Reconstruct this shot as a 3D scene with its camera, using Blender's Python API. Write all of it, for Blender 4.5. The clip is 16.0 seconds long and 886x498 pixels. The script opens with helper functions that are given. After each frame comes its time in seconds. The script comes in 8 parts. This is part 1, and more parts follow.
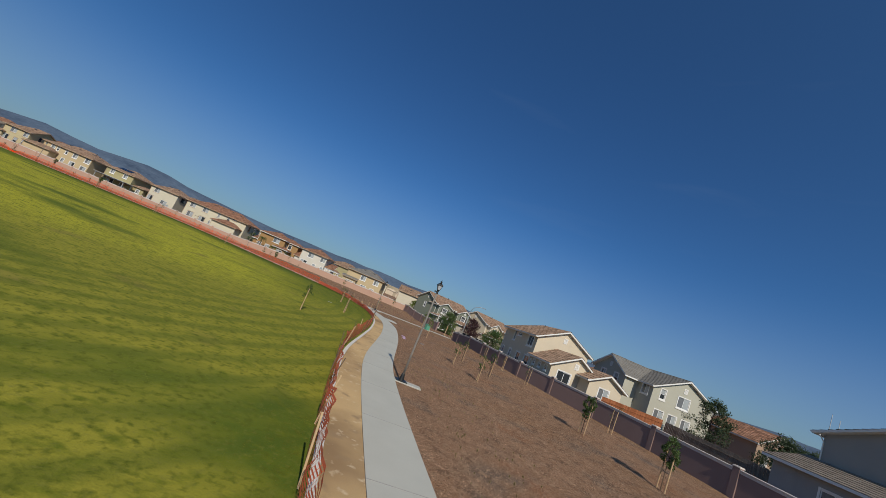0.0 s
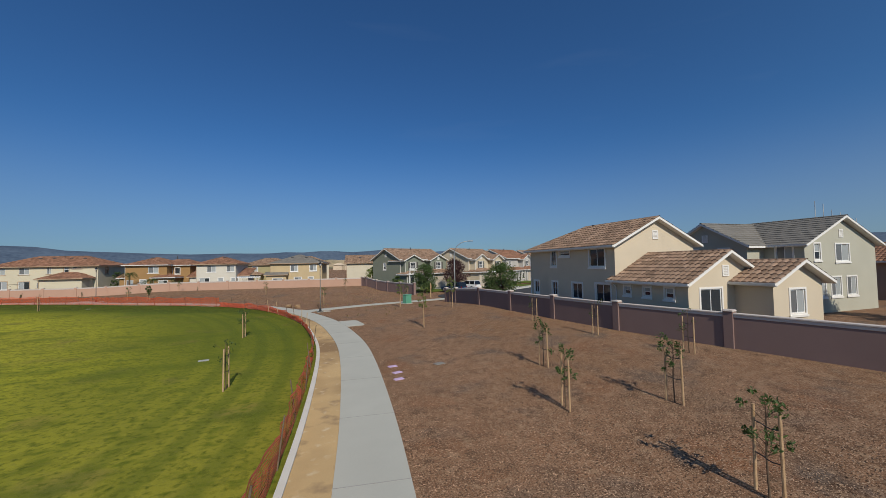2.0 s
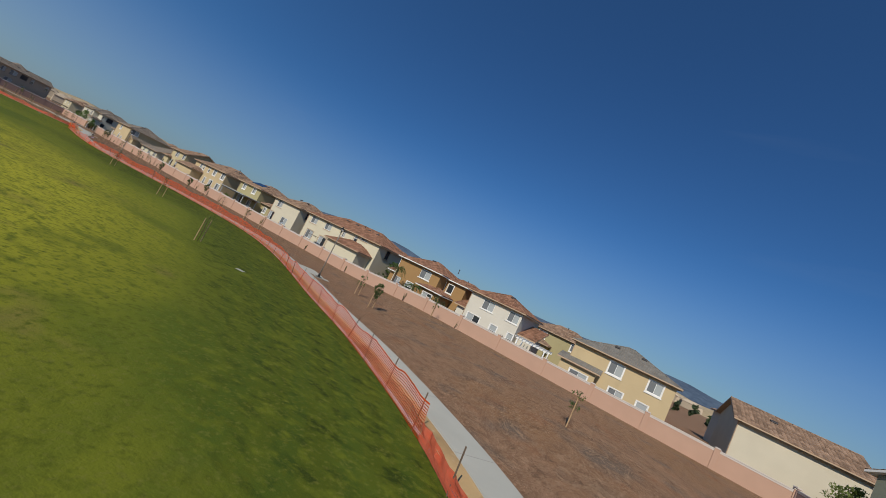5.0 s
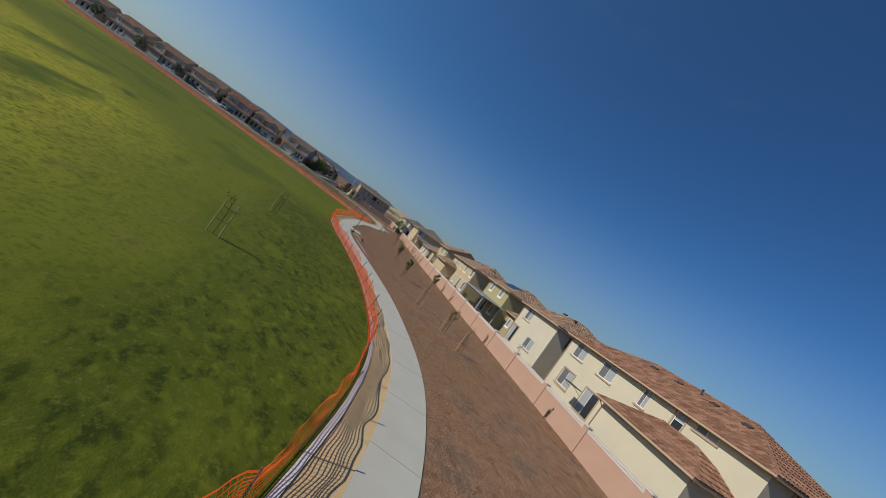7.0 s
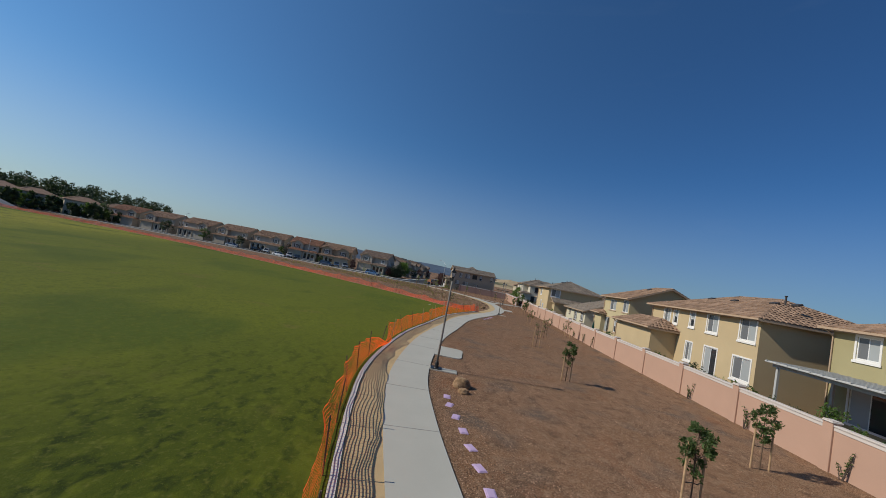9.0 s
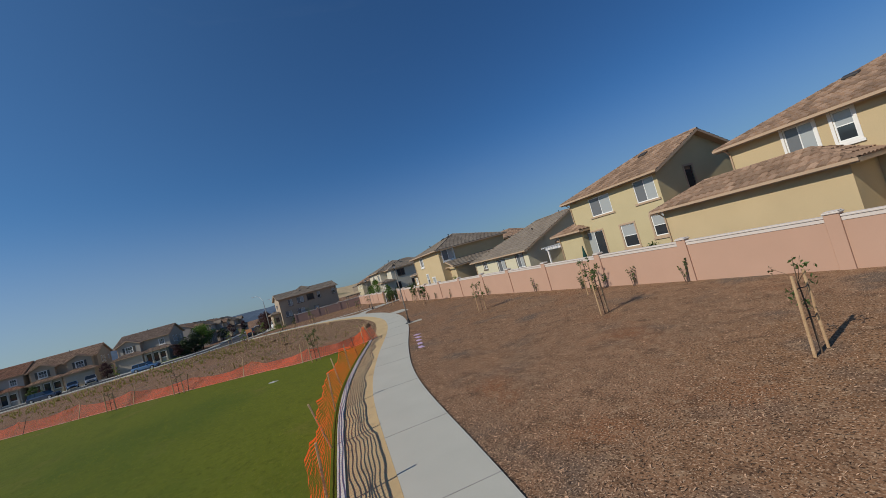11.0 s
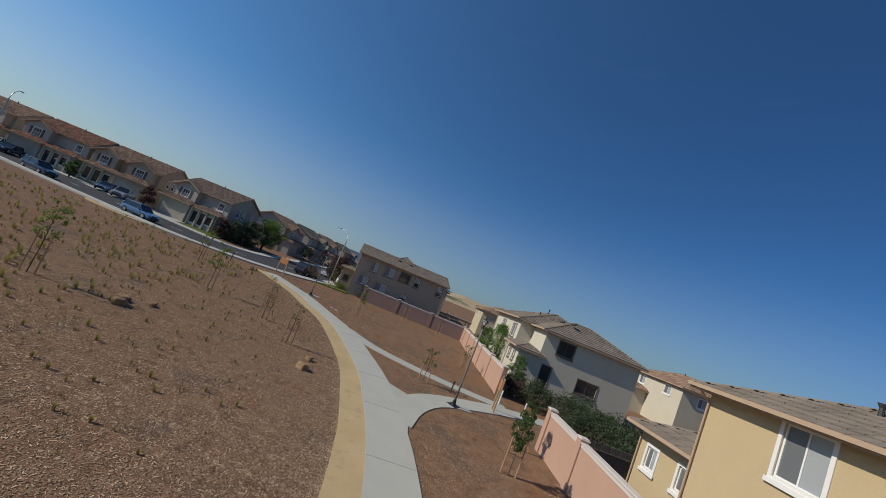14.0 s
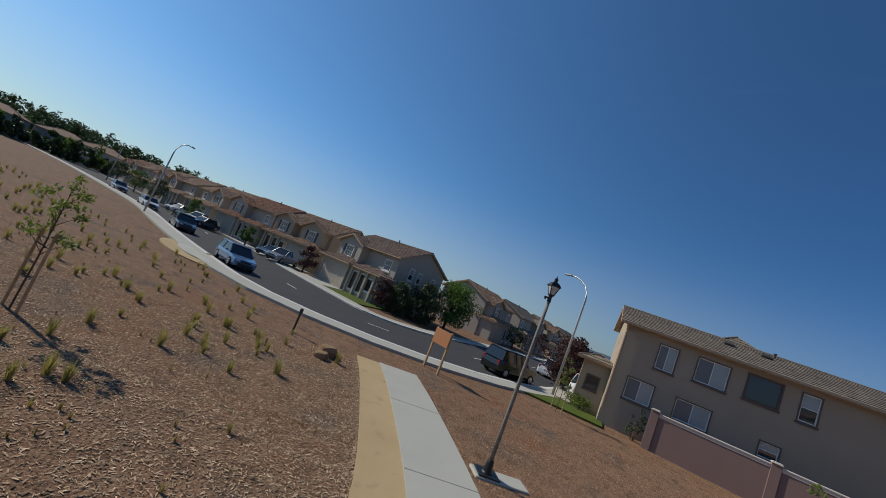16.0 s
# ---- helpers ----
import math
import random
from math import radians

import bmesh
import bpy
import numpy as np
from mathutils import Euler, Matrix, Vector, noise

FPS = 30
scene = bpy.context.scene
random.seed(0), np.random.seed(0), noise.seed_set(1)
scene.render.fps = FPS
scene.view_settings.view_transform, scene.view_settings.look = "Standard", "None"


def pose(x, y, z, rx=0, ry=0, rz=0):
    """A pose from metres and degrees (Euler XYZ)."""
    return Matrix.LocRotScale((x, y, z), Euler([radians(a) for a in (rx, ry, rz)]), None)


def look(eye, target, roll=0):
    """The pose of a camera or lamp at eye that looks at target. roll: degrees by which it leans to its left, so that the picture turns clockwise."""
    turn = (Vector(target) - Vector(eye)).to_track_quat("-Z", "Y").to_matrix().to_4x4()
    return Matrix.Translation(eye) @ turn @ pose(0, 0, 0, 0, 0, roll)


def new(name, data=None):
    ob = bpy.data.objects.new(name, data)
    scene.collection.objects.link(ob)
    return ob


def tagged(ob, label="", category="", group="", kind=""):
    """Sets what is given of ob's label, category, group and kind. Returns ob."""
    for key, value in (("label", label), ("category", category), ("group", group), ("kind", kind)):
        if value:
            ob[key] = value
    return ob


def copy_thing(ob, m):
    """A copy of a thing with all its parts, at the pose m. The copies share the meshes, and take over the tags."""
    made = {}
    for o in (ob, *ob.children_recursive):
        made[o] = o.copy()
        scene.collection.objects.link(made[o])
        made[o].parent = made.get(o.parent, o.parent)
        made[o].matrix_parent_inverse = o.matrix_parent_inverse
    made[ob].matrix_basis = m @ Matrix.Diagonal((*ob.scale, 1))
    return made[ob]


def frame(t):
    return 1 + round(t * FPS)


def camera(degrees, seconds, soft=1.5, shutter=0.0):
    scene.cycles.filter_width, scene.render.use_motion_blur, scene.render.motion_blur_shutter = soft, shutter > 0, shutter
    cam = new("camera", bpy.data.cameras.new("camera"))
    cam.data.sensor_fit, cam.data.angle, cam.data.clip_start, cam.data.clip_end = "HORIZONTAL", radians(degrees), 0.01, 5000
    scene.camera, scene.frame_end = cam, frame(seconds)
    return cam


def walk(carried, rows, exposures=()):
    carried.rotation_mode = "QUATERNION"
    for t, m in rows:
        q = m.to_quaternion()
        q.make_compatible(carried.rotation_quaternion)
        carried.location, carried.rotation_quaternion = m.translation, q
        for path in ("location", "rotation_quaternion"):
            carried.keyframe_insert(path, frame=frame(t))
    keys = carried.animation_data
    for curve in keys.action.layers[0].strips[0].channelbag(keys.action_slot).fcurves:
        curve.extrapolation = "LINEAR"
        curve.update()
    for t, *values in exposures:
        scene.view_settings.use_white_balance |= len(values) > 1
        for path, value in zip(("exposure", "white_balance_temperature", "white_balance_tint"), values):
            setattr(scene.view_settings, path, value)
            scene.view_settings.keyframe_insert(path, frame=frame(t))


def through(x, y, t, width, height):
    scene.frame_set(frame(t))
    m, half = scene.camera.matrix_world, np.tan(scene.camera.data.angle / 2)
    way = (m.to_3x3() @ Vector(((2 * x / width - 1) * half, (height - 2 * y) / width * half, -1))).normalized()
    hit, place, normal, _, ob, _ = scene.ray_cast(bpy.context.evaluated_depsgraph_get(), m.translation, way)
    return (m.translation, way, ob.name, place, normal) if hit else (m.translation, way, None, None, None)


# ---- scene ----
cam = camera(98.0, 16.0, soft=0.5)
# seconds, eye, Euler angles in degrees
PATH = [
    (0, 1.148, -12.668, 3.808, 99.63, -22.53, -12.14),
    (0.5, 1.852, -7.213, 4.204, 95.07, -17.09, -8.63),
    (1, 2.039, -1.433, 4.344, 93.81, -10.52, -11.19),
    (1.5, 2.654, 4.910, 4.446, 94.35, 1.38, -18.83),
    (2, 3.507, 11.470, 4.795, 92.24, 1.10, -18.81),
    (2.5, 4.499, 18.237, 5.178, 91.76, -5.67, -13.91),
    (3, 5.670, 25.324, 5.506, 90.27, -20.58, -0.91),
    (3.5, 6.119, 32.776, 5.291, 88.20, -33.27, 9.23),
    (3.7, 5.911, 35.697, 5.208, 86.55, -37.08, 13.30),
    (4.2, 3.676, 43.083, 4.948, 87.83, -36.16, 16.46),
    (4.7, -0.875, 49.962, 4.616, 92.43, -30.15, 19.20),
    (5.2, -6.509, 56.673, 4.362, 97.14, -23.63, 22.77),
    (5.5, -9.898, 60.757, 4.308, 98.75, -21.25, 25.45),
    (5.8, -12.967, 64.973, 4.366, 98.55, -21.07, 28.56),
    (6, -14.822, 67.928, 4.489, 96.59, -24.26, 35.09),
    (6.5, -20.152, 74.905, 4.850, 96.27, -30.10, 48.79),
    (7, -26.865, 80.341, 5.424, 89.78, -35.43, 67.06),
    (7.5, -34.496, 84.430, 5.235, 89.21, -28.80, 75.75),
    (8, -42.683, 86.984, 5.103, 88.73, -22.77, 84.84),
    (8.5, -51.098, 88.098, 4.910, 90.61, -20.41, 91.46),
    (9, -59.469, 87.929, 4.709, 93.61, -10.72, 84.69),
    (9.2, -62.574, 87.802, 4.570, 93.76, -6.48, 82.99),
    (9.7, -70.335, 87.722, 4.250, 93.99, -0.89, 78.47),
    (10.2, -77.715, 88.074, 3.957, 93.81, 6.82, 70.35),
    (10.7, -84.792, 89.048, 3.768, 92.88, 13.53, 62.18),
    (11, -88.927, 90.007, 3.789, 92.44, 15.82, 58.85),
    (11.3, -92.998, 91.297, 3.894, 92.59, 16.11, 57.86),
    (11.5, -95.623, 92.184, 4.013, 93.30, 14.05, 58.42),
    (12, -102.245, 95.100, 4.131, 95.61, 6.47, 63.55),
    (12.5, -108.672, 98.164, 4.501, 96.48, -1.46, 65.02),
    (13, -115.342, 101.094, 4.661, 97.81, -24.29, 75.29),
    (13.5, -122.318, 103.261, 5.321, 96.68, -22.95, 76.06),
    (14, -129.944, 104.598, 5.372, 96.66, -22.21, 77.72),
    (14.5, -137.691, 105.035, 5.031, 95.53, -23.54, 82.86),
    (15, -145.771, 105.590, 4.164, 95.64, -21.07, 88.32),
    (15.5, -154.037, 104.588, 3.861, 92.92, -22.05, 101.64),
    (16, -162.359, 101.962, 3.524, 97.30, -21.85, 111.49),
]
walk(cam, [(t, pose(x, y, z, rx, ry, rz)) for t, x, y, z, rx, ry, rz in PATH])

# ---- sky, sun, exposure ----
SUN_EL, SUN_AZ = 37.0, 179.0          # height, and bearing measured from +y towards +x
scene.view_settings.exposure = 0.0
world = bpy.data.worlds.new("sky")
scene.world = world
world.use_nodes = True
wn = world.node_tree
wn.nodes.clear()
sky = wn.nodes.new("ShaderNodeTexSky")
sky.sky_type = "NISHITA"
sky.sun_disc = False
sky.sun_elevation, sky.sun_rotation = radians(SUN_EL), radians(SUN_AZ)
sky.air_density, sky.dust_density, sky.ozone_density = 1.0, 0.3, 4.0
bg = wn.nodes.new("ShaderNodeBackground")
bg.inputs["Strength"].default_value = 0.056
wo = wn.nodes.new("ShaderNodeOutputWorld")
deep = wn.nodes.new("ShaderNodeMix")          # the deep dry-air blue of the place
deep.data_type, deep.blend_type = "RGBA", "MULTIPLY"
deep.inputs[0].default_value = 1.0
deep.inputs[7].default_value = (0.512, 0.98, 1.43, 1)
wn.links.new(sky.outputs[0], deep.inputs[6])
# a few faint wisps of cirrus low in the sky
wtc = wn.nodes.new("ShaderNodeTexCoord")
wmp = wn.nodes.new("ShaderNodeMapping")
wmp.inputs["Scale"].default_value = (1.0, 1.0, 6.0)
wmp.inputs["Rotation"].default_value = (0.12, 0.08, 0.0)
wnz = wn.nodes.new("ShaderNodeTexNoise")
wnz.inputs["Scale"].default_value, wnz.inputs["Detail"].default_value, wnz.inputs["Distortion"].default_value = 3.2, 6, 0.6
wmr = wn.nodes.new("ShaderNodeMapRange")
wmr.inputs[1].default_value, wmr.inputs[2].default_value, wmr.inputs[4].default_value = 0.66, 0.90, 0.03
wmx = wn.nodes.new("ShaderNodeMix")
wmx.data_type = "RGBA"
wmx.inputs[7].default_value = (6.5, 7.4, 8.4, 1)
wn.links.new(wtc.outputs["Generated"], wmp.inputs[0])
wn.links.new(wmp.outputs[0], wnz.inputs["Vector"])
wn.links.new(wnz.outputs[0], wmr.inputs[0])
wn.links.new(wmr.outputs[0], wmx.inputs[0])
# thin haze: paler towards the horizon, brighter on the sun's side
wsep = wn.nodes.new("ShaderNodeSeparateXYZ")
wn.links.new(wtc.outputs["Generated"], wsep.inputs[0])
whz = wn.nodes.new("ShaderNodeMapRange")
whz.interpolation_type = "SMOOTHERSTEP"
whz.inputs[1].default_value, whz.inputs[2].default_value, whz.inputs[3].default_value, whz.inputs[4].default_value = -0.02, 0.34, 0.42, 0.0
wn.links.new(wsep.outputs["Z"], whz.inputs[0])
whm = wn.nodes.new("ShaderNodeMix")
whm.data_type = "RGBA"
whm.inputs[7].default_value = (4.6, 5.15, 6.6, 1)
wn.links.new(whz.outputs[0], whm.inputs[0])
wn.links.new(deep.outputs[2], whm.inputs[6])
wdot = wn.nodes.new("ShaderNodeVectorMath")
wdot.operation = "DOT_PRODUCT"
wdot.inputs[1].default_value = (math.sin(radians(SUN_AZ)) * math.cos(radians(SUN_EL)), math.cos(radians(SUN_AZ)) * math.cos(radians(SUN_EL)), math.sin(radians(SUN_EL)))
wn.links.new(wtc.outputs["Generated"], wdot.inputs[0])
wgl = wn.nodes.new("ShaderNodeMapRange")
wgl.interpolation_type = "SMOOTHSTEP"
wgl.inputs[1].default_value, wgl.inputs[2].default_value = -0.50, 0.85
wn.links.new(wdot.outputs["Value"], wgl.inputs[0])
wgc = wn.nodes.new("ShaderNodeMix")
wgc.data_type = "RGBA"
wgc.inputs[6].default_value, wgc.inputs[7].default_value = (0.90, 0.90, 0.90, 1), (1.80, 1.46, 1.20, 1)
wn.links.new(wgl.outputs[0], wgc.inputs[0])
wsc = wn.nodes.new("ShaderNodeVectorMath")
wsc.operation = "MULTIPLY"
wn.links.new(whm.outputs[2], wsc.inputs[0])
wn.links.new(wgc.outputs[2], wsc.inputs[1])
wn.links.new(wsc.outputs[0], wmx.inputs[6])
wn.links.new(wmx.outputs[2], bg.inputs[0])
wn.links.new(bg.outputs[0], wo.inputs[0])
sun_dir = Vector((math.sin(radians(SUN_AZ)) * math.cos(radians(SUN_EL)), math.cos(radians(SUN_AZ)) * math.cos(radians(SUN_EL)), math.sin(radians(SUN_EL))))
sun = new("sun", bpy.data.lights.new("sun", "SUN"))
sun.data.energy, sun.data.angle, sun.data.color = 3.78, radians(0.5), (1.0, 0.925, 0.80)
sun.matrix_world = look(sun_dir * 300, (0, 0, 0))


# ---- small helpers ----
def smooth01(v):
    v = max(0.0, min(1.0, v))
    return v * v * (3 - 2 * v)


def ground_z(x, y):
    """Height of the land: it rises gently beyond the path, towards the north-east and the east walls."""
    foot = 65 - 0.80 * min(x, 0.0) + 20 * smooth01((x - 8) / 10)
    north = 0.6 * smooth01((y - foot) / 14) * smooth01((x + 40) / 20)
    return north + 0.55 * smooth01((x - 9) / 9) * (1 - smooth01((y - 46) / 14))


def terrace(x):
    """The gardens and houses to the west stand a little higher than the park."""
    return min(0.46, 0.0034 * max(0.0, -x - 40))


def part(name, bm, material, parent=None, label="", smooth=False):
    """Link a bmesh as one mesh object."""
    me = bpy.data.meshes.new(name)
    bm.to_mesh(me)
    bm.free()
    if smooth:
        for p in me.polygons:
            p.use_smooth = True
    for m in (material if isinstance(material, (list, tuple)) else [material]):
        me.materials.append(m)
    ob = new(name, me)
    if parent is not None:
        ob.parent = parent
    if label:
        tagged(ob, label)
    return ob


def share(name, me, parent, m):
    """Another object on the same mesh."""
    ob = new(name, me)
    ob.parent = parent
    ob.matrix_basis = m
    return ob


def empty(name, m=None):
    ob = new(name)
    if m is not None:
        ob.matrix_basis = m
    return ob


def add_box(bm, x0, y0, z0, x1, y1, z1, mat=0, bevel=0.0):
    v = [bm.verts.new(p) for p in ((x0, y0, z0), (x1, y0, z0), (x1, y1, z0), (x0, y1, z0), (x0, y0, z1), (x1, y0, z1), (x1, y1, z1), (x0, y1, z1))]
    fs = [bm.faces.new([v[i] for i in q]) for q in ((3, 2, 1, 0), (4, 5, 6, 7), (0, 1, 5, 4), (1, 2, 6, 5), (2, 3, 7, 6), (3, 0, 4, 7))]
    for f_ in fs:
        f_.material_index = mat
    if bevel:
        bmesh.ops.bevel(bm, geom=list({e for f_ in fs for e in f_.edges}), offset=bevel, segments=1, affect="EDGES")
    return fs


def box(x0, y0, z0, x1, y1, z1, bevel=0.0):
    bm = bmesh.new()
    add_box(bm, x0, y0, z0, x1, y1, z1, 0, bevel)
    return bm


def add_tube(bm, pts, radii, sides=8, cap=True, mat=0):
    """A tube through pts with a radius at each."""
    rings = []
    n = len(pts)
    for i, p in enumerate(pts):
        p = Vector(p)
        d = (Vector(pts[min(i + 1, n - 1)]) - Vector(pts[max(i - 1, 0)])).normalized()
        a = d.orthogonal().normalized() if abs(d.z) < 0.95 else Vector((1, 0, 0)).cross(d).normalized()
        b = d.cross(a).normalized()
        r = radii[i] if isinstance(radii, (list, tuple)) else radii
        rings.append([bm.verts.new(p + (a * math.cos(2 * math.pi * k / sides) + b * math.sin(2 * math.pi * k / sides)) * r) for k in range(sides)])
    for r0, r1 in zip(rings, rings[1:]):
        for k in range(sides):
            bm.faces.new((r0[k], r0[(k + 1) % sides], r1[(k + 1) % sides], r1[k])).material_index = mat
    if cap:
        bm.faces.new(rings[0][::-1]).material_index = mat
        bm.faces.new(rings[-1]).material_index = mat


def curve_points(ctrl, step=1.0):
    """A Catmull-Rom curve through ctrl, cut into pieces of about step metres."""
    c = [Vector(p).to_2d() for p in ctrl]
    c = [2 * c[0] - c[1]] + c + [2 * c[-1] - c[-2]]
    out = []
    for i in range(1, len(c) - 2):
        n = max(1, int((c[i + 1] - c[i]).length / step))
        for k in range(n):
            t = k / n
            out.append(0.5 * (2 * c[i] + (c[i + 1] - c[i - 1]) * t + (2 * c[i - 1] - 5 * c[i] + 4 * c[i + 1] - c[i + 2]) * t * t + (3 * c[i] - c[i - 1] - 3 * c[i + 1] + c[i + 2]) * t ** 3))
    out.append(c[-2])
    return out


def side_normals(pts):
    """Unit vectors to the left of the way along pts."""
    res = []
    for i in range(len(pts)):
        d = (pts[min(i + 1, len(pts) - 1)] - pts[max(i - 1, 0)]).normalized()
        res.append(Vector((-d.y, d.x)))
    return res


def offset(pts, d):
    return [p + n * d for p, n in zip(pts, side_normals(pts))]


def add_slab(bm, left, right, z, thick):
    """A slab between two lines of points, with side faces, its top at z over the land."""
    rows = []
    for a, b in zip(left, right):
        za, zb = ground_z(*a) + z, ground_z(*b) + z
        rows.append([bm.verts.new((a.x, a.y, za - thick)), bm.verts.new((a.x, a.y, za)), bm.verts.new((b.x, b.y, zb)), bm.verts.new((b.x, b.y, zb - thick))])
    for r0, r1 in zip(rows, rows[1:]):
        for k in range(3):
            bm.faces.new((r0[k], r0[k + 1], r1[k + 1], r1[k]))
    bm.faces.new(rows[0][::-1])
    bm.faces.new(rows[-1])
    bmesh.ops.recalc_face_normals(bm, faces=bm.faces)


def add_polygon(bm, pts, z, thick):
    top = [bm.verts.new((p[0], p[1], ground_z(p[0], p[1]) + z)) for p in pts]
    low = [bm.verts.new((p[0], p[1], ground_z(p[0], p[1]) + z - thick)) for p in pts]
    f_ = bm.faces.new(top)
    for i in range(len(pts)):
        j = (i + 1) % len(pts)
        bm.faces.new((low[i], low[j], top[j], top[i]))
    bmesh.ops.triangulate(bm, faces=[f_])
    bmesh.ops.recalc_face_normals(bm, faces=bm.faces)


# ---- materials ----
def material(name, base, rough=0.8, scale=4.0, spread=0.25, second=None, bump=0.3, fine=60.0, metal=0.0, per_piece=0.0, blotch=0.0, blotch_scale=0.25, extra=None, detail_mix=0.5):
    """A surface with two scales of noise: broad variation of colour, fine grain and relief."""
    m = bpy.data.materials.new(name)
    m.use_nodes = True
    nt = m.node_tree
    b = nt.nodes["Principled BSDF"]
    b.inputs["Roughness"].default_value = rough
    b.inputs["Metallic"].default_value = metal
    b.inputs["Specular IOR Level"].default_value = 0.12 if rough >= 0.85 else 0.5
    b.inputs["Diffuse Roughness"].default_value = 0.25 if rough >= 0.95 else 0.1      # grass, mulch and soil shade themselves
    tc = nt.nodes.new("ShaderNodeTexCoord")
    geo = nt.nodes.new("ShaderNodeNewGeometry")
    n1 = nt.nodes.new("ShaderNodeTexNoise")
    n1.inputs["Scale"].default_value, n1.inputs["Detail"].default_value = scale, 5
    n2 = nt.nodes.new("ShaderNodeTexNoise")
    n2.inputs["Scale"].default_value, n2.inputs["Detail"].default_value = fine, 3
    nt.links.new(geo.outputs["Position"], n1.inputs["Vector"])
    nt.links.new(geo.outputs["Position"], n2.inputs["Vector"])
    c1 = [max(0.0, c * (1 - spread)) for c in base]
    c2 = [min(1.0, c * (1 + spread)) for c in (second or base)]
    ramp = nt.nodes.new("ShaderNodeValToRGB")
    ramp.color_ramp.elements[0].position, ramp.color_ramp.elements[1].position = 0.3, 0.7
    ramp.color_ramp.elements[0].color, ramp.color_ramp.elements[1].color = (*c1, 1), (*c2, 1)
    mixf = nt.nodes.new("ShaderNodeMix")
    mixf.inputs[0].default_value = detail_mix
    nt.links.new(n1.outputs[0], mixf.inputs[2])
    nt.links.new(n2.outputs[0], mixf.inputs[3])
    nt.links.new(mixf.outputs[0], ramp.inputs[0])
    col = ramp.outputs[0]
    if per_piece:
        oi = nt.nodes.new("ShaderNodeObjectInfo")
        add = nt.nodes.new("ShaderNodeMath")
        add.operation = "ADD"
        nt.links.new(oi.outputs["Random"], add.inputs[0])
        nt.links.new(geo.outputs["Random Per Island"], add.inputs[1])
        fr = nt.nodes.new("ShaderNodeMath")
        fr.operation = "FRACT"
        nt.links.new(add.outputs[0], fr.inputs[0])
        hs = nt.nodes.new("ShaderNodeHueSaturation")
        mr = nt.nodes.new("ShaderNodeMapRange")
        mr.inputs[3].default_value, mr.inputs[4].default_value = 1 - per_piece, 1 + per_piece
        nt.links.new(fr.outputs[0], mr.inputs[0])
        nt.links.new(mr.outputs[0], hs.inputs["Value"])
        nt.links.new(col, hs.inputs["Color"])
        col = hs.outputs[0]
    if extra:
        col = extra(nt, col, geo)
    nt.links.new(col, b.inputs["Base Color"])
    if bump:
        bp = nt.nodes.new("ShaderNodeBump")
        bp.inputs["Strength"].default_value = bump
        bp.inputs["Distance"].default_value = 0.02
        nt.links.new(mixf.outputs[0], bp.inputs["Height"])
        nt.links.new(bp.outputs[0], b.inputs["Normal"])
    return m


def blend_in(nt, col, fac, colour):
    mx = nt.nodes.new("ShaderNodeMix")
    mx.data_type = "RGBA"
    nt.links.new(fac, mx.inputs[0])
    nt.links.new(col, mx.inputs[6])
    mx.inputs[7].default_value = (*colour, 1)
    return mx.outputs[2]


def noise_mask(nt, geo, scale, lo, hi, stretch=(1, 1, 1), detail=4, turn=0.0):
    mp = nt.nodes.new("ShaderNodeMapping")
    mp.inputs["Scale"].default_value = stretch
    mp.inputs["Rotation"].default_value = (0, 0, turn)
    nt.links.new(geo.outputs["Position"], mp.inputs["Vector"])
    n = nt.nodes.new("ShaderNodeTexNoise")
    n.inputs["Scale"].default_value, n.inputs["Detail"].default_value = scale, detail
    nt.links.new(mp.outputs[0], n.inputs["Vector"])
    r = nt.nodes.new("ShaderNodeMapRange")
    r.inputs[1].default_value, r.inputs[2].default_value = lo, hi
    nt.links.new(n.outputs[0], r.inputs[0])
    return r.outputs[0]


def mulch_extra(nt, col, geo):
    col = blend_in(nt, col, noise_mask(nt, geo, 0.09, 0.50, 0.68), (0.215, 0.113, 0.056))
    col = blend_in(nt, col, noise_mask(nt, geo, 0.22, 0.58, 0.80), (0.19, 0.125, 0.08))
    col = blend_in(nt, col, noise_mask(nt, geo, 0.42, 0.54, 0.68, detail=7), (0.125, 0.092, 0.070))
    col = blend_in(nt, col, noise_mask(nt, geo, 0.31, 0.56, 0.72, detail=6, turn=0.7), (0.215, 0.095, 0.045))
    col = blend_in(nt, col, noise_mask(nt, geo, 1.7, 0.52, 0.72, detail=6), (0.105, 0.058, 0.034))
    col = blend_in(nt, col, noise_mask(nt, geo, 3.3, 0.54, 0.70, detail=6), (0.285, 0.180, 0.108))
    col = blend_in(nt, col, noise_mask(nt, geo, 20.0, 0.52, 0.64, detail=3), (0.060, 0.034, 0.020))
    return blend_in(nt, col, noise_mask(nt, geo, 28.0, 0.56, 0.66, detail=3), (0.42, 0.29, 0.19))


MOW_HUB, MOW_R = (-47.5, 32.5), 50.6       # the bend of the path


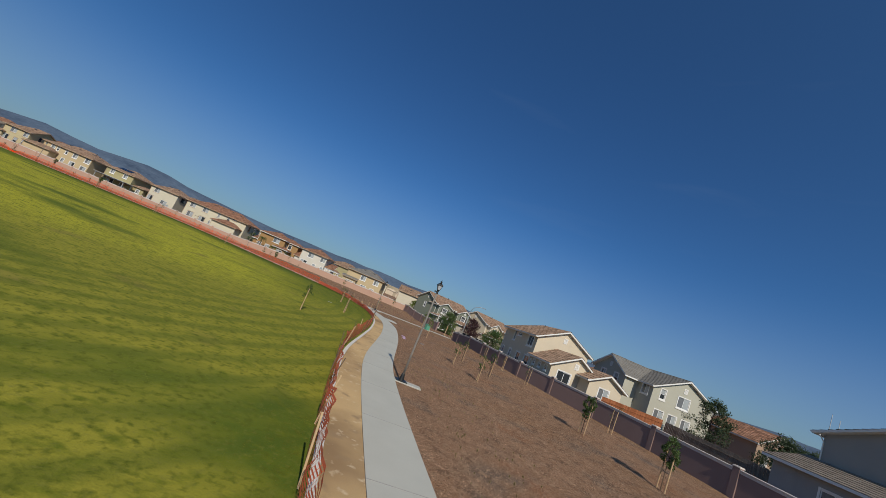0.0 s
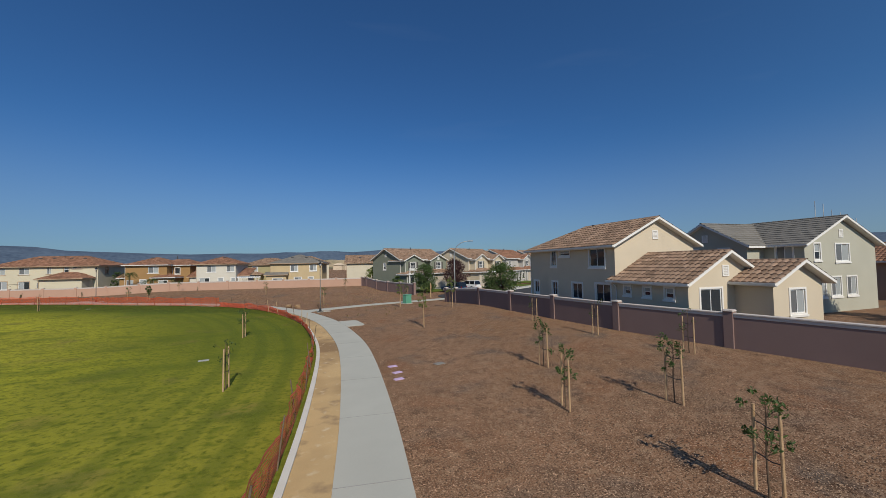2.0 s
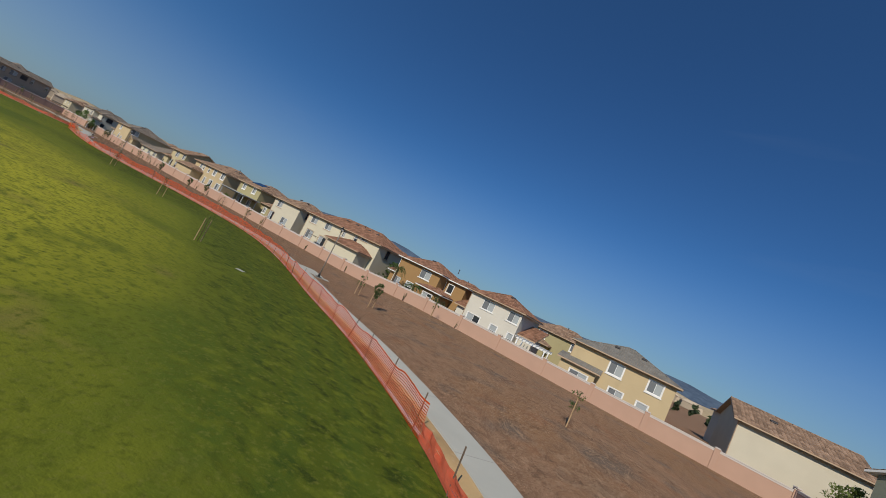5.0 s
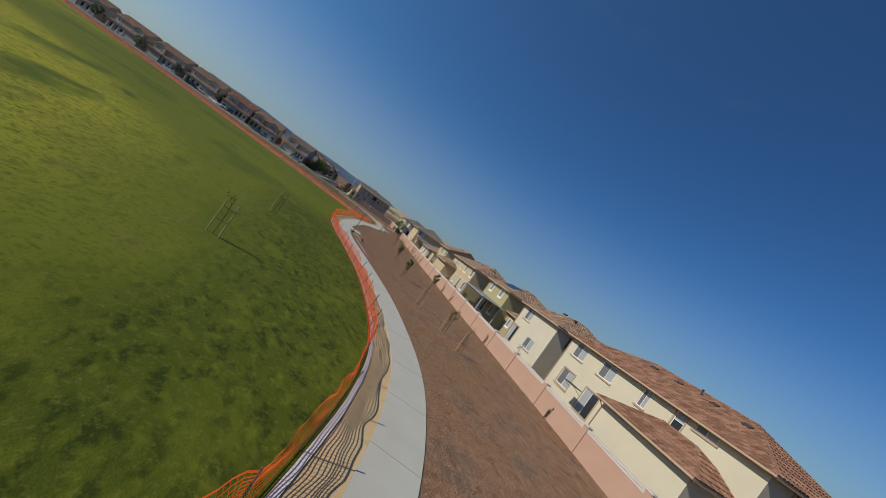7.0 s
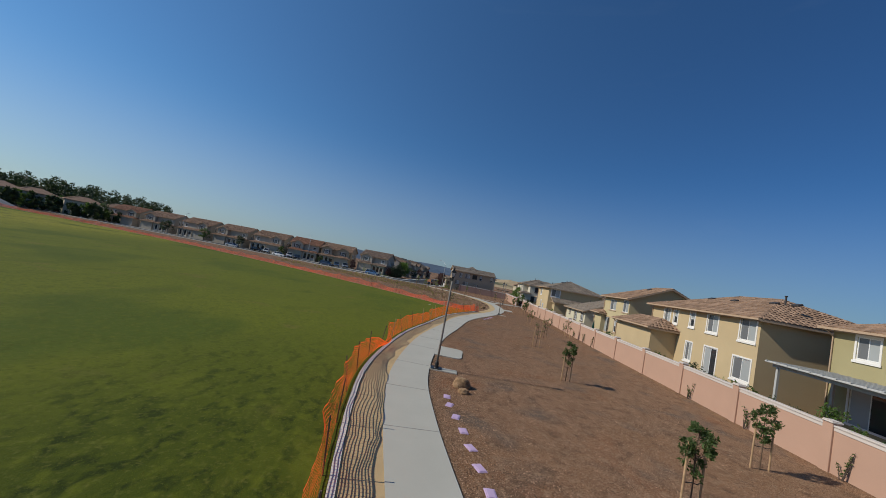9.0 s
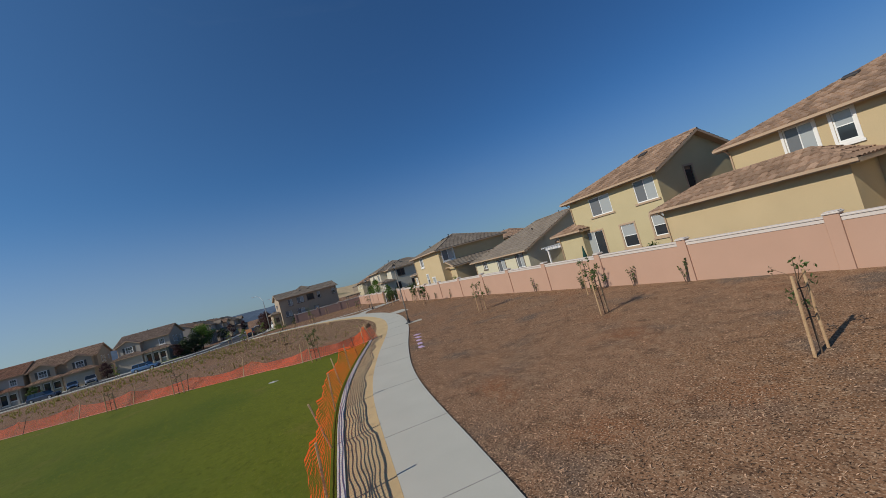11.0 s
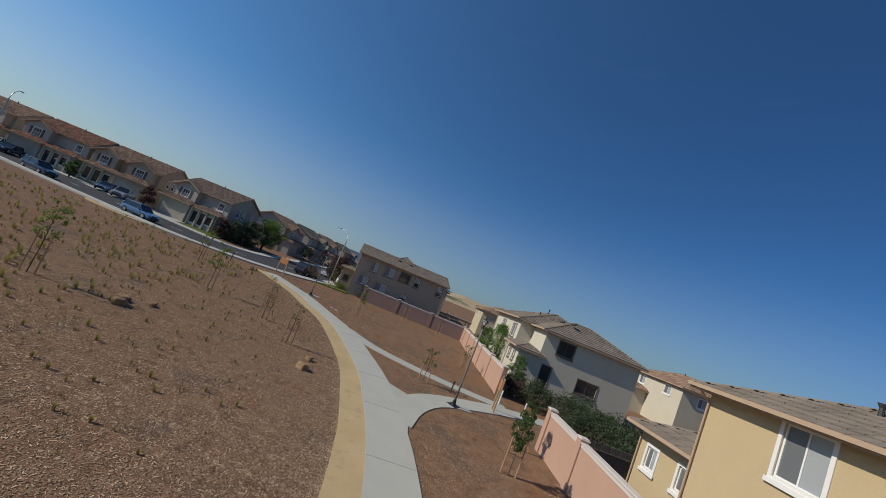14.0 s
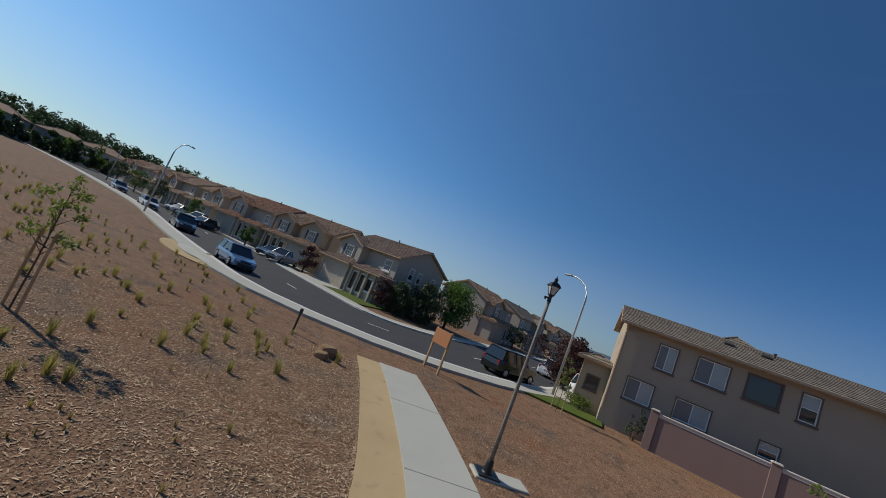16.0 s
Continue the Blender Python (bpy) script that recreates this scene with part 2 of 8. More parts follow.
def mow_mask(nt, geo):
    """Rings left by the mower round the bend: soft bands that die away from the lawn's edge."""
    sub_ = nt.nodes.new("ShaderNodeVectorMath")
    sub_.operation = "SUBTRACT"
    sub_.inputs[1].default_value = (*MOW_HUB, 0)
    flat = nt.nodes.new("ShaderNodeVectorMath")
    flat.operation = "MULTIPLY"
    flat.inputs[1].default_value = (1, 1, 0)
    ln = nt.nodes.new("ShaderNodeVectorMath")
    ln.operation = "LENGTH"
    nt.links.new(geo.outputs["Position"], sub_.inputs[0])
    nt.links.new(sub_.outputs[0], flat.inputs[0])
    nt.links.new(flat.outputs[0], ln.inputs[0])
    w = nt.nodes.new("ShaderNodeMath")
    w.operation = "MULTIPLY"
    w.inputs[1].default_value = 2 * math.pi / 1.5
    nt.links.new(ln.outputs["Value"], w.inputs[0])
    sn = nt.nodes.new("ShaderNodeMath")
    sn.operation = "SINE"
    nt.links.new(w.outputs[0], sn.inputs[0])
    sm = nt.nodes.new("ShaderNodeMapRange")
    sm.interpolation_type = "SMOOTHSTEP"
    sm.inputs[1].default_value, sm.inputs[2].default_value, sm.inputs[4].default_value = -0.2, 0.9, 0.42
    nt.links.new(sn.outputs[0], sm.inputs[0])
    edge = nt.nodes.new("ShaderNodeMapRange")
    edge.interpolation_type = "SMOOTHSTEP"
    edge.inputs[1].default_value, edge.inputs[2].default_value = MOW_R - 8.0, MOW_R - 2.0
    nt.links.new(ln.outputs["Value"], edge.inputs[0])
    mu = nt.nodes.new("ShaderNodeMath")
    mu.operation = "MULTIPLY"
    nt.links.new(sm.outputs[0], mu.inputs[0])
    nt.links.new(edge.outputs[0], mu.inputs[1])
    sp = nt.nodes.new("ShaderNodeSeparateXYZ")
    nt.links.new(geo.outputs["Position"], sp.inputs[0])
    part_ = nt.nodes.new("ShaderNodeMapRange")
    part_.interpolation_type = "SMOOTHSTEP"
    part_.inputs[1].default_value, part_.inputs[2].default_value = -36.0, -18.0
    nt.links.new(sp.outputs["X"], part_.inputs[0])
    mu2 = nt.nodes.new("ShaderNodeMath")
    mu2.operation = "MULTIPLY"
    nt.links.new(mu.outputs[0], mu2.inputs[0])
    nt.links.new(part_.outputs[0], mu2.inputs[1])
    return mu2.outputs[0]


def dry_mask(nt, geo):
    """The eastern part of the lawn is drier than the western."""
    sp = nt.nodes.new("ShaderNodeSeparateXYZ")
    nt.links.new(geo.outputs["Position"], sp.inputs[0])
    mr = nt.nodes.new("ShaderNodeMapRange")
    mr.interpolation_type = "SMOOTHSTEP"
    mr.inputs[1].default_value, mr.inputs[2].default_value, mr.inputs[4].default_value = -75.0, -22.0, 0.50
    nt.links.new(sp.outputs["X"], mr.inputs[0])
    return mr.outputs[0]


def times(nt, a, b):
    m = nt.nodes.new("ShaderNodeMath")
    m.operation = "MULTIPLY"
    nt.links.new(a, m.inputs[0])
    nt.links.new(b, m.inputs[1])
    return m.outputs[0]


def dark_band_mask(nt, geo):
    """Darker grass in a band along the northern edge."""
    sp = nt.nodes.new("ShaderNodeSeparateXYZ")
    nt.links.new(geo.outputs["Position"], sp.inputs[0])
    slope, cap, inner = (nt.nodes.new("ShaderNodeMath") for _ in range(3))
    slope.operation, cap.operation, inner.operation = "MULTIPLY_ADD", "MINIMUM", "SUBTRACT"
    slope.inputs[1].default_value, slope.inputs[2].default_value, cap.inputs[1].default_value = -0.63, 62.0, 87.5
    nt.links.new(sp.outputs["X"], slope.inputs[0])
    nt.links.new(slope.outputs[0], cap.inputs[0])
    nt.links.new(sp.outputs["Y"], inner.inputs[0])
    nt.links.new(cap.outputs[0], inner.inputs[1])
    band, west = nt.nodes.new("ShaderNodeMapRange"), nt.nodes.new("ShaderNodeMapRange")
    for m, out, lo, hi in ((band, inner.outputs[0], -10.0, -5.0), (west, sp.outputs["X"], -86.0, -66.0)):
        m.interpolation_type = "SMOOTHSTEP"
        m.inputs[1].default_value, m.inputs[2].default_value = lo, hi
        nt.links.new(out, m.inputs[0])
    return times(nt, times(nt, band.outputs[0], west.outputs[0]), noise_mask(nt, geo, 0.30, 0.24, 0.48, stretch=(1, 1.7, 1), detail=7))


def edge_shade_mask(nt, geo):
    """Greener grass in the lawn's outer bend, with backlit darkening put into its colour."""
    sub_ = nt.nodes.new("ShaderNodeVectorMath")
    sub_.operation = "DISTANCE"
    flat = nt.nodes.new("ShaderNodeVectorMath")
    flat.operation = "MULTIPLY"
    flat.inputs[1].default_value = (1, 1, 0)
    nt.links.new(geo.outputs["Position"], flat.inputs[0])
    nt.links.new(flat.outputs[0], sub_.inputs[0])
    sub_.inputs[1].default_value = (*MOW_HUB, 0)
    rr = nt.nodes.new("ShaderNodeMapRange")
    rr.interpolation_type = "SMOOTHSTEP"
    rr.inputs[1].default_value, rr.inputs[2].default_value, rr.inputs[4].default_value = MOW_R - 16.0, MOW_R - 5.0, 0.80
    nt.links.new(sub_.outputs["Value"], rr.inputs[0])
    sp = nt.nodes.new("ShaderNodeSeparateXYZ")
    nt.links.new(geo.outputs["Position"], sp.inputs[0])
    yy = nt.nodes.new("ShaderNodeMapRange")
    yy.interpolation_type = "SMOOTHSTEP"
    yy.inputs[1].default_value, yy.inputs[2].default_value = 18.0, 42.0
    nt.links.new(sp.outputs["Y"], yy.inputs[0])
    mu = nt.nodes.new("ShaderNodeMath")
    mu.operation = "MULTIPLY"
    nt.links.new(rr.outputs[0], mu.inputs[0])
    nt.links.new(yy.outputs[0], mu.inputs[1])
    return mu.outputs[0]


def centre_sheen_mask(nt, geo):
    """Backlit sheen painted as paler grass in the lawn's middle, with an uneven rim."""
    flat = nt.nodes.new("ShaderNodeVectorMath")
    flat.operation = "MULTIPLY"
    flat.inputs[1].default_value = (0.72, 1, 0)
    dist = nt.nodes.new("ShaderNodeVectorMath")
    dist.operation = "DISTANCE"
    dist.inputs[1].default_value = (-60 * 0.72, 44, 0)
    nt.links.new(geo.outputs["Position"], flat.inputs[0])
    nt.links.new(flat.outputs[0], dist.inputs[0])
    rim = nt.nodes.new("ShaderNodeMapRange")
    rim.interpolation_type = "SMOOTHSTEP"
    rim.inputs[1].default_value, rim.inputs[2].default_value, rim.inputs[4].default_value = 50.0, 38.0, 0.95
    nt.links.new(dist.outputs["Value"], rim.inputs[0])
    return times(nt, rim.outputs[0], noise_mask(nt, geo, 0.11, 0.30, 0.52, detail=5))


def lawn_extra(nt, col, geo):
    col = blend_in(nt, col, noise_mask(nt, geo, 0.03, 0.40, 0.62, stretch=(1, 1.6, 1)), (0.275, 0.250, 0.026))
    col = blend_in(nt, col, dry_mask(nt, geo), (0.205, 0.190, 0.026))
    col = blend_in(nt, col, centre_sheen_mask(nt, geo), (0.335, 0.315, 0.024))
    col = blend_in(nt, col, edge_shade_mask(nt, geo), (0.086, 0.110, 0.010))
    col = blend_in(nt, col, noise_mask(nt, geo, 0.30, 0.60, 0.76), (0.165, 0.130, 0.038))
    col = blend_in(nt, col, noise_mask(nt, geo, 0.055, 0.54, 0.64, stretch=(1, 2.0, 1), detail=8), (0.080, 0.108, 0.011))
    col = blend_in(nt, col, noise_mask(nt, geo, 0.17, 0.60, 0.74, stretch=(1, 1.8, 1), detail=7), (0.062, 0.088, 0.010))
    col = blend_in(nt, col, dark_band_mask(nt, geo), (0.062, 0.080, 0.007))
    # darker clumps within that band
    col = blend_in(nt, col, times(nt, dark_band_mask(nt, geo), noise_mask(nt, geo, 1.3, 0.50, 0.60, stretch=(1, 1.8, 1), detail=6)), (0.030, 0.044, 0.005))
    col = blend_in(nt, col, mow_mask(nt, geo), (0.050, 0.082, 0.010))
    col = blend_in(nt, col, noise_mask(nt, geo, 0.8, 0.52, 0.90, stretch=(1, 1.6, 1), detail=7), (0.085, 0.102, 0.010))
    col = blend_in(nt, col, noise_mask(nt, geo, 1.9, 0.52, 0.70, stretch=(1, 1.4, 1), detail=7), (0.108, 0.126, 0.011))
    col = blend_in(nt, col, noise_mask(nt, geo, 6.0, 0.50, 0.74, detail=6), (0.075, 0.090, 0.008))
    return blend_in(nt, col, noise_mask(nt, geo, 9.0, 0.54, 0.92, detail=5), (0.150, 0.150, 0.028))


def sand_extra(nt, col, geo):
    col = blend_in(nt, col, noise_mask(nt, geo, 0.16, 0.47, 0.62, detail=5), (0.245, 0.160, 0.085))
    col = blend_in(nt, col, noise_mask(nt, geo, 1.1, 0.58, 0.70, detail=5), (0.26, 0.18, 0.105))
    return blend_in(nt, col, noise_mask(nt, geo, 3.0, 0.60, 0.74, detail=4), (0.52, 0.41, 0.27))


M_MULCH = material("bark_mulch", (0.170, 0.090, 0.048), 0.95, 1.2, 0.38, (0.245, 0.138, 0.080), 1.0, 26.0, extra=mulch_extra, detail_mix=0.7)
M_LAWN = material("lawn_grass", (0.215, 0.210, 0.016), 0.95, 0.6, 0.25, (0.235, 0.222, 0.022), 1.0, 22.0, extra=lawn_extra, detail_mix=0.6)
M_LAWN.node_tree.nodes["Principled BSDF"].inputs["Specular IOR Level"].default_value = 0.12
M_CONC = material("concrete", (0.415, 0.405, 0.350), 0.85, 0.7, 0.08, None, 0.15, 90.0, per_piece=0.05)
M_KERB = material("kerb_concrete", (0.57, 0.55, 0.50), 0.85, 1.5, 0.1, None, 0.15, 90.0)
M_SAND = material("decomposed_granite", (0.44, 0.305, 0.155), 0.95, 0.5, 0.14, (0.46, 0.32, 0.16), 0.4, 60.0, extra=sand_extra)
M_SAND_CLEAN = material("clean_granite", (0.46, 0.335, 0.18), 0.95, 0.5, 0.10, (0.50, 0.37, 0.20), 0.4, 60.0, extra=lambda nt, col, geo: blend_in(nt, col, noise_mask(nt, geo, 2.2, 0.58, 0.74, detail=5), (0.38, 0.275, 0.155)))
M_WALL_BLOCK = material("painted_block", (0.445, 0.282, 0.205), 0.9, 0.8, 0.06, None, 0.2, 70.0)
M_WALL_CAP = material("wall_cap", (0.56, 0.50, 0.45), 0.9, 1.5, 0.07, None, 0.15, 70.0)
M_ROAD = material("asphalt", (0.060, 0.060, 0.062), 0.9, 0.6, 0.15, None, 0.4, 80.0)

# ---- ground ----
def strip_axis(lo, hi, fine_lo, fine_hi, fine, coarse):
    v, out = lo, []
    while v < hi:
        out.append(v)
        v += fine if fine_lo <= v < fine_hi else coarse
    return out + [hi]


def build_ground():
    xs = [-3000, -1500, -900, -600] + strip_axis(-420, 200, -60, 40, 2.0, 20.0) + [500, 900, 1500, 3000]
    ys = [-3000, -1500, -800, -400] + strip_axis(-260, 300, -40, 120, 2.0, 20.0) + [600, 900, 1500, 3000]
    bm = bmesh.new()
    grid = [[bm.verts.new((x, y, ground_z(x, y))) for y in ys] for x in xs]
    for a, b in zip(grid, grid[1:]):
        for k in range(len(ys) - 1):
            bm.faces.new((a[k], b[k], b[k + 1], a[k + 1]))
    tagged(part("ground", bm, M_MULCH, smooth=True), "brown bark mulch and dry soil over flat land", "ground", kind="structure")


build_ground()

PATH_MID = curve_points([(4.55, -40), (4.35, -22), (3.95, -10), (3.65, -4), (3.44, 4), (3.6, 10), (4.5, 18), (5.15, 24), (5.65, 31), (5.75, 36.06), (5.4, 41.11), (4.89, 45.2), (4.11, 48.82), (2.81, 52.98), (1.14, 57.31), (-1.59, 62.1), (-5.71, 66.98), (-12.76, 72.54), (-19.4, 76.69), (-24.38, 80.04), (-29.27, 83.19), (-34.19, 85.82), (-37.83, 87.45), (-42.09, 88.79), (-47.45, 89.57), (-54.99, 89.94), (-64, 89.5), (-72, 88.91), (-78.03, 89), (-86.86, 90.46), (-95.06, 92.77), (-102.56, 94.93), (-108.66, 97.47), (-116.83, 101.43), (-122.98, 103.96), (-128.97, 105.82), (-136.75, 107.28), (-141.98, 107.71), (-146.51, 107.6), (-152.04, 107.05), (-160.83, 104.9), (-165.95, 102.49), (-169.95, 100.61), (-175.13, 97.19), (-177.88, 95.14)], 1.0)
HALF = 0.85


def build_path():
    bm = bmesh.new()
    add_slab(bm, offset(PATH_MID, HALF), offset(PATH_MID, -HALF), 0.05, 0.12)
    tagged(part("path", bm, M_CONC), "pale grey concrete footpath winding through the park", "path", kind="structure")
    i = next(k for k, p in enumerate(PATH_MID) if p.x < -12)
    l, r = offset(PATH_MID, HALF + 1.0), offset(PATH_MID, HALF + 0.004)
    bm = bmesh.new()
    add_slab(bm, l[:i + 1], r[:i + 1], 0.03, 0.1)
    tagged(part("path_shoulder", bm, M_SAND), "stained tan granite strip along the concrete path", "path shoulder", kind="structure")
    bm = bmesh.new()
    add_slab(bm, l[i:], r[i:], 0.03, 0.1)
    tagged(part("path_shoulder", bm, M_SAND_CLEAN), "clean tan decomposed granite strip along the concrete path", "path shoulder", kind="structure")


build_path()
LAWN_EDGE = offset(PATH_MID, HALF + 1.0 + 0.18)
CUT = min(range(len(LAWN_EDGE)), key=lambda i: (LAWN_EDGE[i] - Vector((-116.3, 99.6))).length)
WEST_EDGE = curve_points([(-116.5, 99.5), (-116.0, 97.2), (-117.3, 94.2), (-119.6, 92.1), (-122.1, 89.5), (-127.5, 83.6), (-133.8, 75.4), (-142, 64), (-153, 46), (-165, 22), (-174, -5), (-180, -45), (-182, -95)], 3.0)


def build_lawn():
    bm = bmesh.new()
    add_slab(bm, offset(PATH_MID, HALF + 1.18)[:CUT], offset(PATH_MID, HALF + 1.004)[:CUT], 0.07, 0.15)
    tagged(part("mow_kerb", bm, M_KERB), "narrow pale concrete mowing kerb at the lawn's edge", "kerb", kind="structure")
    rim = [Vector(p) for p in LAWN_EDGE[2:CUT]] + [Vector(p) for p in WEST_EDGE[1:]] + [Vector(p) for p in ((-130, -105), (-80, -110), (-30, -105), (0, -85))]
    hub = Vector((-62, 18))
    bm = bmesh.new()
    rings = []
    for k in (0.12, 0.3, 0.5, 0.7, 0.84, 0.93, 0.975, 1.0):
        rings.append([])
        for p in rim:
            q = hub + (p - hub) * k
            swell = 0.10 * noise.noise((q.x * 0.06, q.y * 0.06, 2.0)) * (1 - k) * 4 if k < 0.99 else 0.0
            rings[-1].append(bm.verts.new((q.x, q.y, ground_z(q.x, q.y) + 0.05 + max(0.0, min(0.12, swell)))))
    for r0, r1 in zip(rings, rings[1:]):
        for i in range(len(rim)):
            j = (i + 1) % len(rim)
            bm.faces.new((r0[i], r0[j], r1[j], r1[i]))
    bm.faces.new(rings[0])
    bmesh.ops.recalc_face_normals(bm, faces=bm.faces)
    tagged(part("lawn", bm, M_LAWN, smooth=True), "mown green lawn with yellowish patches", "lawn", kind="structure")


build_lawn()
# ---- pads, branches of the path ----
def pad(pts, label, z=0.05):
    bm = bmesh.new()
    add_polygon(bm, pts, z, 0.12)
    return tagged(part("path_pad", bm, M_CONC), label, "path", kind="structure")


def rounded(pts, r=0.35, n=4):
    """The polygon with its corners rounded."""
    out = []
    P = [Vector(p) for p in pts]
    for i, p in enumerate(P):
        a, b = P[i - 1] - p, P[(i + 1) % len(P)] - p
        k = min(r, a.length * 0.45, b.length * 0.45)
        a, b = p + a.normalized() * k, p + b.normalized() * k
        for j in range(n + 1):
            t = j / n
            out.append(tuple((1 - t) ** 2 * a + 2 * t * (1 - t) * p + t * t * b))
    return out


def near_path(i_pt):
    p = Vector(i_pt)
    return min(range(len(PATH_MID)), key=lambda i: (PATH_MID[i] - p).length)


def bench_pad(along, out, width):
    """A pad that juts out from the path's right side."""
    i = near_path(along)
    d = (PATH_MID[i + 1] - PATH_MID[i - 1]).normalized()
    n = Vector((d.y, -d.x))
    a, b = PATH_MID[i] - d * width / 2 + n * (HALF + 0.004), PATH_MID[i] + d * width / 2 + n * (HALF + 0.004)
    pad([tuple(a)] + rounded([tuple(a), tuple(a + n * out), tuple(b + n * out), tuple(b)], 0.5)[5:15] + [tuple(b)], "pale concrete bench pad joined to the path")


bench_pad((5.1, 44.7), 1.5, 3.1)
bench_pad((-29.8, 83.6), 1.6, 3.4)
bench_pad((-83.9, 89.9), 1.6, 2.8)
bench_pad((-131.6, 106.4), 1.6, 3.2)
# branch to the east street
BR1 = curve_points([(1.4, 54.9), (4.2, 56.1), (9.0, 58.4), (13.2, 59.8), (17.6, 60.9), (22.0, 62.4)], 1.0)
bm = bmesh.new()
add_slab(bm, offset(BR1, 0.8), offset(BR1, -0.8), 0.045, 0.12)
tagged(part("side_path", bm, M_CONC), "narrow pale concrete path to the east street", "path", kind="structure")
pad([(3.0, 53.3), (3.9, 55.3), (2.9, 56.5), (0.9, 58.9), (0.6, 57.0), (2.0, 54.0)], "pale concrete where two paths meet", 0.047)
# branch to the gap in the north wall, round a planted island
BR2 = curve_points([(-145.6, 108.1), (-147.9, 109.0), (-149.9, 110.4), (-151.4, 112.6), (-153.2, 116.4), (-154.2, 121.0)], 0.8)
BR3 = curve_points([(-161.4, 105.2), (-158.3, 107.3), (-156.4, 110.0), (-155.0, 113.2), (-154.2, 116.6)], 0.8)
for line, wl, wr in ((BR2, 0.75, 0.75), (BR3, 0.55, 0.75)):
    bm = bmesh.new()
    add_slab(bm, offset(line, wl), offset(line, -wr), 0.045 if line is BR2 else 0.041, 0.12)
    tagged(part("side_path", bm, M_CONC), "pale concrete side path to the gap in the wall", "path", kind="structure")
pad([(-142.5, 108.2), (-146.2, 108.8), (-148.4, 109.5), (-149.6, 109.1), (-150.4, 108.2), (-151.2, 107.6), (-146, 107.7)], "pale concrete where two paths meet", 0.043)
# joints across the path
M_JOINT = material("joint", (0.29, 0.28, 0.26), 0.95, 2.0, 0.2, None, 0.1)
joint_root = tagged(empty("path_joints"), "thin tooled joints across the concrete path", "joint", kind="structure")
jm = bmesh.new()
add_box(jm, -0.012, -HALF + 0.01, 0, 0.012, HALF - 0.01, 0.0045)
jme = bpy.data.meshes.new("joint")
jm.to_mesh(jme)
jm.free()
jme.materials.append(M_JOINT)
acc = 0.0
for i in range(1, len(PATH_MID) - 1):
    acc += (PATH_MID[i] - PATH_MID[i - 1]).length
    if acc > 3.4:
        acc = 0.0
        d = PATH_MID[i + 1] - PATH_MID[i - 1]
        share("joint", jme, joint_root, pose(PATH_MID[i].x, PATH_MID[i].y, ground_z(*PATH_MID[i]) + 0.0505, 0, 0, math.degrees(math.atan2(d.y, d.x))))

# ---- streets ----
def street(name, ctrl, half, label, kerb_left=True, kerb_right=True):
    mid = curve_points(ctrl, 2.0)
    bm = bmesh.new()
    add_slab(bm, offset(mid, half), offset(mid, -half), 0.03, 0.1)
    tagged(part("road", bm, M_ROAD), label, "road", kind="structure")
    for sgn, on in ((1, kerb_left), (-1, kerb_right)):
        if not on:
            continue
        for a, b, z, nm, lab in ((half + 0.002, half + 0.42, 0.15, "kerb", "pale concrete kerb and gutter along the street"), (half + 0.424, half + 1.9, 0.14, "pavement", "pale concrete pavement beside the street")):
            bm = bmesh.new()
            l, r = offset(mid, sgn * a), offset(mid, sgn * b)
            add_slab(bm, l if sgn < 0 else r, r if sgn < 0 else l, z, 0.2)
            tagged(part(nm, bm, M_KERB if nm == "kerb" else M_CONC), lab, nm, kind="structure")
    return mid


WEST_HALF = 5.2
WEST = street("west", [(-224.6, -110.2), (-218.6, -60.2), (-212.6, -15.2), (-206.6, 14.7), (-200.6, 39.7), (-197.2, 51.6), (-193.3, 61.5), (-190.1, 69.5), (-187.0, 78.1), (-185.2, 84.8), (-187.6, 90.6), (-194.2, 94.3), (-204.6, 95.9), (-219.7, 98.6), (-244.7, 103.5), (-299.7, 116), (-379.7, 134)], WEST_HALF, "grey asphalt street that bends away to the west")
# widened pavement with a granite border, opposite the houses
for z, long_, deep_, m_, lab_ in ((0.07, 4.6, 2.3, M_SAND_CLEAN, "tan granite border round the widened pavement"), (0.142, 2.9, 1.3, M_CONC, "pale concrete widening of the pavement")):
    u_, c_ = Vector((0.335, 0.942)), Vector((-180.75, 76.9))
    n_ = Vector((u_.y, -u_.x))
    bm = bmesh.new()
    add_polygon(bm, [tuple(c_ + u_ * (long_ * math.cos(k * math.pi / 14)) * -1 + n_ * (deep_ * math.sin(k * math.pi / 14) ** 0.8)) for k in range(15)], z, 0.12)
    tagged(part("pavement", bm, m_), lab_, "pavement", kind="structure")
street("east", [(28.6, 62.6), (33.6, 64.0), (44.6, 71.6), (62.4, 84.4), (112, 116)], 4.6, "grey asphalt street with pale kerbs to the east")
bm = bmesh.new()
add_polygon(bm, [(28.0 + 7.0 * math.cos(k * 0.2618), 64.4 + 7.0 * math.sin(k * 0.2618)) for k in range(24)], 0.026, 0.1)
tagged(part("road", bm, M_ROAD), "rounded end of the asphalt east street", "road", kind="structure")
# faint lane marks
M_PAINT = material("road_paint", (0.62, 0.61, 0.57), 0.8, 3.0, 0.1, None, 0.1)
for i in range(30, len(WEST) - 60, 4):
    d = WEST[i + 1] - WEST[i]
    tagged(part("lane_mark", box(-0.8, -0.06, 0, 0.8, 0.06, 0.004), M_PAINT), "short pale dash painted on the street", "lane mark", "lane marks", "structure").matrix_basis = pose(WEST[i].x, WEST[i].y, 0.0305, 0, 0, math.degrees(math.atan2(d.y, d.x)))
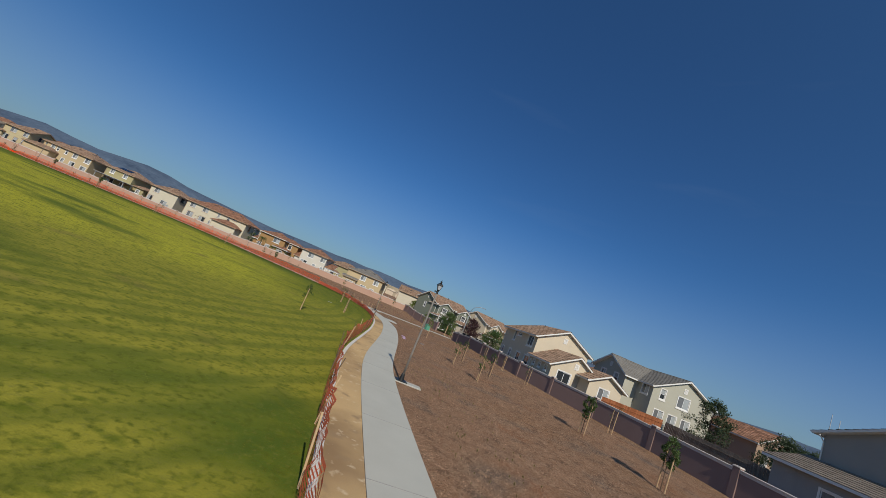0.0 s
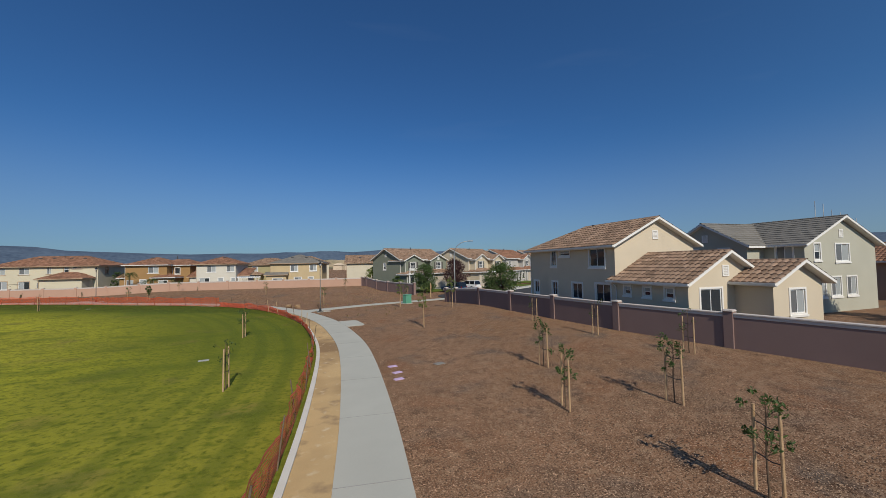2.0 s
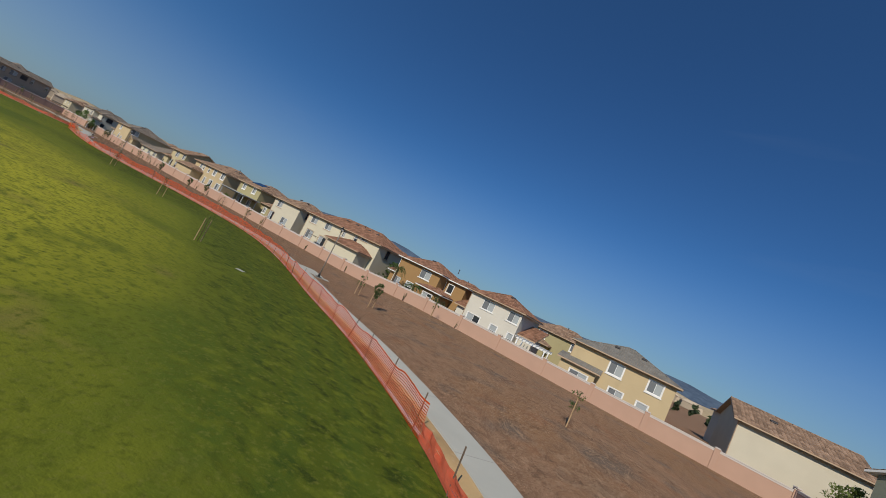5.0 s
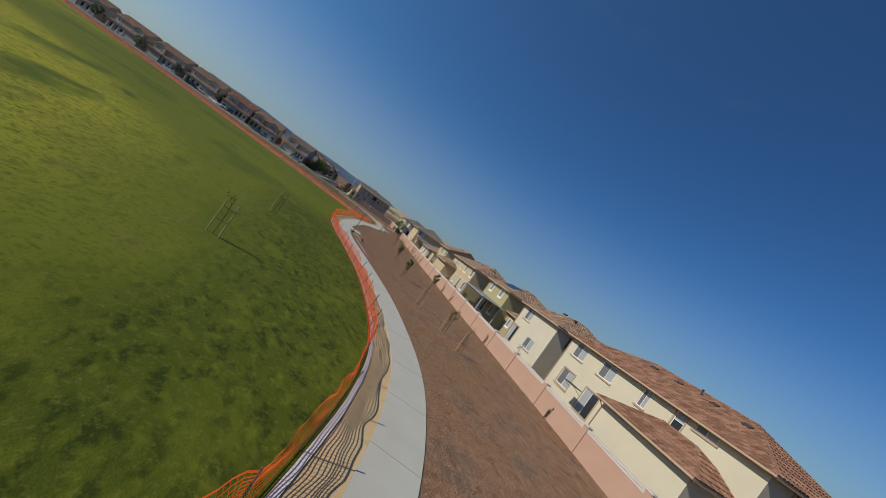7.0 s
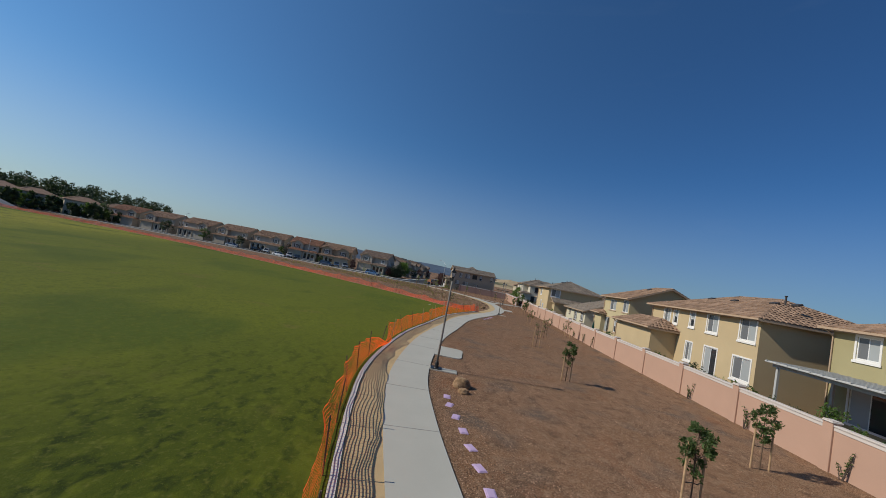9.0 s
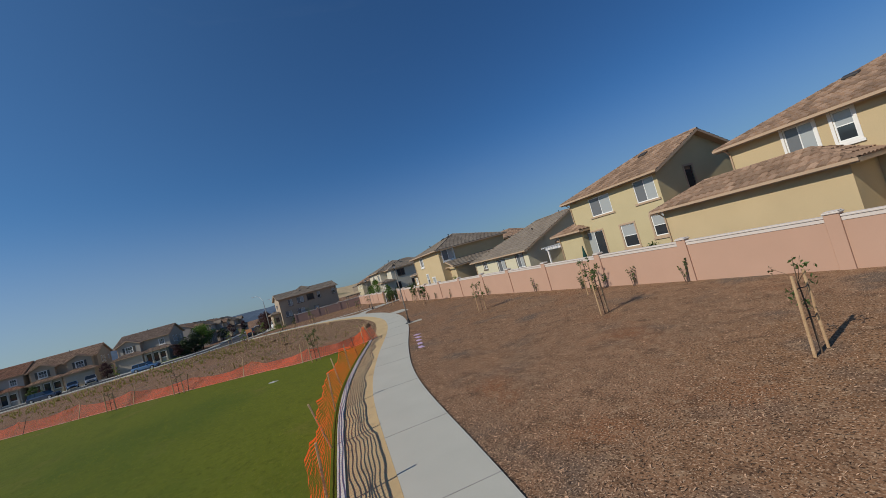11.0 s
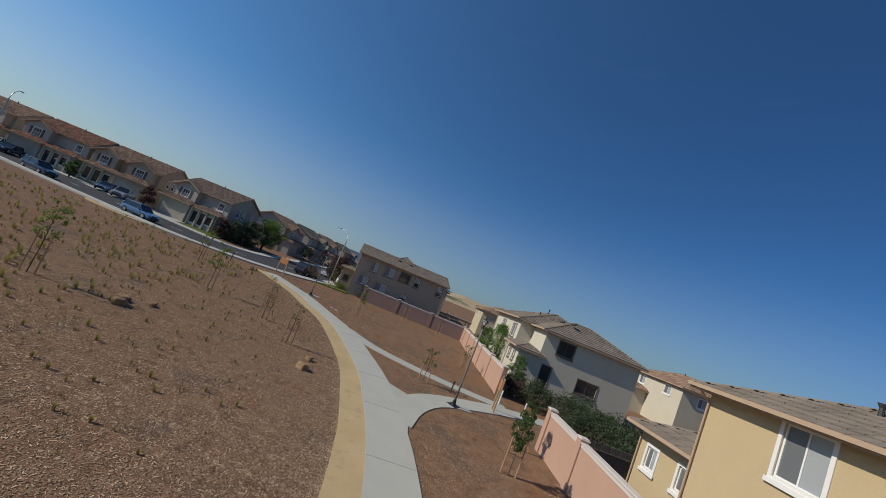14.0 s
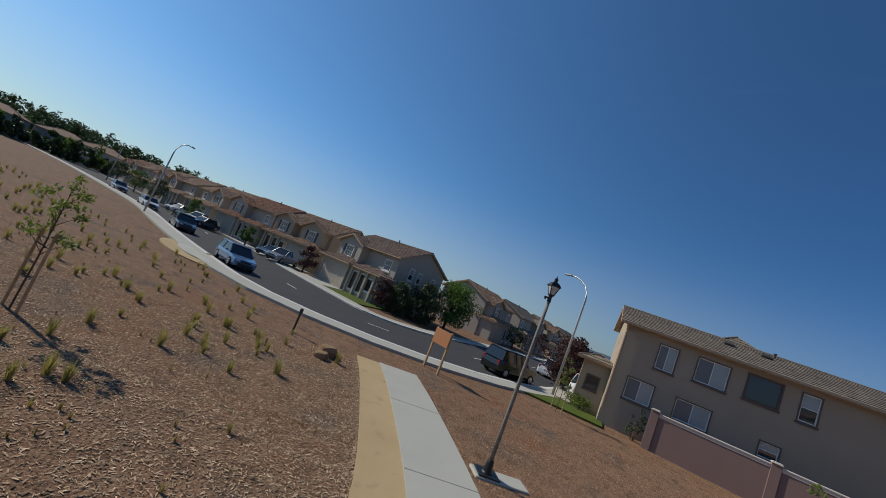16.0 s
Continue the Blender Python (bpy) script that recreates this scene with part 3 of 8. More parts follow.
# driveways and front lawns of the west street
def yard(pts, m, label, z, name):
    bm = bmesh.new()
    add_polygon(bm, pts, z, 0.1)
    tagged(part(name, bm, m), label, name.replace("_", " "), kind="structure")


M_YARD = material("front_lawn", (0.090, 0.120, 0.022), 0.95, 1.0, 0.25, None, 0.5, 20.0)
def west_edge(y):
    """x of the far pavement's outer edge at y."""
    line = offset(WEST, WEST_HALF + 1.92)
    return min((p for p in line if p.y < 93), key=lambda p: abs(p.y - y)).x


for y0, y1, lawn in ((70.0, 75.6, 0), (76.0, 82.0, 1), (61.2, 67.6, 0), (55.6, 60.8, 1), (44.5, 50.5, 0), (50.9, 54.8, 1), (31.5, 38, 0), (27, 31, 1), (12, 18, 0), (18.5, 23.5, 1), (2, 8.5, 0)):
    xa, xb = west_edge(y0), west_edge(y1)
    far = xa - 7.0
    yard([(xa - 0.02, y0), (xb - 0.02, y1), (far + xb - xa, y1), (far, y0)], M_YARD if lawn else M_CONC, "small green front lawn beside a drive" if lawn else "pale concrete driveway", 0.11, "front_lawn" if lawn else "driveway")
EAST_FRONTS = (((20.0, 80.0), (30.4, 85.0), True), ((34.6, 81.6), (44.4, 87.7), False), ((47.6, 89.8), (56.7, 95.5), True), ((59.6, 97.2), (68.9, 103.0), False))
for a, b, flip in EAST_FRONTS:
    a, b = Vector(a), Vector(b)
    u_ = (b - a).normalized()
    out_ = Vector((u_.y, -u_.x))
    L_ = (b - a).length
    for lo, hi, lawn in ((0.3, 5.3, 0), (5.7, L_ - 0.1, 1)):
        if flip:
            lo, hi = L_ - hi, L_ - lo
        yard([tuple(a + u_ * lo - out_ * 2.3), tuple(a + u_ * lo + out_ * 6.2), tuple(a + u_ * hi + out_ * 6.2), tuple(a + u_ * hi - out_ * 2.3)], M_YARD if lawn else M_CONC, "small green front lawn beside a drive" if lawn else "pale concrete driveway", 0.16 if lawn else 0.15, "front_lawn" if lawn else "driveway")
yard([(-199.5, 103.0), (-192.6, 99.4), (-192.4, 103.6), (-199.5, 106.5)], M_CONC, "pale concrete driveway of the corner house", 0.11, "driveway")
yard([(-192.3, 99.3), (-187.6, 97.0), (-188.2, 103.9), (-192.2, 104.0)], M_YARD, "small green front lawn beside a drive", 0.12, "front_lawn")

# ---- boundary walls ----
WALL_E = [(27.2, -40), (26.0, -12), (25.2, 3), (24.2, 15), (22.7, 23), (21.4, 29.6), (20.6, 37.4), (20.1, 46), (19.6, 57.6)]
WALL_GATE = [(18.9, 71.0), (16.2, 82.5), (13.4, 93.5)]
WALL_N = [(13.4, 93.5), (-28.8, 99.3), (-46, 101.9), (-54.5, 102.9), (-74.5, 105.4), (-84.2, 106.7), (-97, 108.3), (-112, 110.7), (-121, 112.2), (-129.7, 113.1), (-148.0, 116.0)]
WALL_NW = [(-157.6, 117.2), (-171, 119.2), (-185.0, 121.6)]
WALL_M = [(-185.0, 121.6), (-186.8, 114.0), (-188.4, 106.2)]
CAPS = {}


def pillar_mesh(h, m):
    if (h, m.name) not in CAPS:
        bm = bmesh.new()
        add_box(bm, -0.209, -0.175, -0.8, 0.209, 0.175, h + 0.10, bevel=0.012)
        a = bpy.data.meshes.new("pillar")
        bm.to_mesh(a)
        bm.free()
        bm = bmesh.new()
        add_box(bm, -0.235, -0.22, h + 0.104, 0.235, 0.22, h + 0.17, bevel=0.02)
        add_box(bm, -0.20, -0.19, h + 0.17, 0.20, 0.19, h + 0.20, bevel=0.012)
        b = bpy.data.meshes.new("pillar_cap")
        bm.to_mesh(b)
        bm.free()
        b.materials.append(M_WALL_CAP)
        a.materials.append(m)
        CAPS[(h, m.name)] = (a, b)
    return CAPS[(h, m.name)]


M_WALL_PLUM = material("mauve_block", (0.245, 0.165, 0.145), 0.9, 0.8, 0.07, None, 0.2, 70.0)


def boundary_wall(name, label, pts, h, gap, m):
    """A block wall: plain panels with a pale cap between pillars."""
    root = tagged(empty(name), label, "wall", kind="structure")
    line = curve_points(pts, 0.5)
    acc, marks = 0.0, [line[0]]
    for a, b in zip(line, line[1:]):
        acc += (b - a).length
        if acc >= gap:
            marks.append(b)
            acc = 0.0
    if acc > gap * 0.4:
        marks.append(line[-1])
    else:
        marks[-1] = line[-1]
    pm, cm = pillar_mesh(h, m)
    for k, p in enumerate(marks):
        d = marks[min(k + 1, len(marks) - 1)] - marks[max(k - 1, 0)]
        z = ground_z(*p) + terrace(p.x)
        ob = share("pillar", pm, root, pose(p.x, p.y, z, 0, 0, math.degrees(math.atan2(d.y, d.x))))
        share("pillar_cap", cm, ob, Matrix.Identity(4))
    for a, b in zip(marks, marks[1:]):
        d = b - a
        L = d.length - 0.42
        za, zb = ground_z(*a) + terrace(a.x), ground_z(*b) + terrace(b.x)
        m4 = pose(a.x, a.y, za, 0, 0, math.degrees(math.atan2(d.y, d.x)))
        bm = bmesh.new()
        fs = add_box(bm, 0.21, -0.10, -0.9, 0.21 + L, 0.10, h - 0.16)
        ob = part("wall_panel", bm, m, root)
        bm = bmesh.new()
        add_box(bm, 0.21, -0.125, h - 0.156, 0.21 + L, 0.125, h - 0.02, bevel=0.01)
        add_box(bm, 0.21, -0.16, h - 0.018, 0.21 + L, 0.16, h + 0.05, bevel=0.012)
        cap = part("wall_cap", bm, M_WALL_CAP, ob)
        shear = Matrix.Identity(4)
        shear[2][0] = (zb - za) / d.length
        ob.matrix_basis = m4
        if abs(zb - za) > 0.01:
            for o in (ob, cap):
                o.data.transform(shear)


boundary_wall("wall_east", "mauve-brown block wall with pale cap and pillars", WALL_E, 1.62, 5.7, M_WALL_PLUM)
boundary_wall("wall_gate", "mauve-brown block wall beside the street opening", WALL_GATE, 1.75, 5.0, M_WALL_PLUM)
boundary_wall("wall_north", "salmon-pink painted block wall with a pale cap", WALL_N, 1.62, 4.9, M_WALL_BLOCK)
boundary_wall("wall_northwest", "salmon-pink painted block wall with a pale cap", WALL_NW, 1.60, 4.9, M_WALL_BLOCK)
boundary_wall("wall_corner", "brownish block wall before the corner house", WALL_M, 1.58, 5.0, M_WALL_PLUM)
# ---- materials of the buildings ----
def glass(name, base, rough=0.05):
    m = bpy.data.materials.new(name)
    m.use_nodes = True
    b = m.node_tree.nodes["Principled BSDF"]
    b.inputs["Base Color"].default_value = (*base, 1)
    b.inputs["Roughness"].default_value = rough
    b.inputs["Specular IOR Level"].default_value = 0.8
    return m


STUCCO = {}


def stucco(c):
    """Stucco in a colour, shared by the houses of that colour."""
    grey = sum(c) / 3
    c = tuple(round((v + (grey - v) * 0.16) * 0.86, 4) for v in c)
    if c not in STUCCO:
        STUCCO[c] = material("stucco", c, 0.92, 0.6, 0.07, None, 0.5, 45.0, extra=lambda nt, col, geo: blend_in(nt, col, noise_mask(nt, geo, 0.7, 0.62, 0.9, stretch=(1, 1, 0.25)), tuple(v * 0.82 for v in c)))
    return STUCCO[c]


M_TRIM_W = material("white_trim", (0.72, 0.70, 0.66), 0.7, 2.0, 0.05, None, 0.1)
M_TRIM_T = material("tan_trim", (0.42, 0.30, 0.20), 0.8, 2.0, 0.08, None, 0.1)
M_TRIM_B = material("brown_trim", (0.13, 0.095, 0.075), 0.8, 2.0, 0.1, None, 0.1)
M_PANE_D = glass("dark_pane", (0.030, 0.036, 0.042))
M_PANE_S = glass("screened_pane", (0.14, 0.145, 0.15), 0.25)
M_PANE_B = glass("pane_with_blind", (0.34, 0.36, 0.36), 0.15)
M_VENT = material("dark_metal", (0.045, 0.04, 0.038), 0.6, 3.0, 0.2, None, 0.1)
M_FENCE_WOOD = material("redwood", (0.26, 0.085, 0.035), 0.85, 1.5, 0.25, (0.33, 0.13, 0.06), 0.3, 30.0, per_piece=0.22)
M_GREY_WOOD = material("weathered_wood", (0.20, 0.165, 0.13), 0.9, 1.5, 0.25, None, 0.3, 30.0, per_piece=0.2)
M_TIMBER = material("pale_timber", (0.46, 0.32, 0.18), 0.85, 3.0, 0.2, None, 0.2, 40.0)
M_WHITE = material("white_paint", (0.74, 0.74, 0.72), 0.5, 2.0, 0.04, None, 0.05)
M_SOLAR = glass("solar_cell", (0.012, 0.016, 0.03), 0.12)
ROOFS = {
    "red": material("barrel_tile_red", (0.235, 0.115, 0.068), 0.9, 1.0, 0.2, (0.27, 0.15, 0.10), 0.2, 25.0, per_piece=0.32),
    "brown": material("barrel_tile_brown", (0.245, 0.152, 0.098), 0.9, 1.0, 0.2, (0.30, 0.205, 0.145), 0.2, 25.0, per_piece=0.30),
    "grey": material("flat_tile_grey", (0.205, 0.168, 0.132), 0.9, 1.0, 0.18, (0.24, 0.20, 0.16), 0.2, 25.0, per_piece=0.09),
    "tan": material("barrel_tile_tan", (0.185, 0.130, 0.098), 0.9, 1.0, 0.2, (0.22, 0.165, 0.130), 0.2, 25.0, per_piece=0.20),
    "slate": material("flat_tile_slate", (0.205, 0.190, 0.168), 0.9, 1.0, 0.18, None, 0.2, 25.0, per_piece=0.10),
}


def add_tiles(verts, faces, p0, p1, p2, p3, wave, tw=0.34, course=0.42):
    """Tiles over a roof plane with the eave p0-p1 and the top p3-p2, each tile an arched or flat piece with a front edge."""
    p0, p1, p2, p3 = (Vector(p) for p in (p0, p1, p2, p3))
    ex = (p1 - p0).normalized()
    up = p3 - p0
    up = (up - ex * up.dot(ex)).normalized()
    n = ex.cross(up).normalized()
    if n.z < 0:
        n = -n
    height = (p3 - p0).dot(up)
    w0, x3, x2 = (p1 - p0).length, (p3 - p0).dot(ex), (p2 - p0).dot(ex)
    rows = max(1, int(height / course))
    for i in range(rows):
        s0, s1 = height * i / rows, height * (i + 1) / rows
        k = (s0 + s1) / 2 / height
        lo, hi = x3 * k, w0 + (x2 - w0) * k
        if hi - lo < 0.15:
            continue
        count = max(1, int((hi - lo) / tw))
        t = (hi - lo) / count
        for j in range(count):
            a = lo + j * t
            lift = 0.045 + random.uniform(0, 0.014)
            base = len(verts)
            cols = ((0.0, 0.0), (0.3, wave), (0.7, wave), (1.0, 0.0)) if wave else ((0.0, 0.0), (1.0, 0.0))
            for cx, cz in cols:
                q = p0 + ex * (a + t * (0.015 + 0.97 * cx))
                verts.append(q + up * s0 + n * 0.004)
                verts.append(q + up * s0 + n * (lift + cz))
                verts.append(q + up * (s1 + 0.03) + n * (0.008 + cz))
            for c in range(len(cols) - 1):
                b0, b1 = base + 3 * c, base + 3 * (c + 1)
                faces.append((b0, b1, b1 + 1, b0 + 1))
                faces.append((b0 + 1, b1 + 1, b1 + 2, b0 + 2))


def add_ridge(verts, faces, a, b, r=0.11):
    """A row of rounded cap tiles along a ridge or hip."""
    a, b = Vector(a), Vector(b)
    d = b - a
    n = max(1, int(d.length / 0.42))
    ex = d.normalized()
    sd = ex.cross(Vector((0, 0, 1))).normalized()
    up = sd.cross(ex)
    for i in range(n):
        q0, q1 = a + d * (i / n), a + d * ((i + 1.08) / n)
        base = len(verts)
        for q, k in ((q0, 1.0), (q1, 0.82)):
            for ang in (-80, -30, 30, 80):
                verts.append(q + (sd * math.sin(radians(ang)) + up * (math.cos(radians(ang)) * 0.8)) * r * k)
        for c in range(3):
            faces.append((base + c, base + c + 1, base + c + 5, base + c + 4))


def roof_planes(x0, x1, y0, y1, z, kind, pitch, o=0.45):
    """Planes (eave left, eave right, top right, top left) and ridge lines of a roof over a rectangle."""
    X0, X1, Y0, Y1 = x0 - o, x1 + o, y0 - o, y1 + o
    w, d = X1 - X0, Y1 - Y0
    A, B, C, D = (X0, Y0, z), (X1, Y0, z), (X1, Y1, z), (X0, Y1, z)
    if kind == "hip":
        if w >= d:
            h = pitch * d / 2
            P, Q = (X0 + d / 2, Y0 + d / 2, z + h), (X1 - d / 2, Y0 + d / 2, z + h)
            return [(A, B, Q, P), (C, D, P, Q), (B, C, Q, Q), (D, A, P, P)], [(P, Q), (A, P), (D, P), (B, Q), (C, Q)], []
        h = pitch * w / 2
        P, Q = (X0 + w / 2, Y0 + w / 2, z + h), (X0 + w / 2, Y1 - w / 2, z + h)
        return [(A, B, P, P), (C, D, Q, Q), (B, C, Q, P), (D, A, P, Q)], [(P, Q), (A, P), (B, P), (C, Q), (D, Q)], []
    if kind in ("gx", "gxl"):       # ridge along x, gables at the ends; gxl: hipped at the left
        h = pitch * d / 2
        P, Q = ((X0 + d / 2, Y0 + d / 2, z + h) if kind == "gxl" else (X0, Y0 + d / 2, z + h)), (X1, Y0 + d / 2, z + h)
        pl = [(A, B, Q, P), (C, D, P, Q)]
        ends = [((x1, y0), (x1, y1))]
        if kind == "gxl":
            pl.append((D, A, P, P))
        else:
            ends.append(((x0, y1), (x0, y0)))
        return pl, [(P, Q)] + ([(A, P), (D, P)] if kind == "gxl" else []), ends
    if kind in ("gy", "gyb"):       # ridge along y; gyb: hipped at the back
        h = pitch * w / 2
        P, Q = (X0 + w / 2, Y0, z + h), ((X0 + w / 2, Y1 - w / 2, z + h) if kind == "gyb" else (X0 + w / 2, Y1, z + h))
        pl = [(B, C, Q, P), (D, A, P, Q)]
        ends = [((x0, y0), (x1, y0))]
        if kind == "gyb":
            pl.append((C, D, Q, Q))
        else:
            ends.append(((x1, y1), (x0, y1)))
        return pl, [(P, Q)] + ([(C, Q), (D, Q)] if kind == "gyb" else []), ends
    if kind == "shed":              # rises from the front to the back
        h = pitch * d
        P, Q = (X0, Y1, z + h), (X1, Y1, z + h)
        return [(A, B, Q, P)], [], []
    if kind == "shr":               # a lean-to whose eave is on the right
        h = pitch * w
        return [(B, C, (X0, Y1, z + h), (X0, Y0, z + h))], [], []
    raise ValueError(kind)


def add_wall(bm, a, b, z0, z1, holes, reveal=0.10):
    """A wall from a to b (seen from outside, left to right), with holes (x0, x1, z0, z1) that have reveals going inwards."""
    a, b = Vector(a), Vector(b)
    d = (b - a)
    L = d.length
    d.normalize()
    inw = Vector((-d.y, d.x))
    xs = sorted({0.0, L} | {min(max(v, 0), L) for h in holes for v in h[:2]})
    zs = sorted({z0, z1} | {min(max(v, z0), z1) for h in holes for v in h[2:]})

    def pt(x, z, k=0.0):
        p = a + d * x + inw * k
        return bm.verts.new((p.x, p.y, z))

    for xa, xb in zip(xs, xs[1:]):
        for za, zb in zip(zs, zs[1:]):
            cx, cz = (xa + xb) / 2, (za + zb) / 2
            if any(h[0] < cx < h[1] and h[2] < cz < h[3] for h in holes):
                continue
            bm.faces.new((pt(xa, za), pt(xb, za), pt(xb, zb), pt(xa, zb)))
    for h0, h1, v0, v1 in holes:
        for (xa, za), (xb, zb) in (((h0, v0), (h1, v0)), ((h1, v0), (h1, v1)), ((h1, v1), (h0, v1)), ((h0, v1), (h0, v0))):
            bm.faces.new((pt(xa, za), pt(xa, za, reveal), pt(xb, zb, reveal), pt(xb, zb)))


def add_ring(bm, x0, z0, x1, z1, t, y0, y1):
    """A closed rectangular ring in the x-z plane, t wide, from y0 to y1."""
    loops = []
    for y in (y0, y1):
        for k in (0.0, t):
            loops.append([bm.verts.new(p) for p in ((x0 + k, y, z0 + k), (x1 - k, y, z0 + k), (x1 - k, y, z1 - k), (x0 + k, y, z1 - k))])
    fo, fi, bo, bi = loops
    for i in range(4):
        j = (i + 1) % 4
        bm.faces.new((fo[i], fo[j], fi[j], fi[i]))
        bm.faces.new((bo[j], bo[i], bi[i], bi[j]))
        bm.faces.new((fo[j], fo[i], bo[i], bo[j]))
        bm.faces.new((fi[i], fi[j], bi[j], bi[i]))


WIN_CACHE = {}


def window(parent, face_m, xc, zc, w, h, trim, kind):
    """A window in a wall: frame, bars, two panes, outer trim and sill. face_m: the wall's frame, x along it, y inwards."""
    key = (round(w, 2), round(h, 2), kind, trim.name)
    if key not in WIN_CACHE:
        t, g_ = 0.055, 0.11 if trim is not M_TRIM_B else 0.065
        white = M_WHITE if kind not in "kb" else M_TRIM_B
        mats = {"s": (M_PANE_S, M_PANE_B), "d": (M_PANE_B, M_PANE_D), "p": (M_PANE_S, M_PANE_B), "n": (M_PANE_D, M_PANE_B), "g": (M_PANE_S, M_PANE_D), "k": (M_PANE_D, M_PANE_D), "b": (M_PANE_D, M_PANE_D), "w": (M_PANE_D, M_PANE_D)}[kind]
        fm = bmesh.new()
        add_ring(fm, 0, 0, w, h, t, 0.03, 0.08)
        todo = [("window", fm, white)]
        if kind in "sdpbw":
            todo.append(("bar", box(w / 2 - 0.022, 0.035, t + 0.001, w / 2 + 0.022, 0.054, h - t - 0.001), white))
            panes = ((t, t, w / 2, h - t), (w / 2, t, w - t, h - t))
        else:
            panes = ((t, t, w - t, h / 2), (t, h / 2, w - t, h - t))
        if kind in "ng":
            todo.append(("bar", box(t + 0.001, 0.035, h / 2 - 0.022, w - t - 0.001, 0.054, h / 2 + 0.022), white))
        if kind == "g":
            for k in (1, 2):
                todo.append(("bar", box(w * k / 3 - 0.014, 0.038, t + 0.001, w * k / 3 + 0.014, 0.053, h - t - 0.001), white))
        for (xa, za, xb, zb), m, y in zip(panes, mats, (0.060, 0.056)):
            todo.append(("pane", box(xa, y, za, xb, y + 0.02, zb), m))
        if kind != "p":
            tm = bmesh.new()
            add_ring(tm, -g_, -g_ if kind != "d" else -0.03, w + g_, h + g_, g_ - 0.002, -0.035, 0.02)
            todo.append(("window_trim", tm, trim))
        if kind != "d":
            zs = -0.002 if kind == "p" else -g_ + 0.03
            todo.append(("window_sill", box(-g_ - 0.05, -0.075, zs - 0.12, w + g_ + 0.05, -0.037 if kind != "p" else 0.02, zs), trim))
        made = []
        for nm, bm, m in todo:
            me = bpy.data.meshes.new(nm)
            bm.to_mesh(me)
            bm.free()
            me.materials.append(m)
            made.append((nm, me))
        WIN_CACHE[key] = made
    made = WIN_CACHE[key]
    f_ = share("window", made[0][1], parent, face_m @ Matrix.Translation((xc - w / 2, 0, zc - h / 2)))
    for nm, me in made[1:]:
        share(nm, me, f_, Matrix.Identity(4))


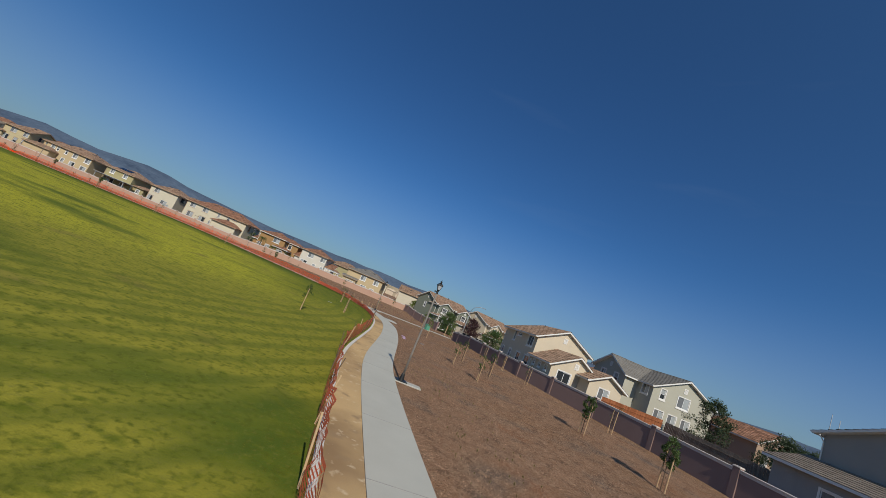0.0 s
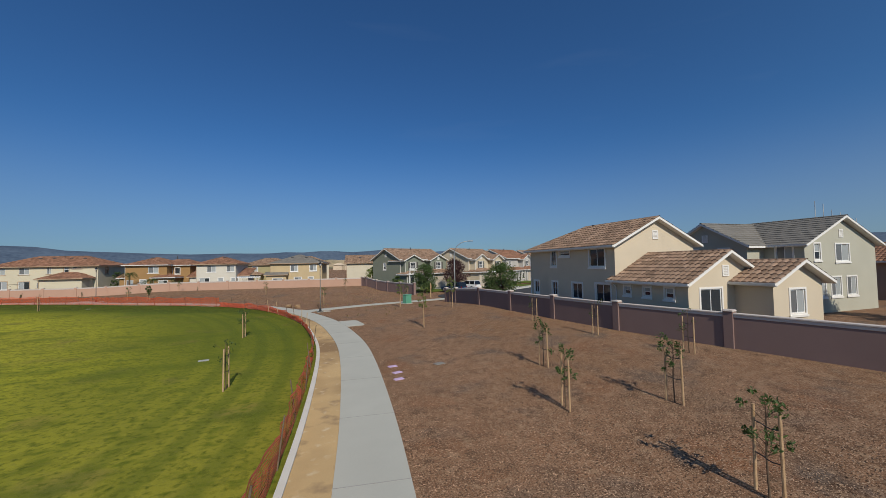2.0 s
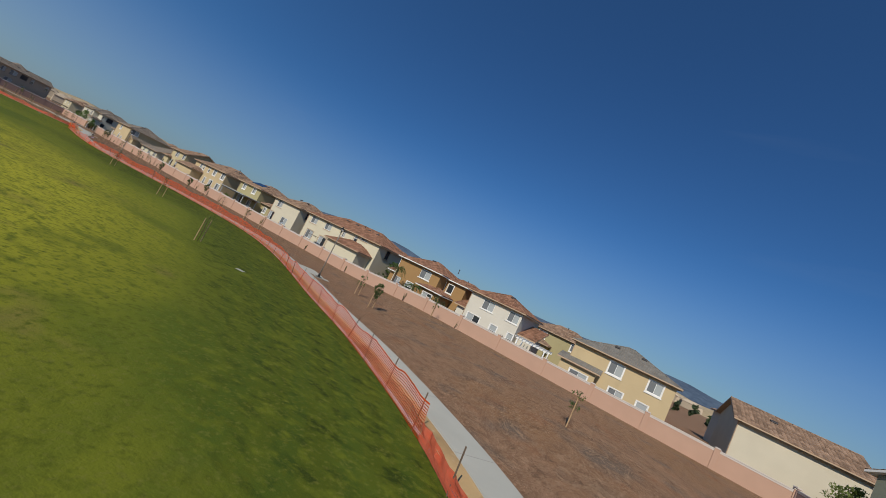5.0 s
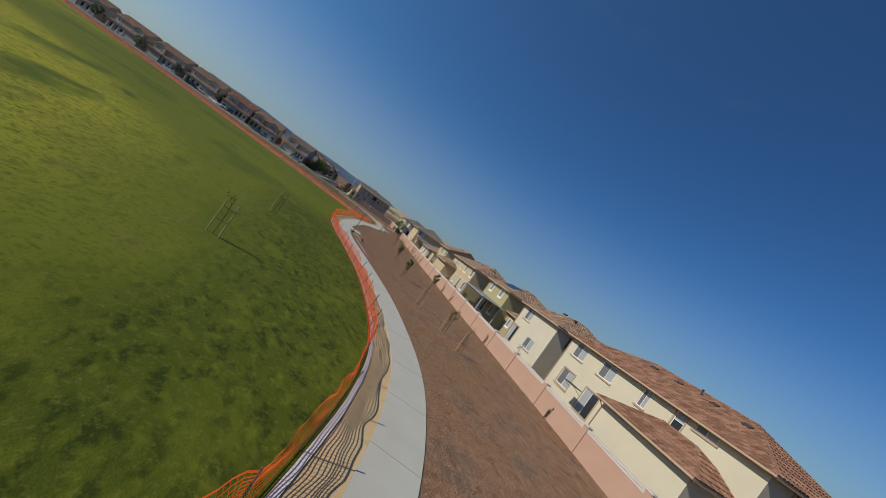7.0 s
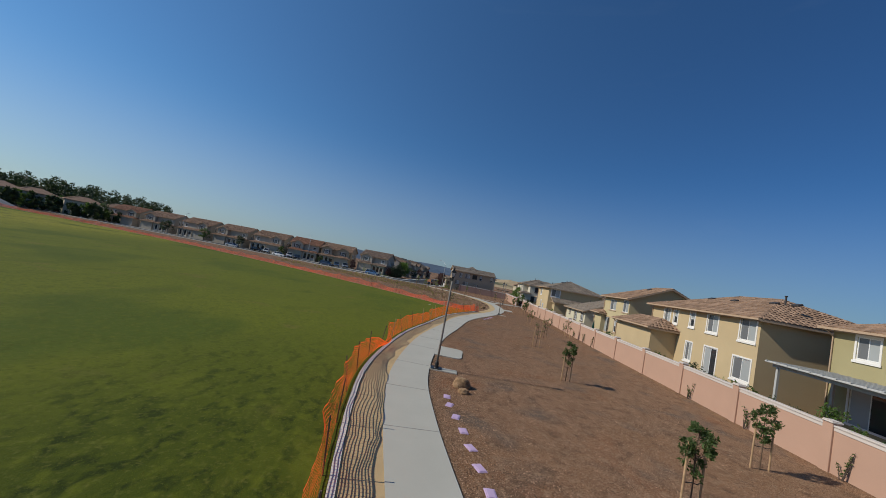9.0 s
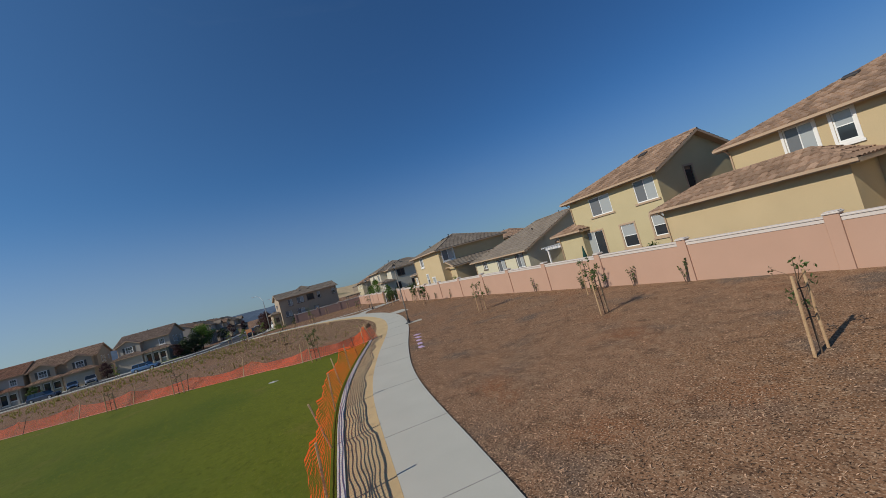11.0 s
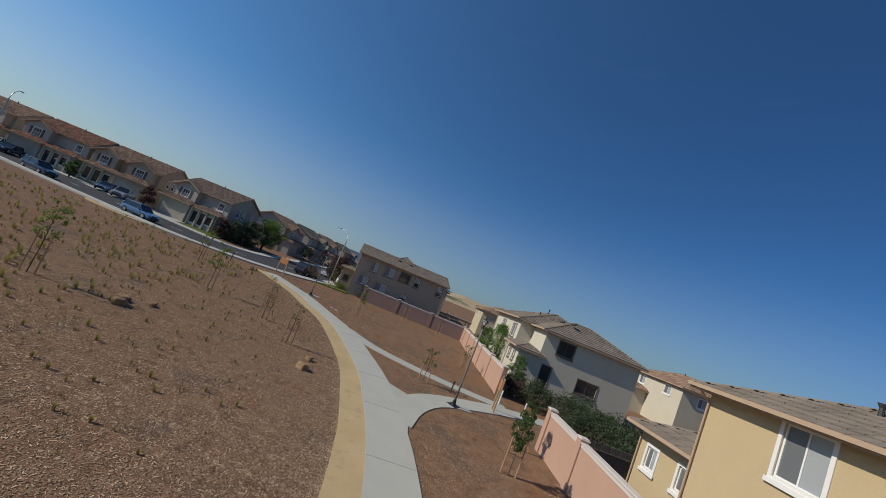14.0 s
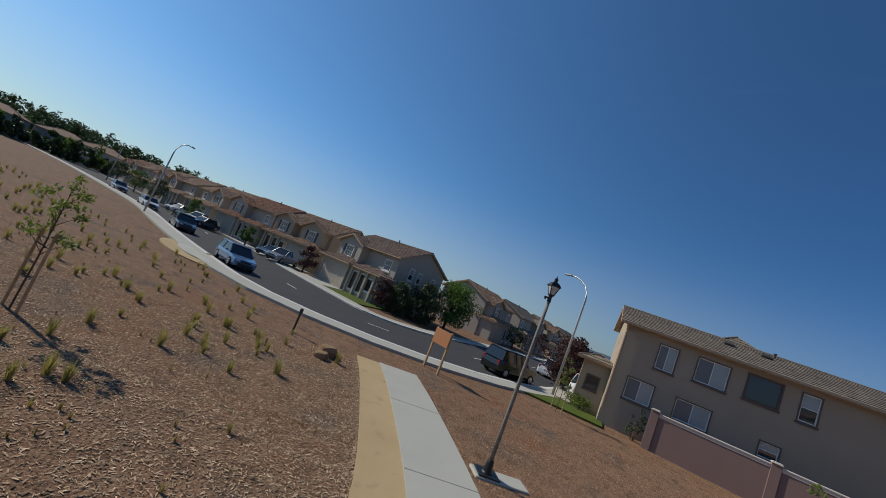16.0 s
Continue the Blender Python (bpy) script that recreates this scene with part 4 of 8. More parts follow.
def house(label, left, right, z0, colour, roof, blocks, wins=(), trim=None, tiles=True, eave_mat=None, vents=(), garage=(), group="houses round the park", pipes=()):
    """A house. left, right: ends of its near front on the plan; blocks: (x0, x1, y0, y1, top, roof kind, pitch[, base]);
    wins: (block, face, along, height of middle, width, height, kind)."""
    left, right = Vector(left), Vector(right)
    z0 = z0 + terrace(left.x)
    d = (right - left).normalized()
    e = tagged(empty("house", pose(left.x, left.y, z0, 0, 0, math.degrees(math.atan2(d.y, d.x)))), label, "house", group)
    trim = trim or M_TRIM_W
    eave_mat = eave_mat or M_TRIM_T
    wall_m = stucco(colour)
    wave = 0.055 if roof in ("red", "brown", "tan") else 0.0
    tv, tf = [], []
    for bi, blk in enumerate(blocks):
        x0, x1, y0, y1, top, kind, pitch = blk[:7]
        base = blk[7] if len(blk) > 7 else -0.9
        faces = {"f": ((x0, y0), (x1, y0)), "r": ((x1, y0), (x1, y1)), "b": ((x1, y1), (x0, y1)), "l": ((x0, y1), (x0, y0))}
        bm = bmesh.new()
        mine = [w for w in wins if w[0] == bi] + [(g_[0], g_[1], g_[2], g_[4] / 2, g_[3], g_[4], "G") for g_ in garage if g_[0] == bi]
        for key, (a, b) in faces.items():
            add_wall(bm, a, b, base, top, [(w[2] - w[4] / 2, w[2] + w[4] / 2, w[3] - w[5] / 2, w[3] + w[5] / 2) for w in mine if w[1] == key])
        planes, ridges, ends = roof_planes(x0, x1, y0, y1, top, kind, pitch)
        for (a, b) in ends:             # gable walls
            a, b = Vector(a), Vector(b)
            mid = (a + b) / 2
            rise = ((b - a).length / 2) * pitch
            bm.faces.new([bm.verts.new((*a, top)), bm.verts.new((*b, top)), bm.verts.new((*mid, top + rise + 0.40 * pitch))])
        body = part("wall", bm, wall_m, e)
        for (a, b) in (ends if eave_mat is M_TRIM_W else ()):
            a, b = Vector(a), Vector(b)
            if (b - a).length > 4:      # louvred vent high in the gable
                u = (b - a).normalized()
                mid = (a + b) / 2
                zg = top + (b - a).length / 2 * pitch * 0.42
                vm = Matrix(((u.x, -u.y, 0, mid.x), (u.y, u.x, 0, mid.y), (0, 0, 1, zg), (0, 0, 0, 1)))
                gm = bmesh.new()
                add_ring(gm, -0.26, -0.32, 0.26, 0.32, 0.08, -0.045, 0.02)
                gv = part("gable_vent", gm, M_TRIM_W, e)
                gv.matrix_basis = vm
                for k in range(5):
                    part("louvre", box(-0.18, -0.03, -0.22 + k * 0.092, 0.18, 0.0, -0.155 + k * 0.092), M_TRIM_W, gv)
        for w in mine:
            a, b = (Vector(v) for v in faces[w[1]])
            u = (b - a).normalized()
            fm = Matrix(((u.x, -u.y, 0, a.x), (u.y, u.x, 0, a.y), (0, 0, 1, 0), (0, 0, 0, 1)))
            if w[6] == "G":
                garage_door(e, fm, w[2], w[4], w[5])
            else:
                window(e, fm, w[2], w[3], w[4], w[5], trim, w[6])
        # roof deck with thickness, eave boards
        bm = bmesh.new()
        for p in planes:
            q = [Vector(v) for v in p]
            q = [v for i, v in enumerate(q) if i == 0 or (v - q[i - 1]).length > 1e-4]
            up = [bm.verts.new(v) for v in q]
            dn = [bm.verts.new(v - Vector((0, 0, 0.16))) for v in q]
            bm.faces.new(up)
            bm.faces.new(dn[::-1])
            for i in range(len(q)):
                j = (i + 1) % len(q)
                bm.faces.new((dn[i], dn[j], up[j], up[i]))
        roof_ob = part("roof", bm, eave_mat, e)
        if tiles:
            for p in planes:
                add_tiles(tv, tf, *p, wave)
        for a, b in ridges:
            add_ridge(tv, tf, a, b)
        if kind != "shed":
            bm = bmesh.new()            # gutter along the front eave
            if kind != "gy" and kind != "gyb":
                add_box(bm, x0 - 0.45, y0 - 0.56, top - 0.10, x1 + 0.45, y0 - 0.452, top + 0.02)
            else:
                add_box(bm, x0 - 0.56, y0 - 0.45, top - 0.10, x0 - 0.452, y1 + 0.45, top + 0.02)
            add_tube(bm, [(x0 + 0.05, y0 - 0.5, top - 0.1), (x0 + 0.05, y0 - 0.06, top - 0.45), (x0 + 0.05, y0 - 0.06, 0.1)], 0.04, 6)
            part("gutter", bm, M_TRIM_T if eave_mat is M_TRIM_T else M_TRIM_W, e)
    me = bpy.data.meshes.new("roof_tiles")
    me.from_pydata([tuple(v) for v in tv], [], tf)
    me.materials.append(ROOFS[roof])
    ob = new("roof_tiles", me)
    ob.parent = e
    tagged(ob, kind="stuff")
    x0, x1, y0, y1, top, kind, pitch = blocks[0][:7]
    for vx, vy in vents:                # low dark vents on the front slope of the main roof
        zz = top + pitch * (vy + 0.45)
        bm = bmesh.new()
        add_box(bm, -0.3, -0.2, 0, 0.3, 0.2, 0.14, bevel=0.03)
        part("roof_vent", bm, M_VENT, e).matrix_basis = Matrix.Translation((x0 + vx, y0 + vy, zz + 0.03)) @ pose(0, 0, 0, math.degrees(math.atan(pitch)), 0, 0)
    for px, py, pz in pipes:
        bm = bmesh.new()
        add_tube(bm, [(px, py, pz - 0.6), (px, py, pz), (px, py, pz + 0.12)], [0.06, 0.06, 0.11], 8)
        part("vent_pipe", bm, M_VENT, e)
    return e


GARAGE = {}
M_GARAGE = material("garage_paint", (0.44, 0.38, 0.30), 0.7, 2.0, 0.06, None, 0.1)


def garage_door(parent, fm, xc, w, h):
    """A sectional door of raised panels, set back in its opening."""
    n = max(4, int(w / 0.62))
    key = (round(w, 2), round(h, 2))
    if key not in GARAGE:
        made = []
        for nm, bm in (("garage_door", box(0, 0.09, 0, w, 0.12, h)), ("door_panel", box(0.08 * w / n, 0.068, 0.1 * h / 4, 0.92 * w / n, 0.089, 0.9 * h / 4, bevel=0.008))):
            me = bpy.data.meshes.new(nm)
            bm.to_mesh(me)
            bm.free()
            me.materials.append(M_GARAGE)
            made.append(me)
        GARAGE[key] = made
    door = share("garage_door", GARAGE[key][0], parent, fm @ Matrix.Translation((xc - w / 2, 0, 0)))
    for i in range(4):
        for j in range(n):
            share("door_panel", GARAGE[key][1], door, Matrix.Translation((j * w / n, 0, i * h / 4)))


# ---- houses behind the north wall ----
CREAM, YELLOW, GOLD, OCHRE, OLIVE = (0.66, 0.585, 0.43), (0.60, 0.45, 0.235), (0.58, 0.475, 0.25), (0.40, 0.225, 0.075), (0.42, 0.36, 0.17)
TAUPE, GREIGE, SAGE, PALE = (0.47, 0.365, 0.255), (0.48, 0.43, 0.35), (0.50, 0.48, 0.375), (0.69, 0.575, 0.405)

house("long cream stucco house with a brown tile roof", (10.9, 100.6), (17.6, 99.7), 0.7, CREAM, "brown", [(0, 9.5, 0, 9, 4.7, "gx", 0.38)], [], vents=[(3, 2.6)])
house("two-storey golden stucco house with white window trim", (-5.0, 102.6), (5.6, 101.1), 0.6, YELLOW, "slate",
      [(0, 10.7, 0, 10, 5.0, "hip", 0.36), (-0.6, 3.4, -0.9, 0, 2.6, "shed", 0.35)],
      [(0, "f", 4.9, 3.9, 1.5, 1.3, "s"), (0, "f", 8.9, 3.9, 1.4, 1.2, "s"), (1, "f", 2.3, 1.15, 2.0, 1.3, "s"), (0, "f", 5.7, 1.2, 1.5, 1.4, "s"), (0, "f", 8.4, 1.2, 1.1, 1.4, "n")], vents=[(4, 3), (7, 3)])
house("two-storey white stucco house with red barrel tiles", (-19.3, 104.1), (-11.7, 103.1), 0.65, (0.68, 0.63, 0.52), "red",
      [(0, 7.6, 0, 9, 5.05, "hip", 0.38), (-1.6, 0, 1.0, 6, 2.5, "shed", 0.3), (7.6, 9.6, 1.5, 6, 2.5, "shed", 0.3)],
      [(0, "f", 2.9, 4.05, 1.7, 1.3, "p"), (0, "f", 6.6, 4.05, 1.5, 1.3, "p"), (0, "f", 1.6, 1.35, 1.9, 1.6, "d"), (0, "f", 4.7, 1.4, 1.0, 1.4, "n"), (0, "f", 7.1, 1.4, 0.8, 1.4, "n")], vents=[(4.5, 3.0)])
house("two-storey ochre stucco house with pale trim and red tiles", (-32.2, 105.9), (-21.1, 104.3), 0.55, OCHRE, "red",
      [(0, 7.6, 0, 9, 5.2, "hip", 0.38), (7.6, 11.0, 2.2, 9, 5.1, "hip", 0.38), (5.6, 9.4, -1.0, 2.2, 2.6, "hip", 0.35), (-1.4, 0.2, 0.8, 5, 2.7, "shed", 0.3)],
      [(0, "f", 5.1, 4.2, 1.9, 1.3, "p"), (0, "f", 0.9, 1.5, 1.2, 1.4, "p"), (0, "f", 3.3, 1.5, 1.2, 1.4, "n"), (1, "f", 1.0, 3.9, 0.9, 1.2, "k"), (2, "f", 1.8, 1.3, 1.6, 1.4, "d")], eave_mat=M_TRIM_W, vents=[(3.5, 3.2)], pipes=[(8.0, 3.5, 7.0)])
house("long cream two-storey house with a low wing and red-brown tiles", (-54.6, 108.5), (-36.6, 105.9), 0.60, (0.67, 0.595, 0.415), "red",
      [(0, 18.2, 0, 9.5, 5.15, "hip", 0.40), (10.4, 17.4, -3.1, 1.5, 2.75, "hip", 0.42)],
      [(0, "f", 1.9, 4.3, 1.7, 1.3, "p"), (0, "f", 5.8, 4.3, 1.7, 1.3, "p"), (0, "f", 9.9, 4.35, 0.75, 1.35, "p"), (0, "f", 12.8, 4.45, 0.8, 1.35, "n"), (0, "f", 14.6, 4.85, 1.5, 0.45, "p"), (0, "f", 2.2, 1.6, 1.8, 1.5, "s"), (0, "f", 5.8, 1.2, 1.8, 2.1, "d"), (0, "f", 8.2, 1.5, 0.6, 1.1, "p"), (0, "r", 2.6, 4.2, 0.9, 1.4, "k")],
      trim=M_TRIM_T, vents=[(6, 3.4), (8.5, 3.4), (11.5, 3.4), (14.0, 3.2)], pipes=[(10.0, 3.8, 7.2)])
house("two-storey cream stucco house with brown tiles", (-65.8, 110.4), (-57.6, 109.2), 0.55, (0.66, 0.59, 0.43), "brown",
      [(0, 8.2, 0, 10, 5.1, "hip", 0.38)],
      [(0, "f", 2.0, 4.25, 1.6, 1.4, "p"), (0, "f", 0.95, 1.25, 1.5, 2.1, "d"), (0, "f", 5.2, 1.55, 1.9, 1.3, "p"), (0, "r", 2.5, 4.2, 1.4, 1.2, "k")], trim=M_TRIM_T, vents=[(5.0, 3.4), (2.5, 3.6)])
house("two-storey olive stucco house with solar panels and a patio", (-79.9, 112.9), (-71.6, 111.6), 0.60, OLIVE, "brown",
      [(0, 8.4, 0, 10, 5.05, "hip", 0.36), (8.4, 11.6, 1.5, 7, 2.7, "hip", 0.36)],
      [(0, "f", 6.0, 4.2, 1.2, 1.2, "s"), (0, "f", 2.0, 4.2, 1.2, 1.2, "s"), (0, "f", 2.4, 1.1, 2.2, 2.1, "d"), (0, "f", 6.2, 1.4, 1.3, 1.3, "s"), (1, "f", 1.6, 1.5, 1.0, 1.1, "s")])
house("two-storey yellow stucco house with white trim and tan tiles", (-98.9, 113.95), (-81.9, 111.4), 0.50, YELLOW, "brown",
      [(1.3, 15.9, 0, 10, 4.95, "hip", 0.36), (-1.5, 6.3, -2.3, 1.0, 2.75, "hip", 0.42)],
      [(0, "f", 2.9, 4.15, 1.1, 1.3, "s"), (0, "f", 4.4, 4.15, 0.65, 1.3, "n"), (0, "f", 7.0, 4.15, 0.65, 1.3, "n"), (0, "f", 9.7, 4.1, 1.3, 1.4, "s"), (0, "f", 13.5, 4.1, 1.5, 1.5, "s"), (0, "f", 7.0, 1.4, 0.9, 1.5, "s"), (0, "f", 9.9, 1.15, 1.5, 2.1, "d"), (0, "f", 13.3, 1.35, 1.7, 1.5, "s"), (0, "r", 7.0, 4.0, 1.0, 1.3, "n")], vents=[(4, 3.2), (7, 3.2), (11, 3.4), (13, 3.4)], pipes=[(12.5, 4.0, 7.0)])
house("two-storey pale yellow house with tan trim beside lower wings", (-108.8, 114.5), (-101.3, 113.4), 0.40, GOLD, "brown",
      [(0, 7.6, 0, 8.5, 5.15, "gxl", 0.42), (-1.6, 0.9, -0.5, 5, 2.9, "hip", 0.36), (7.0, 9.4, 0.6, 7, 2.9, "hip", 0.36)],
      [(0, "f", 2.9, 4.2, 1.9, 1.3, "p"), (0, "f", 6.6, 4.25, 1.5, 1.4, "p"), (0, "f", 1.6, 1.55, 1.7, 1.9, "d"), (0, "f", 4.6, 1.7, 1.1, 1.5, "n"), (0, "f", 6.9, 1.95, 0.9, 1.3, "n"), (0, "r", 3.0, 4.3, 0.8, 1.4, "k"), (2, "r", 3.0, 1.4, 0.9, 1.5, "k")], trim=M_TRIM_T, vents=[(4.8, 3.2)])
house("single-storey cream house with a broad grey tile roof", (-126.9, 117.4), (-115.7, 115.5), 0.12, (0.66, 0.60, 0.41), "grey",
      [(0, 11.3, 0, 12, 2.65, "gxl", 0.42), (11.3, 14.5, 4.0, 12, 2.6, "gx", 0.4), (14.8, 19.0, 2.0, 12, 2.6, "gx", 0.42)],
      [(0, "f", 2.45, 2.0, 0.8, 0.8, "s"), (0, "f", 6.1, 1.6, 1.6, 1.3, "s"), (0, "f", 9.8, 1.75, 1.3, 1.3, "s"), (1, "f", 1.6, 1.2, 2.2, 2.0, "d"), (2, "l", 4.0, 1.5, 0.7, 1.0, "k")], trim=M_TRIM_B, pipes=[(3, 3.0, 4.3), (8.0, 3.6, 4.5)])
house("two-storey golden stucco house with a grey hip roof", (-144.3, 117.1), (-130.8, 115.1), 0.18, YELLOW, "grey",
      [(3.6, 13.6, 0, 10, 5.3, "hip", 0.36), (0.1, 4.4, 0.6, 7, 3.0, "hip", 0.36), (13.6, 15.4, 1.0, 9.5, 2.85, "shr", 0.34)],
      [(0, "f", 3.2, 4.45, 1.2, 1.4, "s"), (0, "f", 4.2, 1.9, 0.75, 1.4, "n"), (0, "f", 6.4, 1.0, 1.0, 2.0, "n"), (1, "f", 0.9, 2.0, 0.6, 0.8, "s"), (1, "f", 2.7, 2.05, 0.6, 0.8, "s"), (0, "r", 1.3, 4.45, 1.6, 1.4, "s")], vents=[(4.5, 3.6), (6.2, 3.6)], pipes=[(9.0, 4.2, 7.2), (6.5, 2.0, 6.4)])
house("two-storey cream house with a low porch and grey-brown tiles", (-176.2, 122.3), (-161.4, 120.1), 0.30, (0.64, 0.585, 0.45), "grey",
      [(7.2, 14.5, 1.4, 10.4, 5.2, "hip", 0.40), (0, 10.7, 0, 9.6, 5.35, "hip", 0.36), (10.7, 14.45, -0.4, 1.4, 2.95, "hip", 0.36)],
      [(0, "r", 2.1, 4.15, 1.5, 1.25, "b"), (0, "r", 4.9, 1.65, 1.9, 1.15, "b"), (0, "r", 1.0, 1.3, 0.9, 1.9, "k"), (1, "f", 8.9, 4.0, 1.4, 1.3, "s"), (1, "f", 4.2, 4.0, 1.4, 1.3, "s"), (2, "f", 1.1, 1.95, 0.55, 0.75, "n"), (2, "f", 2.6, 1.95, 0.6, 0.8, "n")],
      trim=M_TRIM_B, vents=[(3.0, 2.6), (5.2, 2.9)], pipes=[(5.4, 4.0, 7.4), (8.3, 2.2, 6.6)])
house("single-storey white house with a low grey hip roof", (-191.4, 127.0), (-179.6, 125.2), 0.2, (0.64, 0.60, 0.50), "slate",
      [(0, 11.6, 0, 8.0, 2.55, "hip", 0.34)], [(0, "f", 3.0, 1.4, 1.4, 1.2, "s"), (0, "f", 8.2, 1.4, 1.4, 1.2, "s")], trim=M_TRIM_B, pipes=[(9.0, 2.6, 3.7)])
house("two-storey yellow house with brown tiles and solar panels", (-205.0, 136.0), (-192.5, 134.0), 0.0, (0.60, 0.50, 0.29), "brown",
      [(0, 12.5, 0, 9, 5.1, "hip", 0.38), (2.0, 7.0, -2.0, 0.5, 2.8, "hip", 0.38)], [(0, "f", 8.6, 4.1, 1.1, 1.2, "s"), (0, "f", 10.8, 4.1, 1.1, 1.2, "s"), (0, "f", 9.5, 1.4, 1.3, 1.3, "s"), (0, "r", 4.5, 4.0, 0.9, 1.1, "k")])
house("far two-storey cream house with brown tiles", (-222, 134), (-209, 131.5), 0.0, (0.60, 0.52, 0.33), "brown", [(0, 12.5, 0, 9, 5.1, "hip", 0.38)], [(0, "f", 3, 4.1, 1.2, 1.2, "s"), (0, "f", 9, 4.1, 1.2, 1.2, "s")])
# second row, seen over and between the first
for k, (hx, hy, rf) in enumerate(((-30, 128, "red"), (-66, 133, "brown"), (-92, 137, "brown"), (-118, 142, "red"), (-141, 146, "red"), (-158, 146, "brown"), (-8, 126, "brown"), (-50, 131, "red"), (-180, 150, "brown"))):
    house("two-storey house in the second row, tile roof", (hx - 6, hy + 1), (hx + 6, hy - 0.8), 0.3, (CREAM, GOLD, OLIVE, GREIGE)[k % 4], rf, [(0, 12, 0, 9, 5.2, "hip", 0.38), (1, 5, -2.4, 0.4, 2.7, "hip", 0.4)],
          [(0, "f", 3, 4.2, 1.4, 1.2, "s"), (0, "f", 9, 4.2, 1.4, 1.2, "s"), (0, "r", 3, 4.1, 1.2, 1.2, "s")], trim=M_TRIM_W, group="second row of houses", pipes=[(6, 4.0, 7.2)])

# ---- corner house and the street to the west ----
house("brown-grey two-storey corner house with dark window frames", (-190.25, 103.6), (-190.15, 117.9), 0.35, TAUPE, "grey",
      [(0, 14.3, 0, 8.0, 5.75, "gx", 0.34), (-1.8, 0, 1.6, 6.5, 2.7, "hip", 0.36), (3.6, 10.8, 2.6, 12.5, 5.75, "hip", 0.56)],
      [(0, "f", 2.6, 4.4, 1.0, 1.5, "s"), (0, "f", 5.0, 4.5, 1.6, 1.4, "s"), (0, "f", 7.5, 4.6, 1.6, 1.4, "k"), (0, "f", 9.6, 4.55, 0.8, 1.5, "n"), (0, "f", 13.4, 4.6, 0.85, 1.5, "n"), (0, "f", 1.7, 1.9, 1.5, 1.3, "s"), (0, "f", 4.6, 1.85, 1.8, 1.2, "s"), (0, "f", 8.4, 1.6, 0.9, 0.8, "n"), (1, "f", 0.9, 1.2, 0.8, 0.9, "k")],
      trim=M_TRIM_B, vents=[(6.0, 2.6), (8.0, 2.6)], pipes=[(8.6, 3.2, 7.2)])


M_SHUTTER = material("shutter_paint", (0.075, 0.07, 0.06), 0.7, 2.0, 0.1, None, 0.1)


def street_house(label, left, right, colour, roof, z0=0.0, flip=False, second=False, group="houses along the west street", white=False):
    """A two-storey house front with a garage, a pillared porch and one or two gabled bays with shutters."""
    L = (Vector(right) - Vector(left)).length

    def mx(x0, x1):
        return (L - x1, L - x0) if flip else (x0, x1)

    g0, g1 = mx(0.2, 5.4)
    p0, p1 = mx(5.4, L)
    bays = [mx(0.6, 4.9)] + ([mx(L - 4.2, L - 0.2)] if second else [])
    blocks = [(0, L, 2.2, 11, 5.45, "gx", 0.46), (g0, g1, -0.3, 3.0, 2.75, "hip", 0.40), (p0, p1, 0.2, 2.4, 2.7, "hip", 0.40)]
    blocks += [(a, b, 1.0, 5.0, 5.2, "gyb", 0.46) for a, b in bays]
    w = p1 - p0
    wins = [(0, "f", mx(L - 1.6, L - 1.6)[0], 4.2, 1.0, 1.2, "g"), (2, "f", w * 0.22, 1.15, 0.95, 2.0, "k"), (2, "f", w * 0.50, 1.15, 0.95, 2.0, "k"), (2, "f", w * 0.78, 1.3, 1.1, 1.3, "k"),
            (0, "r", 2.6, 4.2, 0.7, 1.3, "n"), (0, "r", 4.2, 4.1, 0.7, 1.3, "n"), (0, "r", 7.0, 4.3, 0.6, 0.8, "n"), (0, "l", 4.0, 4.2, 0.8, 1.2, "n")]
    if second:
        wins = wins[1:]
    wins += [(3 + k, "f", (b - a) / 2, 4.2, 1.3, 1.3, "g") for k, (a, b) in enumerate(bays)]
    e = house(label, left, right, z0, colour, roof, blocks, wins, garage=[(1, "f", 2.6, 4.4, 2.2)], pipes=[(L * 0.5, 6.0, 7.8)], group=group, eave_mat=M_TRIM_W if white else None)
    for a, b in bays:
        for sgn in (-1, 1):
            xs = (a + b) / 2 + sgn * 0.99
            part("shutter", box(xs - 0.19, 0.955, 3.5, xs + 0.19, 0.998, 4.9, bevel=0.01), M_SHUTTER, e)
    for k in range(4):                  # pillars before the porch doors
        xp = p0 + w * (0.08 + 0.28 * k)
        part("pillar", box(xp - 0.16, -0.1, -0.9, xp + 0.16, 0.198, 2.6, bevel=0.03), stucco(colour), e)
    return e


street_house("tan two-storey house with arched porch and shuttered bay", (-201.2, 69.8), (-198.6, 79.8), (0.52, 0.455, 0.36), "tan")
street_house("ochre-tan two-storey house with two shuttered gabled bays", (-204.1, 55.3), (-203.1, 66.3), (0.52, 0.42, 0.29), "brown", flip=True, second=True)
street_house("cream two-storey house with red-brown tiles and dark garage", (-204.6, 43.8), (-203.6, 54.2), (0.56, 0.50, 0.41), "red")
street_house("pale two-storey house with a grey garage and red tiles", (-208.6, 28.6), (-206.0, 40.6), GREIGE, "brown", flip=True)
street_house("beige two-storey house with brown roof on the street", (-212.2, 13.6), (-209.0, 25.8), (0.50, 0.44, 0.34), "brown")
street_house("tan two-storey house with brown roof down the street", (-216.4, -2.0), (-213.0, 10.2), (0.47, 0.42, 0.34), "brown", flip=True)
street_house("beige two-storey house further down the street", (-220.2, -18.0), (-217.4, -5.8), GREIGE, "brown")
